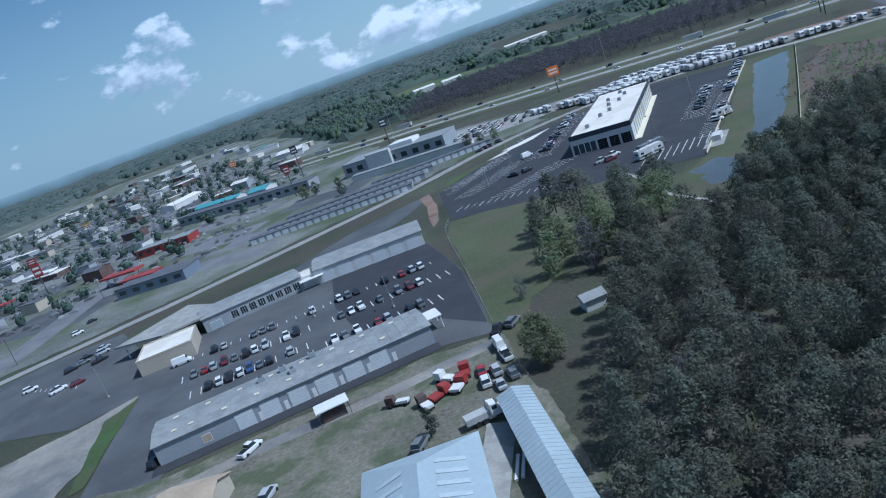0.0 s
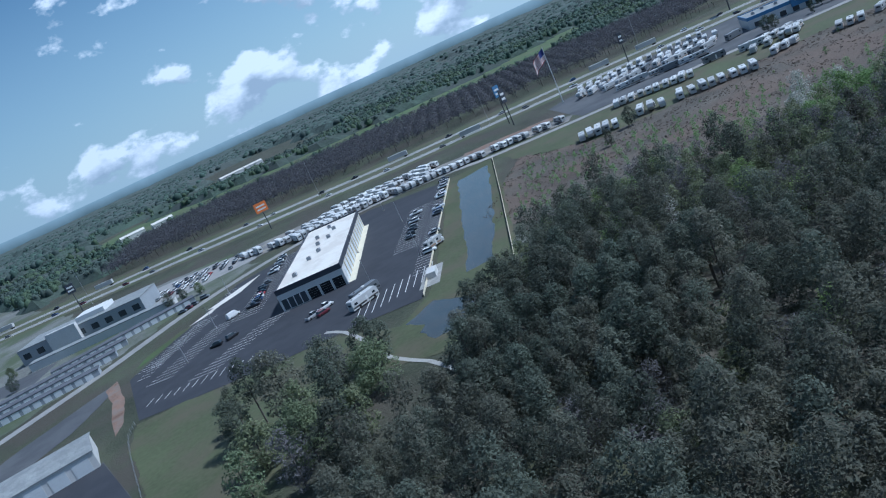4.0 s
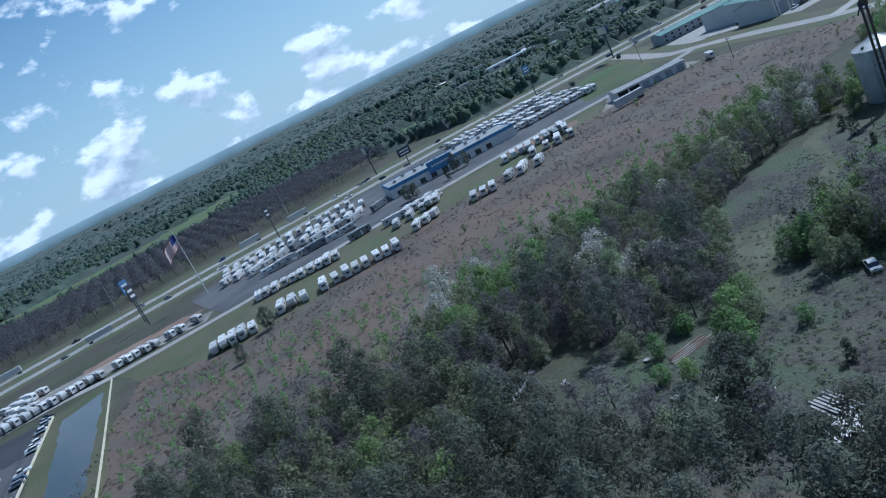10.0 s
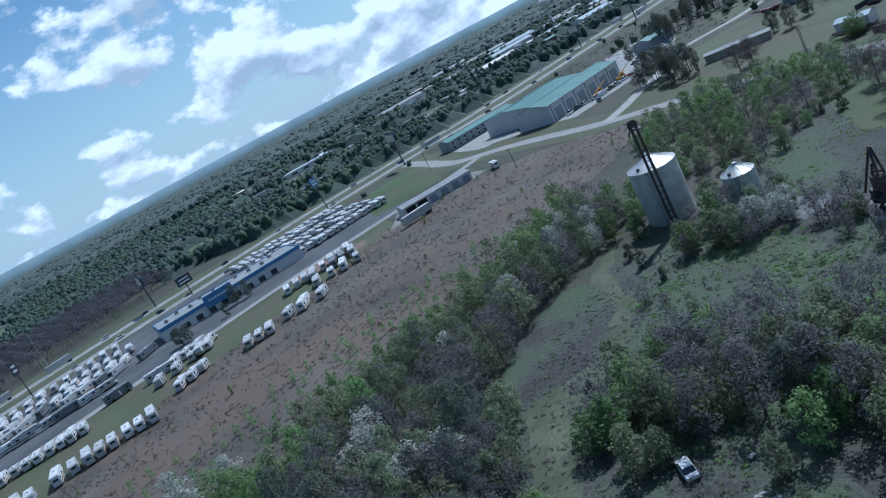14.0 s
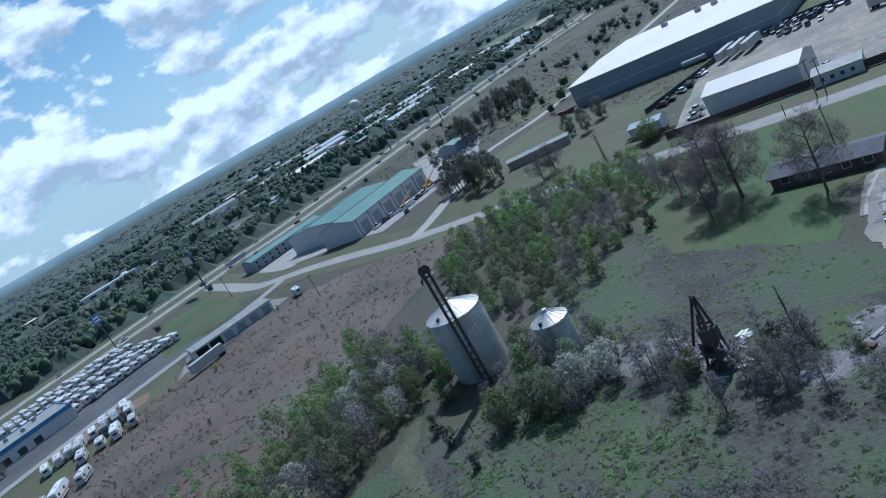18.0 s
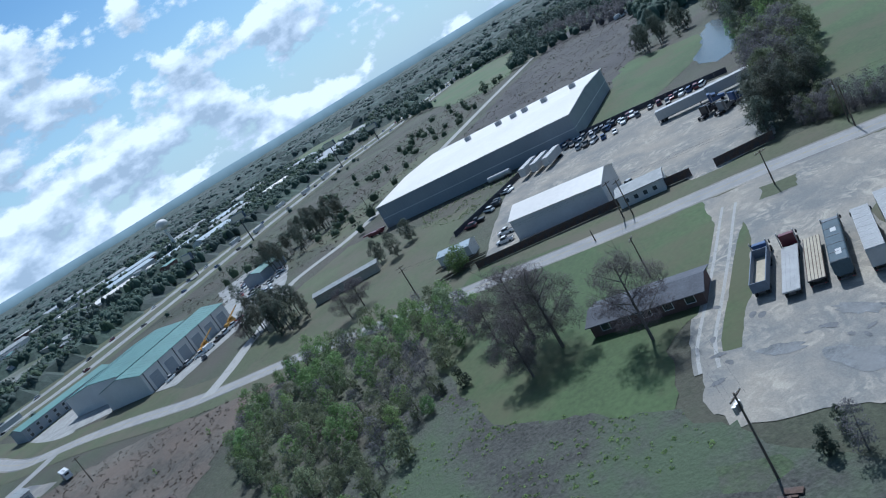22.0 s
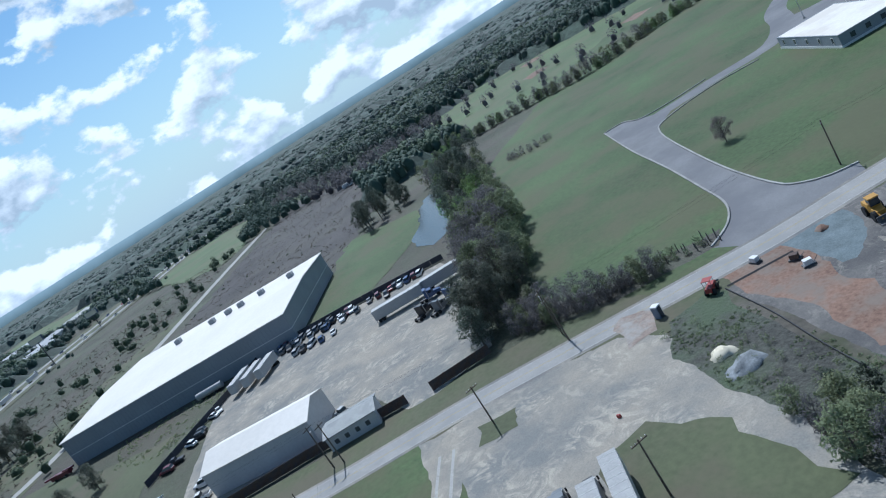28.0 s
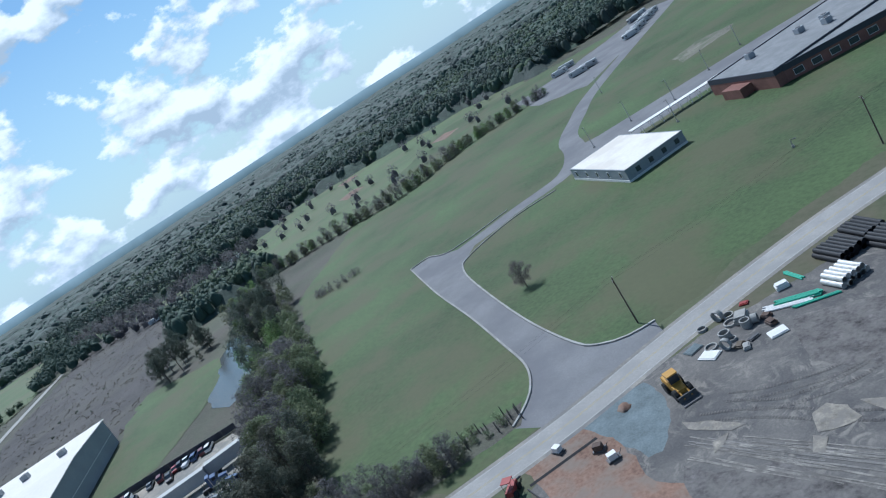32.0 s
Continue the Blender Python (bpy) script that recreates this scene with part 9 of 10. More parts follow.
for p, q in list(zip(line, line[1:]))[4:30:2]:
    d = (q - p).normalized()
    n = Vector((-d.y, d.x, 0))
    for side in (-11, 11):
        e = p + n * side
        power_pole(e.x, e.y, 11.0, math.degrees(math.atan2(d.y, d.x)) + 90, 1, 0, "poles along the town road")
# homes and works beyond the highway
for x, y in scatter(HOMES, 60, 42, 82):
    if hwy_side(x, y) > 75:
        big = g.random() < 0.3
        block("far_house", x, y, g.uniform(30, 60) if big else g.uniform(12, 20), g.uniform(14, 22) if big else g.uniform(8, 11), g.uniform(4, 6), g.choice((-30, -35, 55, -20)), g.choice(WALLS), g.choice(ROOFS), "low house or shed among far trees", "house", 0, not big, "houses beyond the highway")
block("brick_motel", 585, 500, 44, 14, 5, -32, M_BRICK, M_DARKROOF, "long red brick building beyond the highway", "building", 8)
block("teal_works", 770, 700, 90, 26, 6, -40, M_WALLW, M_BLUEROOF, "long works with a pale blue roof", "building", 6)
for x, y, L in HALLS:
    block("works_hall", x, y, L, 20, 6.5, -32, M_WALLW, g.choice((M_WHROOF, M_GREYROOF, M_WALLG, M_GREYROOF, M_BLUEROOF)), "long pale industrial hall among far trees", "hall", 0, True, "works halls")
for x, y, L in ((95, 1380, 44), (140, 1388, 34), (-60, 1020, 30), (-20, 1005, 26)):
    block("far_barn", x, y, L, 14, 6, 10, M_WALLW, M_WHROOF, "white barn on the far field", "barn", 0, True, "far barns")
# mobile home, cabin and school shelter
block("mobile_home", 440, 119, 26, 5.2, 3.2, 87, M_TANWALL, M_GREYROOF, "long tan mobile home on the lawn", "mobile home", 5, True)
block("small_cabin", 512, 104, 8, 5, 3, 60, M_WALLB, M_GREYROOF, "small dark cabin near the warehouse", "cabin", 0, True)
block("yard_cabin", 394, 84, 11, 6, 3.6, 65, M_WALLW, M_BLUEROOF, "pale blue-roofed cabin beside the yard", "cabin", 2, True)
block("plant_shed", 548, 190, 22, 12, 5, -25, M_WALLG, M_GREENROOF, "small green-roofed shed in the plant yard", "shed", 0, True)
# water tower
t = thing("water_tower", "white ball water tower on a slim flared stem", "water tower", at(1160, 448))
bm = bmesh.new()
lathe(bm, [(5.5, 0), (3.0, 6), (2.0, 14), (2.0, 28), (3.0, 31)], 20)
part("stem", bm, M_WHROOF, t, smooth=True)
bm = bmesh.new()
lathe(bm, [(2.0, 30.2)] + [(8.2 * math.cos(a), 37.5 + 6.6 * math.sin(a)) for a in [radians(-70 + 12 * i) for i in range(14)]] + [(0.3, 44.3)], 28)
part("tank", bm, M_WHROOF, t, smooth=True)

# holiday park among the trees of the far lawn
g = random.Random(88)
for i in range(22):
    f = i / 21
    x, y = 776 + 44 * f + 70 * max(0, 0.3 - f) + g.uniform(-5, 5), -84 - 92 * f + g.uniform(-4, 4)
    place(g.choice(("rv:trailer~", "rv:tan~", "rv:fifth~")), x, y, g.choice((60, 62, 150)) + g.uniform(-6, 6), "caravans on the far lawn")
for x, y, a in ((570, -338, 28), (566, -326, 28), (525, -307, 30), (528, -300, 30), (519, -344, 62), (522, -352, 62), (525, -361, 62), (530, -374, 62), (533, -382, 62), (536, -391, 62), (556, -400, 75), (557, -408, 75)):
    place("rv:bus~", x, y, a, "buses on the school lot", "long pale bus parked on the school lot")

# ---- stall lines and islands ----
def stall_lines(bm, p0, p1, n, length, turn, z, w=0.13, both=False):
    c, s = math.cos(radians(turn)), math.sin(radians(turn))
    for i in range(n + 1):
        x, y = p0[0] + (p1[0] - p0[0]) * i / n, p0[1] + (p1[1] - p0[1]) * i / n
        a, b = (-length if both else 0.0), length
        q = [(x + c * a - s * w, y + s * a + c * w), (x + c * a + s * w, y + s * a - c * w), (x + c * b + s * w, y + s * b - c * w), (x + c * b - s * w, y + s * b + c * w)]
        bm.faces.new([bm.verts.new((u, v, z)) for u, v in q])


bm, z = bmesh.new(), layer() + 0.02
for a, b, n, L, tn, both in (((75, 258), (134, 384), 48, 5.6, 155, False), ((80, 296), (108, 356), 22, 5.2, 155, True), ((22, 322), (52, 402), 28, 5.4, 155, True), ((46, 246), (72, 250), 9, 16, 65, False), ((-16, 275), (18, 262), 12, 5.4, 65, False), ((-12, 296), (14, 330), 14, 5.2, 155, True), ((-16, 320), (8, 352), 14, 5.2, 155, True), ((2, 276), (30, 300), 12, 5.2, 155, True), ((-20, 312), (20, 388), 26, 5.2, -25, False)):
    stall_lines(bm, a, b, n, L, tn, z, both=both)
solo("dealer_stall_lines", bm, M_LINE, "white parking stall lines on dark asphalt", "road marking", kind="structure")
bm, z = bmesh.new(), layer() + 0.02
for a, b, n, both in (((-97, 203), (-58, 210.5), 14, False), ((-95, 188), (-60, 196), 13, True), ((-88, 174.5), (-58, 182), 11, True), ((-56, 212), (-25, 218), 11, False), ((-53, 196.5), (-20, 204), 12, True), ((-52, 178), (-22, 185), 11, True), ((-160, 225), (-140, 214), 8, False)):
    stall_lines(bm, a, b, n, 2.7, U + 90, z, both=both)
solo("garage_stall_lines", bm, M_LINE, "faded white parking stall lines", "road marking", kind="structure")
patch("white_island", [(0, 357), (10, 361), (13, 366), (25, 374), (36, 390), (29, 386), (19, 378), (9, 371), (12, 369)], 0, M_WHITE, "white gravel island between parking rows", "island", wob=0.4)
patch("grass_island", [(-21, 330), (-12, 338), (2, 356), (-4, 356), (-18, 340)], 0, M_LAWN, "grass island at the lot's edge", "lawn", wob=0.6)
patch("dumpster_pad", [(66, 243), (72, 241), (80, 258), (75, 261)], 0, M_CONC, "pale concrete pad at the lot's corner", "pad")
bm = bmesh.new()
quadbox(bm, -1.4, 1.4, -3.0, 3.0, 0, 1.9)
solo("bin_enclosure", bm, M_WALLW, "pale walled bin enclosure", "enclosure", at(73.5, 250.5, -25))
# kerbs along the school drive
for nm, pts in (("kerb", [(439.1, -91.8), (401, -73.8), (369.6, -60.3), (345.1, -49), (331.6, -42.5), (324.8, -36.9), (321.5, -31.8), (319.8, -26.8)]), ("kerb_south", [(308.4, -54.4), (311.5, -50.4), (316.5, -48.2), (324.1, -49), (348.2, -58.5), (387.1, -77.4), (402.5, -86.8), (406.4, -92.6), (407.2, -104), (405, -116), (398, -128)]), ("kerb_end", [(439.1, -91.8), (436.4, -98.4), (426, -98.8), (420.6, -108), (417, -122)])):
    bm = bmesh.new()
    line = smooth_line(pts, 2.0)
    for p, q in zip(line, line[1:]):
        d = (q - p).normalized()
        n = Vector((-d.y, d.x, 0)) * 0.22
        lo = [p + n, p - n, q - n, q + n]
        v = [bm.verts.new((a.x, a.y, 0.05)) for a in lo] + [bm.verts.new((a.x, a.y, 0.36)) for a in lo]
        for f in ((4, 5, 6, 7), (0, 1, 5, 4), (2, 3, 7, 6), (1, 2, 6, 5), (3, 0, 4, 7)):
            bm.faces.new([v[i] for i in f])
    solo(nm, bm, M_CONC, "pale raised concrete kerb", "kerb", kind="structure")

# ---- gravel yard wear ----
M_DAMP = surf("damp_gravel", (0.14, 0.142, 0.145), rough=0.85, var=0.35, coarse=0.3, fine=2.5, second=(0.16, 0.16, 0.16), stains=0.4)
for i, (x, y, r) in enumerate(((279.5, 50.5, 1.3), (278, 49.2, 0.9), (268, 42, 1.0), (265, 39, 0.7), (263, 44, 0.6), (286.5, 53.4, 0.8), (279, 56.6, 0.9), (272, 58, 0.9), (252, 38, 1.5))):
    patch("damp_patch", [(x + r * math.cos(k), y + 0.6 * r * math.sin(k)) for k in [0.7 * j for j in range(9)]], 0, M_DAMP, "damp dark patch in the gravel", "puddle", wob=2.0)
M_REDDUST = surf("reddish_gravel_dust", (0.27, 0.215, 0.18), rough=0.95, var=0.2, coarse=0.2, fine=1.6, second=(0.32, 0.30, 0.275), stains=0.25)
patch("yard_clay_stain", [(321.5, -5.4), (316, -6.8), (310.4, -3.3), (311.5, 1.6), (319, -0.9)], 0, M_REDDUST, "reddish clay stain at the yard entrance", "dirt", wob=3.0)
patch("verge_tuft", [(318, 30), (324, 26), (321, 20), (316, 24)], 0, M_LAWN2, "small grass island round a pole", "lawn", wob=2.5)
patch("yard_green", [(290, 24), (276, 30), (262, 22), (262, 12), (280, 8), (292, 14)], 0, M_LAWN2, "thin grass beyond the lorry row", "lawn", wob=4.0)


g = random.Random(52)
YARD = [(300, 40), (276, 54), (262, 60), (250, 46), (250, 22), (268, 24), (296, 12), (316, 6), (322, 20)]
M_TYREGRAVEL = surf("loose_gravel_in_tyre_marks", (0.33, 0.31, 0.28), rough=0.95, var=0.25, coarse=0.5, fine=2.5, second=(0.29, 0.275, 0.25), stains=0.5)
M_SLATE = surf("blue_grey_fine_gravel", (0.185, 0.19, 0.19), rough=0.92, var=0.35, coarse=0.25, fine=2.5, second=(0.21, 0.21, 0.205), stains=0.2)
for x0, y0, r1, r2, turn, mat, words in (
        (267.9, 40.5, 3.6, 1.4, 30, M_SLATE, "blue-grey patch of finer gravel"), (257.5, 46.0, 5.5, 2.2, 20, M_SLATE, "blue-grey patch of finer gravel"),
        (268.2, 52.2, 3.2, 1.3, 50, M_SLATE, "blue-grey patch of finer gravel"),
        (267.6, 45.2, 1.3, 0.6, 40, M_DAMP, "dark damp patch in the gravel"), (263.1, 42.1, 0.8, 0.4, 100, M_DAMP, "dark damp patch in the gravel"),
        (263.6, 44.6, 0.6, 0.4, 10, M_DAMP, "dark damp patch in the gravel"), (268.6, 47.8, 0.6, 0.25, 60, M_DAMP, "dark damp patch in the gravel"),
        (274.5, 58.5, 1.1, 0.6, 70, M_DAMP, "dark damp patch in the gravel"), (268.4, 61.3, 1.2, 0.5, 95, M_DAMP, "dark damp patch in the gravel"),
        (249.9, 42.4, 2.2, 0.8, 15, M_DAMP, "dark damp patch in the gravel")):
    pts, c, s = [], math.cos(radians(turn)), math.sin(radians(turn))
    for k in range(22):
        w = k * math.tau / 22
        f = 1 + g.uniform(-0.28, 0.28)
        u, v = math.cos(w) * r1 * f, math.sin(w) * r2 * f
        pts.append((x0 + u * c - v * s, y0 + u * s + v * c))
    patch("damp_patch" if mat is M_DAMP else "gravel_patch", pts, 0, mat, words)
M_TYREPALE = surf("pale_swept_gravel", (0.43, 0.39, 0.325), rough=0.95, var=0.2, coarse=0.4, fine=2.5, second=(0.36, 0.325, 0.27), stains=0.4)
for i in range(30):
    c, r0, a0 = (262 + g.uniform(-3, 3), 26 + g.uniform(-3, 3)), g.uniform(9, 17), g.uniform(2.2, 5.2)
    pts = [(c[0] + r0 * math.cos(a0 + 0.13 * k), c[1] + 0.8 * r0 * math.sin(a0 + 0.13 * k)) for k in range(g.randint(4, 8))]
    if all(inside(px_, py_, YARD) for px_, py_ in pts):
        bm = bmesh.new()
        ribbon_mesh(bm, pts, g.uniform(0.05, 0.16), g.uniform(0.05, 0.16), layer(), 1.2)
        solo("tyre_sweep", bm, M_TYREPALE if i % 3 else M_TYREGRAVEL, "faint curved tyre sweep in the gravel", "tyre mark", kind="structure")


# ---- building site ----
def heap(name, x, y, r, h, mat, label, seed, group=""):
    g = random.Random(seed)
    bm = bmesh.new()
    rings = []
    for k, (f, z) in enumerate(((1.0, 0.0), (0.82, 0.35), (0.55, 0.7), (0.25, 0.95))):
        rings.append([bm.verts.new((math.cos(a) * r * f * g.uniform(0.7, 1.25), math.sin(a) * r * f * 0.75 * g.uniform(0.7, 1.25), h * z * g.uniform(0.75, 1.25))) for a in [6.283 * i / 14 for i in range(14)]])
    for a, b in zip(rings, rings[1:]):
        for i in range(14):
            bm.faces.new((a[i], a[(i + 1) % 14], b[(i + 1) % 14], b[i]))
    bm.faces.new(rings[-1])
    solo(name, bm, mat, label, "heap", at(x, y, seed * 50), group, smooth=True)


M_STONE = surf("blue_grey_stone_heap", (0.22, 0.235, 0.245), rough=0.95, var=0.3, coarse=0.6, fine=3.0, bump=0.2)
heap("sand_heap", 292.4, -1.4, 2.3, 1.15, M_CREAM, "pale sand heap at the site's edge", 1)
heap("stone_heap", 287.0, -0.4, 3.2, 1.25, M_STONE, "grey crushed stone heap", 2)
heap("soil_mound", 300, -33, 1.4, 0.7, M_CLAY, "low brown earth heap", 3)
t = thing("portable_toilet", "dark blue portable toilet with a white roof", "toilet", at(312.3, -6.5, 20))
box_part("cabin", M_WALLB, t, -0.6, 0.6, -0.6, 0.6, 0.12, 2.2)
box_part("roof", M_TRIM, t, -0.65, 0.65, -0.65, 0.65, 2.2, 2.4)
box_part("door", M_DARKWALL, t, -0.66, -0.6, -0.4, 0.4, 0.2, 2.1)
bm = bmesh.new()
quadbox(bm, -0.28, 0.28, -0.2, 0.2, 0.05, 0.5)
quadbox(bm, -0.25, 0.25, -0.17, 0.17, 0.5, 0.6)
solo("red_box", bm, M_RED, "small red metal box standing in the yard", "box", at(297.7, 14.8, 20))

BIGW = wheel_mesh(0.85, 0.6)
t = thing("wheel_loader", "yellow wheel loader with a dark bucket", "loader", at(292.1, -36.8, 150) @ Matrix.Translation((0, 0, 0.1)))
for x in (-1.6, 1.6):
    for y in (-1.1, 1.1):
        part("wheel", BIGW, None, t, m=pose(x, y, 0.85))
bm = bmesh.new()
loft(bm, [ring(-3.0, 0.9, 0.9, 1.9), ring(-2.6, 1.05, 0.8, 2.2), ring(-0.4, 1.05, 0.8, 2.2), ring(0.2, 0.9, 0.8, 1.6), ring(1.9, 0.7, 0.8, 1.5)])
part("body", bm, M_YELPAINT, t)
box_part("cab", M_GLASS, t, -0.9, 0.5, -0.75, 0.75, 2.0, 3.2)
box_part("cab_roof", M_YELPAINT, t, -1.0, 0.6, -0.85, 0.85, 3.2, 3.4)
bm = bmesh.new()
for y in (-0.6, 0.6):
    tube(bm, (1.2, y, 1.5), (3.1, y, 0.7), 0.14, n=6)
part("arm", bm, M_YELPAINT, t)
bm = bmesh.new()
extrude_xz(bm, [(2.9, 0.1), (4.0, 0.1), (3.9, 0.2), (3.1, 0.35), (3.0, 1.2), (2.85, 1.2)], -1.4, 1.4)
part("bucket", bm, M_STEEL, t)
t = thing("red_trencher", "small red trencher with a red canopy", "machine", at(307.2, -14.4, -60) @ Matrix.Translation((0, 0, 0.1)))
for x in (-0.9, 0.9):
    for y in (-0.7, 0.7):
        part("wheel", WHEEL_BIG, None, t, m=pose(x, y, 0.5))
box_part("body", M_RED, t, -1.4, 1.5, -0.55, 0.55, 0.6, 1.4)
box_part("canopy", M_RED, t, -0.9, 0.6, -0.8, 0.8, 2.5, 2.6)
for x in (-0.8, 0.5):
    for y in (-0.7, 0.7):
        bm = bmesh.new()
        tube(bm, (x, y, 1.3), (x, y, 2.5), 0.04, n=5)
        part("canopy_post", bm, M_STEEL, t)
bm = bmesh.new()
tube(bm, (1.4, 0, 1.0), (3.4, 0, 0.2), 0.16, n=6)
part("digging_boom", bm, M_STEEL, t)
# Trench without depth: its inner shade is painted as a flat dark strip.
bm = bmesh.new()
for a, b in (((305.6, -16.2), (300.6, -26.6)),):
    d = Vector((b[0] - a[0], b[1] - a[1], 0)).normalized()
    n = Vector((-d.y, d.x, 0)) * 0.35
    zt = layer()
    bm.faces.new([bm.verts.new((p.x, p.y, zt)) for p in (Vector((*a, 0)) + n, Vector((*a, 0)) - n, Vector((*b, 0)) - n, Vector((*b, 0)) + n)])
solo("trench", bm, M_DARK, "flat dark strip painted as the shade inside a narrow trench", "trench", kind="structure")
for i, (x, y, mat, lab) in enumerate(((305.4, -23.0, M_TRIM, "small white concrete pump skid"), (298.2, -24.4, M_RUST, "rusty compactor beside the trench"), (294.6, -23.2, M_TRIM, "white wrapped bundle beside the trench"))):
    t = thing("site_machine", lab, "machine", at(x, y, 30 * i))
    box_part("frame", M_STEEL, t, -1.0, 1.0, -0.6, 0.6, 0.15, 0.4)
    box_part("engine", mat, t, -0.6, 0.7, -0.5, 0.5, 0.4, 1.2)
    bm = bmesh.new()
    tube(bm, (-0.9, 0, 0.4), (-1.6, 0, 1.1), 0.05, n=5)
    part("handle", bm, M_STEEL, t)


def ring_pipe(x, y, r, h, lying, turn, mat=M_CONC, label="pale concrete manhole ring", group="concrete rings"):
    bm = bmesh.new()
    n = 18
    vs = [[bm.verts.new((math.cos(a) * q, math.sin(a) * q, z)) for a in [6.283 * i / n for i in range(n)]] for q, z in ((r, 0), (r, h), (r * 0.8, h), (r * 0.8, 0))]
    for k in range(4):
        for i in range(n):
            bm.faces.new((vs[k][i], vs[k][(i + 1) % n], vs[(k + 1) % 4][(i + 1) % n], vs[(k + 1) % 4][i]))
    m = at(x, y, turn, 0.1 + (r if lying else 0.0))
    if lying:
        m = m @ pose(0, 0, 0, 90, 0, 0)
    solo("concrete_ring" if mat is M_CONC else "pipe", bm, mat, label, "ring" if mat is M_CONC else "pipe", m, group)


for i, (x, y, r, h, ly) in enumerate(((295.0, -53.0, 0.9, 0.8, 1), (293.8, -54.2, 0.9, 0.5, 0), (292.4, -52.4, 1.1, 0.35, 0), (292.6, -46.6, 1.0, 0.3, 0), (291.4, -49.0, 0.9, 1.0, 0), (289.6, -46.6, 0.9, 0.6, 1), (290.0, -48.4, 0.7, 0.4, 0), (289.2, -51.6, 0.8, 1.2, 0), (288.6, -52.4, 0.7, 0.9, 1), (296.8, -51.0, 0.8, 0.4, 0))):
    ring_pipe(x, y, r, h, ly, i * 37)
for i, (x, y, w, d, h, mat, lab) in enumerate(((291.8, -44.8, 3.0, 2.2, 0.35, M_TRIM, "flat white precast slab"), (290.8, -53.2, 2.0, 2.4, 1.3, M_CONC, "open concrete catch basin box"), (283.4, -49.8, 2.6, 2.0, 0.4, M_TRIM, "pale triangular precast piece"), (295.6, -46.2, 2.6, 2.0, 0.3, M_BLUEROCK, "blue-grey steel mesh bundle on mud"), (288.0, -47.0, 1.6, 1.2, 0.5, M_WOOD, "wooden pallet with fittings"), (286.6, -46.6, 1.6, 1.0, 0.6, M_CONC, "stack of concrete blocks"), (285.4, -52.0, 1.6, 1.2, 0.8, M_RUST, "crate of rusty fittings"), (287.0, -53.6, 1.4, 1.2, 0.7, M_RUST, "crate of iron covers"), (292.8, -57.4, 1.4, 1.0, 0.4, M_RED, "red pallet of fittings"), (288.0, -61.0, 2.0, 1.4, 1.0, M_TRIM, "white wrapped bundle of fittings"), (286.6, -48.8, 1.8, 0.9, 0.4, M_STEEL, "dark iron grates in a stack"))):
    bm = bmesh.new()
    quadbox(bm, -w / 2, w / 2, -d / 2, d / 2, 0.1, h * 0.7)
    quadbox(bm, -w / 2 + 0.15, w / 2 - 0.15, -d / 2 + 0.15, d / 2 - 0.15, h * 0.7, h)
    solo("site_material", bm, mat, lab, "material", at(x, y, 25 * i, 0.05), "materials on the site")


def pipe_stack(x, y, turn, n, layers, length, r, mat, label, name="pipe_stack"):
    t = thing(name, label, "pipes", at(x, y, turn, 0.1))
    me = bpy.data.meshes.new("pipe")
    b2 = bmesh.new()
    tube(b2, (0, 0, 0), (length, 0, 0), r, n=12)
    tube(b2, (length - 0.4, 0, 0), (length, 0, 0), r * 1.12, n=12)
    b2.to_mesh(me)
    b2.free()
    me.materials.append(mat)
    for k in range(layers):
        for i in range(n - k):
            part("pipe", me, None, t, m=pose(random.uniform(-0.3, 0.3), (i + k * 0.5) * 2 * r, r + k * r * 1.74))


pipe_stack(281.5, -61.0, 158, 6, 2, 4.2, 0.42, M_GALV, "bundle of pale grey ribbed pipes")
pipe_stack(286, -68.5, 155, 7, 2, 6.0, 0.40, M_BLACK, "stack of black corrugated plastic pipes")
pipe_stack(284.5, -74, 152, 6, 2, 6.0, 0.40, M_BLACK, "stack of black corrugated plastic pipes beside the road")
pipe_stack(279, -70.5, 155, 6, 2, 6.0, 0.40, M_BLACK, "stack of black corrugated pipes behind")
pipe_stack(277.5, -78, 150, 6, 3, 6.0, 0.42, M_BLACK, "tall stack of black corrugated pipes")
pipe_stack(288.4, -55.8, 20, 5, 1, -6.5, 0.16, M_TRIM, "white plastic pipes lying on the mud", "white_pipes")
pipe_stack(287.0, -57.0, 22, 5, 2, -6.0, 0.15, M_GREENPIPE, "green plastic sewer pipes in a bundle", "green_pipes")
pipe_stack(283.6, -55.6, 30, 2, 1, -6.0, 0.15, M_GREENPIPE, "two loose green sewer pipes", "green_pipes")
pipe_stack(285.5, -63.2, -28, 3, 1, 4.5, 0.13, M_GREENPIPE, "green pipes beside the road", "green_pipes")
bm = bmesh.new()
line = smooth_line([(305.3, -15.5), (292, -11.6), (280, -7.2), (268.7, -3.5)], 2.0)
for p, q in zip(line, line[1:]):
    tube(bm, (p.x, p.y, 0.22), (q.x, q.y, 0.22), 0.13, n=6)
solo("drain_hose", bm, M_BLACK, "long black drain hose lying across the site", "hose")
t = thing("snag", "bare dead tree trunk standing among brush", "dead tree", at(244.2, 80.2))
bm = bmesh.new()
tube(bm, (0, 0, -0.1), (0.3, 0.1, 4.5), 0.22, 0.15, 7)
tube(bm, (0.3, 0.1, 4.5), (0.2, 0.3, 8.2), 0.15, 0.05, 6)
part("trunk", bm, M_BARK, t)
bm = bmesh.new()
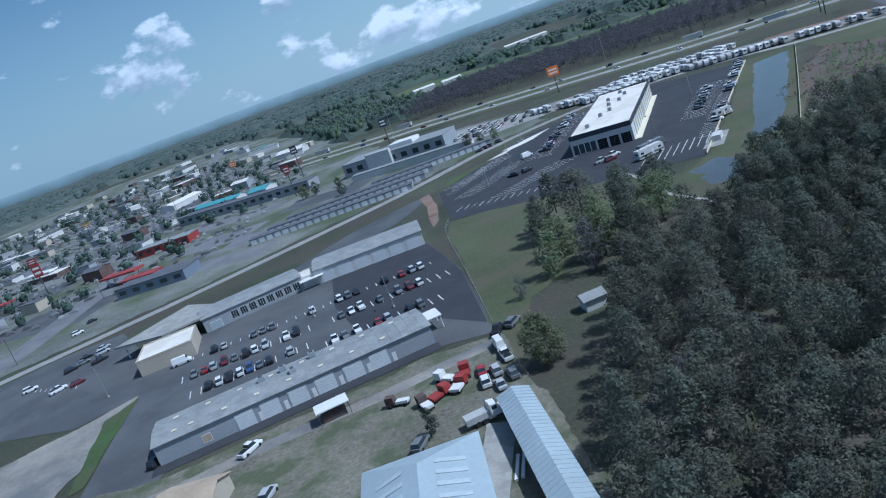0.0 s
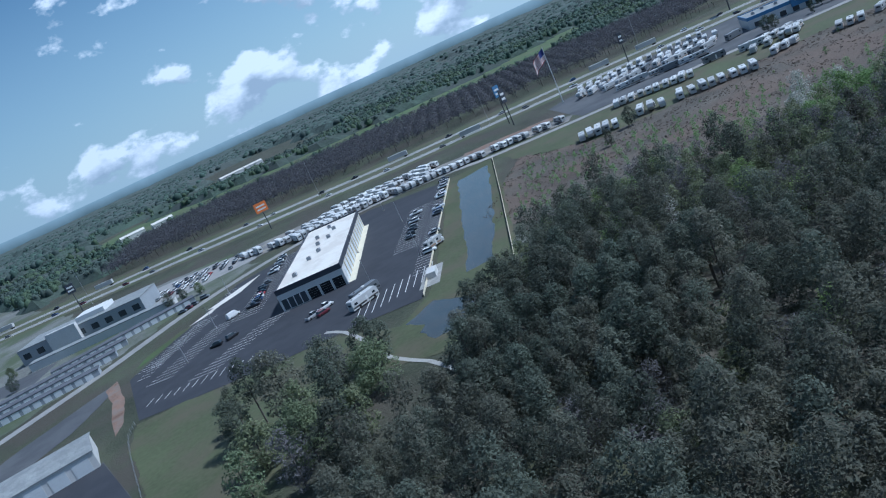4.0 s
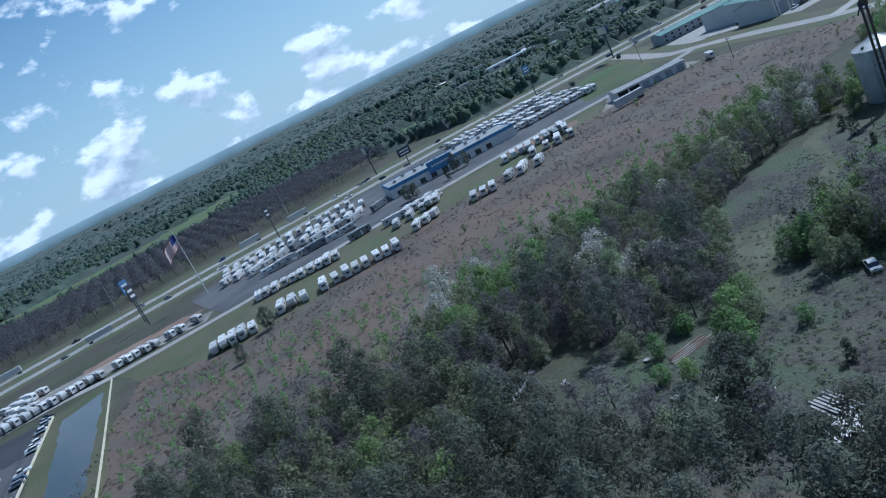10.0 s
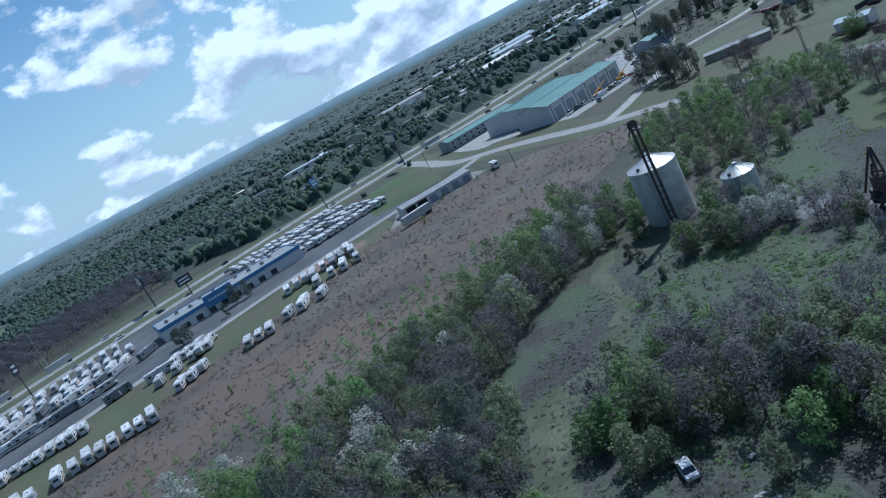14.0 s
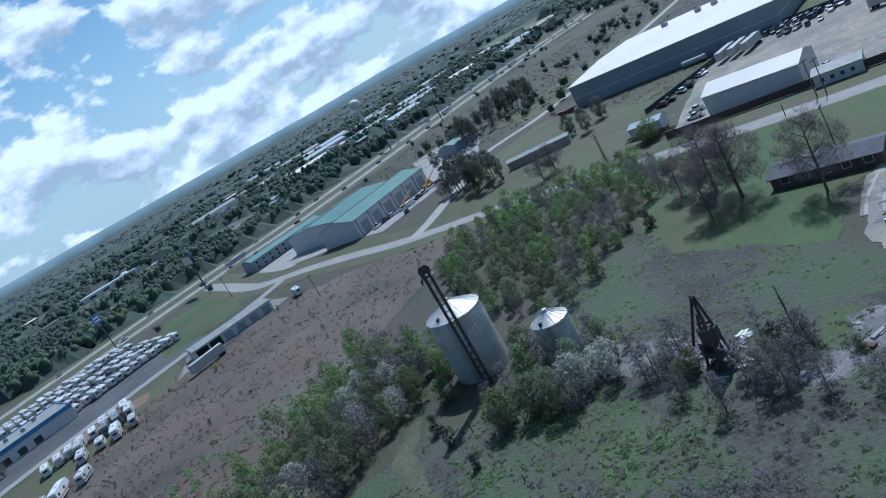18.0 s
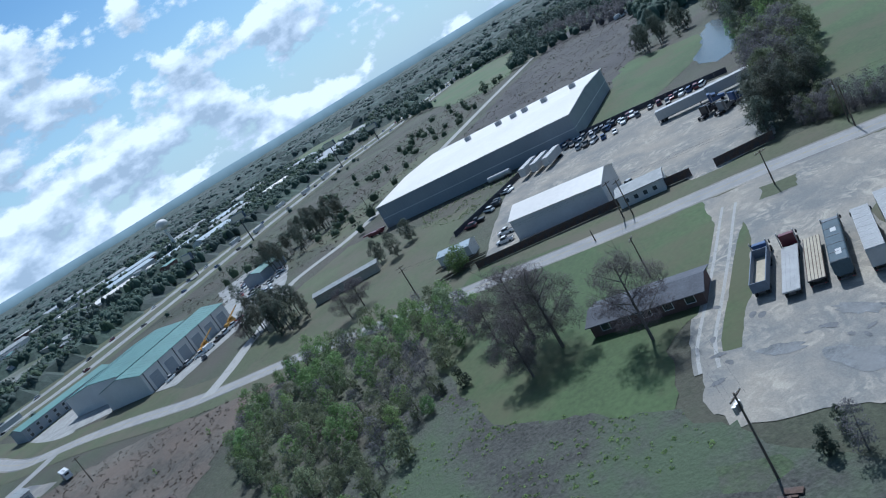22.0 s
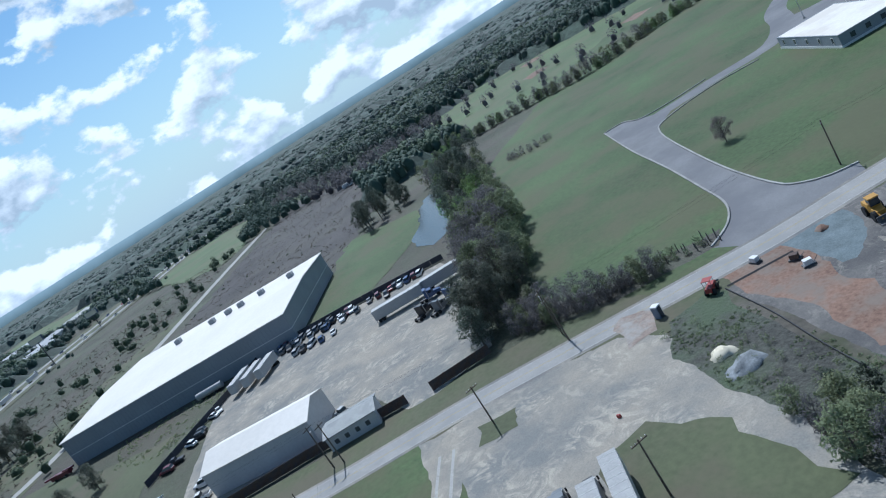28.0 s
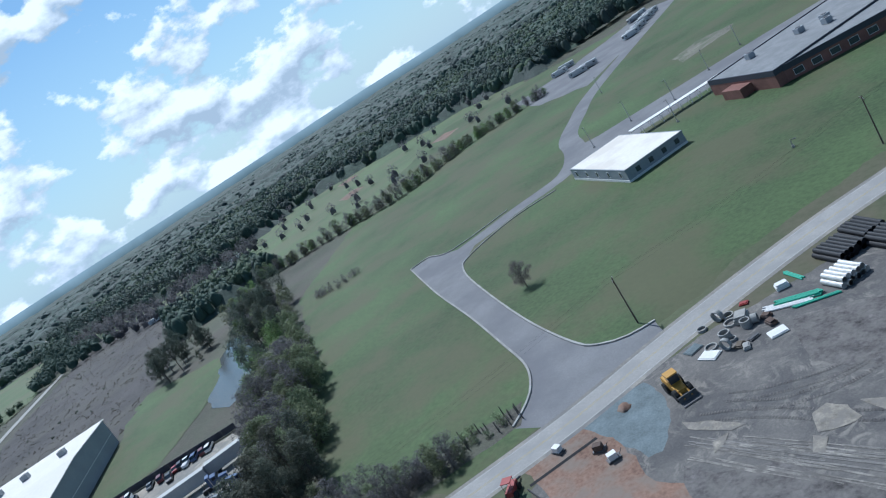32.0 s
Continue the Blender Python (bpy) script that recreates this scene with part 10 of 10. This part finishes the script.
for k in range(12):
    z = 2.0 + 0.5 * k
    tube(bm, (0.2, 0.1, z), (0.2 + 0.9 * math.cos(k * 2.4), 0.1 + 0.9 * math.sin(k * 2.4), z + 0.7), 0.04, 0.012, 4)
part("branch", bm, M_BARK, t)
# mud ruts
M_RUT = surf("pale_dried_mud", (0.25, 0.235, 0.21), rough=0.95, var=0.3, coarse=0.3, fine=2.5, second=(0.14, 0.13, 0.12), stains=0.5)
M_WETMUD = surf("dark_wet_mud", (0.19, 0.18, 0.168), rough=0.9, var=0.25, coarse=0.2, fine=2.5)
g = random.Random(44)
M_DRYSAND = surf("dry_tan_sand", (0.25, 0.228, 0.192), rough=0.95, var=0.3, coarse=0.6, fine=2.5, second=(0.20, 0.185, 0.165), stains=0.8)
M_DARKMUD = surf("dark_turned_soil", (0.115, 0.106, 0.102), rough=0.95, var=0.45, coarse=0.3, fine=1.8, second=(0.155, 0.145, 0.135), stains=0.4, bump=0.4)
for pts in ([(283, -54), (270, -56), (252, -52), (252, -42), (267, -43), (275, -43.5)], [(282.6, -23.5), (271, -26.7), (260, -24.4), (250, -24), (250, -17), (270, -17), (279, -19.3)], [(262, -64), (250, -76), (232, -66), (236, -50), (252, -54)]):
    patch("turned_soil", pts, 0, M_DARKMUD, "dark freshly turned soil on the site", "soil", wob=2.2)
for i in range(46):
    f = g.random()
    y0, x0 = -29.3 + 4.6 * f + g.uniform(-0.4, 0.4), g.uniform(266, 288)
    L, dz = g.uniform(5, 18), 0.01 + 0.06 * f
    pts = [(x0 - L * k / 3, y0 + L * k / 3 * dz + 0.15 * math.sin(k + i)) for k in range(4)]
    bm = bmesh.new()
    ribbon_mesh(bm, pts, g.uniform(0.04, 0.12), g.uniform(0.04, 0.12), layer(), 2.0)
    solo("mud_rut", bm, M_RUT if i % 3 else M_WETMUD, "long thin scrape marks in the mud", "ruts", kind="structure")
for line_ in ([(280, -34.2), (276.1, -34.9), (272.7, -36.9), (269.6, -39.5), (266.7, -43.7), (262, -54), (258, -66)], [(284, -35.4), (280, -36.4), (275, -38.8), (271.1, -41.5), (267.7, -46.3), (263.5, -55), (259.5, -66)], [(286, -31), (278, -33), (266, -33.5), (252, -36)]):
    bm, z = bmesh.new(), layer()
    line = smooth_line(line_, 0.42)
    for a, b in zip(line, line[1:]):
        d = (b - a).normalized()
        n = Vector((-d.y, d.x, 0))
        for side_ in (0.0, 1.7):
            q = a + n * side_
            v = [q - n * 0.26, q + n * 0.26, q + n * 0.26 + d * 0.2, q - n * 0.26 + d * 0.2]
            bm.faces.new([bm.verts.new((p.x, p.y, z)) for p in v[::-1]])
    solo("tread_track", bm, M_DARKMUD, "tread prints of a crawler in the mud", "tracks", kind="structure")
for pts in ([(271.3, -34.5), (270.4, -36.3), (268, -36.2), (265.8, -34.5), (266.3, -33.5), (267.9, -32), (269.3, -31.4)], [(269.7, -30.9), (268.1, -30.9), (267.6, -28.5), (268.9, -28.3)], [(288.6, -31.1), (284, -31.6), (279.3, -31.3), (280.7, -30.1), (286.9, -29.8)], [(282.3, -27.9), (280.9, -29.8), (280.4, -28.2), (280.9, -26.5)], [(266.8, -37.2), (264, -37.8), (261, -36.4), (263, -35.4)], [(262, -32), (258, -33.5), (256, -31), (259, -29.6)]):
    patch("sand_patch", pts, 0, M_DRYSAND, "pale dry sand scattered over the mud", "sand", wob=0.7)

# ---- clutter in the yards ----
t = thing("harvester", "maroon folded farm machine beside the warehouse", "farm machine", at(500, 123, 60))
box_part("body", P_MAT["maroon"], t, -4, 4, -1.2, 1.2, 0.6, 2.0)
box_part("boom", P_MAT["maroon"], t, -6, -1, -0.4, 0.4, 1.8, 2.3)
box_part("boom", P_MAT["maroon"], t, 1.5, 6.5, 0.5, 1.3, 1.6, 2.2)
put_wheels(t, (-2.4, 2.2), 1.2, WHEEL_BIG, 0.52)
t = thing("tank_trailer", "white cylindrical tank trailer on the grass", "trailer", at(468, 66, 65))
bm = bmesh.new()
tube(bm, (-5, 0, 1.7), (5, 0, 1.7), 1.1, n=14)
part("tank", bm, M_TRAILER, t)
put_wheels(t, (-3.5, -2.3), 1.0, WHEEL_BIG, 0.5)
box_part("leg", M_STEEL, t, 3.4, 3.6, -0.8, 0.8, 0, 0.9)
for i, (x, y, a) in enumerate(((470, 202.5, -24), (489, 195, -24))):
    t = thing("yellow_crane", "yellow mobile crane with a lowered boom", "crane", at(x, y, a), "cranes by the barn")
    box_part("body", M_YELPAINT, t, -3, 3, -1.2, 1.2, 0.9, 2.0)
    box_part("cab", M_YELPAINT, t, 1.2, 2.6, -0.9, 0.9, 2.0, 3.2)
    bm = bmesh.new()
    tube(bm, (-1, 0, 2.4), (9, 0, 5.4), 0.35, 0.22, 6)
    part("boom", bm, M_YELPAINT, t)
    put_wheels(t, (-2, 2), 1.1, WHEEL_BIG, 0.5)
for i, (x, y) in enumerate(((384, 88), (388, 90), (392, 93), (381, 92), (396, 90))):
    t = thing("timber_pile", "pile of weathered poles and pipes", "timber", at(x, y, 65 + i * 8), "piles beside the yard")
    g = random.Random(i + 60)
    for k in range(7):
        yy = g.uniform(-1.2, 1.2)
        bm = bmesh.new()
        tube(bm, (-5 + g.uniform(-1, 1), yy, 0.2 + 0.15 * k), (5 + g.uniform(-1, 1), yy + g.uniform(-0.4, 0.4), 0.2 + 0.15 * k), 0.12, n=5)
        part("pole", bm, M_WOOD, t)
# scrap, boat shelter and trucks in the rough yard by the garages
for i, (x, y, w, mat, lab) in enumerate(((-21.8, 128.7, 2.2, M_RED, "red and white scrap truck body"), (-18, 129.8, 2.2, M_RED, "red dismantled truck cab"), (-16.7, 134.7, 2.0, M_RED, "red scrap tractor standing in the grass"), (-24.5, 126.5, 1.8, M_RUST, "rusty scrap machinery in the grass"), (-20.5, 134.8, 1.8, M_TRIM, "white scrap panels in a heap"), (-30, 131, 1.4, M_RUST, "small heap of rusty scrap"))):
    t = thing("scrap_truck", lab, "scrap", at(x, y, 40 + 25 * i), "scrap in the yard")
    box_part("frame", M_STEEL, t, -2.4, 2.4, -0.5, 0.5, 0.45, 0.7)
    box_part("cab", mat, t, 0.6, 2.3, -w / 2, w / 2, 0.7, 2.2)
    box_part("panel", M_TRIM if i % 2 else mat, t, -2.2, 0.3, -w / 2, w / 2, 0.7, 1.2)
    put_wheels(t, (-1.6, 1.6), 0.85, WHEEL, 0.34)
t = thing("boat_shelter", "small white-roofed shelter over stored junk", "shelter", at(-43.5, 135.5, 18))
box_part("roof", M_TRIM, t, -3.4, 3.4, -2.2, 2.2, 2.7, 2.9)
for x, y in ((-3.1, -2), (3.1, -2), (-3.1, 2), (3.1, 2)):
    box_part("post", M_STEEL, t, x - 0.06, x + 0.06, y - 0.06, y + 0.06, 0, 2.7)
box_part("stored_junk", M_RUST, t, -2.6, 2.4, -1.4, 1.2, 0.1, 1.3)
q = build_tractor(P_MAT["white"], "white service truck beside the workshop", sleeper=False)
box_part("service_body", M_TRAILER, q, -2.6, 1.6, -1.15, 1.15, 0.9, 2.0)
q.matrix_basis = pose(-14.5, 114.5, GZ, 0, 0, 15)
for x, y, w in ((-8.9, 98.5, 0.5), (-9.9, 98.2, 0.5)):
    bm = bmesh.new()
    quadbox(bm, -w / 2, w / 2, -3.2, 3.2, 0.1, 0.5)
    solo("white_beam", bm, M_TRIM, "long white beam lying on concrete", "beam", at(x, y, -8), "white beams")
patch("workshop_yard", [(-13, 80), (-9, 112), (-14, 114), (-15, 104), (-14, 84)], 0, M_CONC, "pale concrete strip between workshop and shed", "yard", wob=0.5)
patch("gravel_corner", [(-165, 150), (-120, 178), (-108, 187), (-103, 160), (-112, 120), (-140, 110)], 0, M_GRAVEL, "pale dirt clearing beside the drive", "dirt", wob=2.0)
patch("verge_wedge", [(-107, 186), (-100, 140), (-103, 138), (-112, 176)], 0, M_LAWN, "green grass wedge beside the drive", "lawn", wob=0.8)

# ---- ruins among the weeds below the wood ----
def plank_pile(name, label, p0, p1, n, w, mat, seed):
    """Long boards lying side by side, a little askew."""
    g = random.Random(seed)
    t = thing(name, label, "timber", along(p0, p1))
    L = dist(p0, p1)
    for i in range(n):
        x0, y, z = g.uniform(-0.5, 0.5), (i - n / 2) * w * 1.25, 0.12 + 0.16 * (i % 3)
        bm = bmesh.new()
        quadbox(bm, x0, x0 + L * g.uniform(0.85, 1.05), y - w / 2, y + w / 2, z, z + 0.09)
        part("board", bm, mat, t, m=pose(0, 0, 0, 0, 0, g.uniform(-2.5, 2.5)))


M_OLDBOARD = surf("old_red_brown_board", (0.20, 0.13, 0.105), rough=0.9, var=0.3, coarse=0.3, fine=3.0, second=(0.30, 0.27, 0.24), stains=0.4)
M_GREYBOARD = surf("silvered_board", (0.34, 0.34, 0.33), rough=0.9, var=0.3, coarse=0.3, fine=3.0)
plank_pile("board_pile", "pile of long red-brown boards in the weeds", (158.8, 139.6), (166.0, 136.2), 7, 0.28, M_OLDBOARD, 1)
plank_pile("timber_raft", "raft of silvered boards from a fallen shed", (149.8, 114.8), (145.6, 107.4), 9, 0.3, M_GREYBOARD, 2)
plank_pile("fallen_rafters", "fallen grey rafters in the weeds", (147.2, 165.2), (154.2, 165.3), 5, 0.16, M_GREYBOARD, 3)
bm = bmesh.new()
quadbox(bm, -2.6, 2.6, -1.6, 1.6, 0.35, 0.5)
quadbox(bm, -2.4, -2.2, -1.5, 1.5, 0.05, 0.35)
quadbox(bm, 2.2, 2.4, -1.5, 1.5, 0.05, 0.35)
solo("fallen_roof", bm, M_WALLW, "pale fallen roof sheet lying on rubble", "ruin", at(143.8, 110.2, -30))
g = random.Random(91)
for i, (x, y) in enumerate(((153.3, 156.8), (170.3, 161.3), (159.2, 143.7), (149.1, 128.5), (147.8, 121.1), (149.4, 134.1), (145.6, 130.7), (160.3, 165.8), (150.6, 126.0), (151.1, 120.9), (186.4, 107.3), (184.3, 108.5), (176.1, 105.9), (177.2, 107.2))):
    bm = bmesh.new()
    for k in range(3):
        cx, cy, w = g.uniform(-0.5, 0.5), g.uniform(-0.5, 0.5), g.uniform(0.25, 0.6)
        quadbox(bm, cx - w, cx + w, cy - w * 0.5, cy + w * 0.5, 0.08 + 0.12 * k, 0.24 + 0.12 * k)
    solo("concrete_debris", bm, M_CONC, "small heap of pale broken concrete in weeds", "debris", at(x, y, g.uniform(0, 180)), "debris among the weeds")
t = place("car:white_sedan", 182.8, 116.3, 30, label="abandoned white saloon car among bushes")

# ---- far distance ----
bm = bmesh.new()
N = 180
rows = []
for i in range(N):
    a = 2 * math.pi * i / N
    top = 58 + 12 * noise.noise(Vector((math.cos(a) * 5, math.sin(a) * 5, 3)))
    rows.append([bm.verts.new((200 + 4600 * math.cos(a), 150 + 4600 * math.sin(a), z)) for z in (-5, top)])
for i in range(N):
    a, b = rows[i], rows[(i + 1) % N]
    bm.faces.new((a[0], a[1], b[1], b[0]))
# Self-lit ring: haze is painted in as a paler blue towards the top.
M_HAZE = bpy.data.materials.new("painted_haze_glow")
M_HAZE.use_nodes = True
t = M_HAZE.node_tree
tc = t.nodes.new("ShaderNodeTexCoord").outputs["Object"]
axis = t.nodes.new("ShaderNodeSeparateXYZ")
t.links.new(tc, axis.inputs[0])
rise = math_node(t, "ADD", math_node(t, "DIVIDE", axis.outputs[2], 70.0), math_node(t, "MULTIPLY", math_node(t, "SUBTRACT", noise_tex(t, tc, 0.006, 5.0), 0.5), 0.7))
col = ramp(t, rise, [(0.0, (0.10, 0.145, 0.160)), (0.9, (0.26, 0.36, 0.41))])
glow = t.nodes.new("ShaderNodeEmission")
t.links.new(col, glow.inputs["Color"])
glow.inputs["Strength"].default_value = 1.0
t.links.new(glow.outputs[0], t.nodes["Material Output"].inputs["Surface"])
solo("backdrop", bm, M_HAZE, "glowing backdrop ring painted as wooded hills in blue haze", "backdrop", kind="structure")
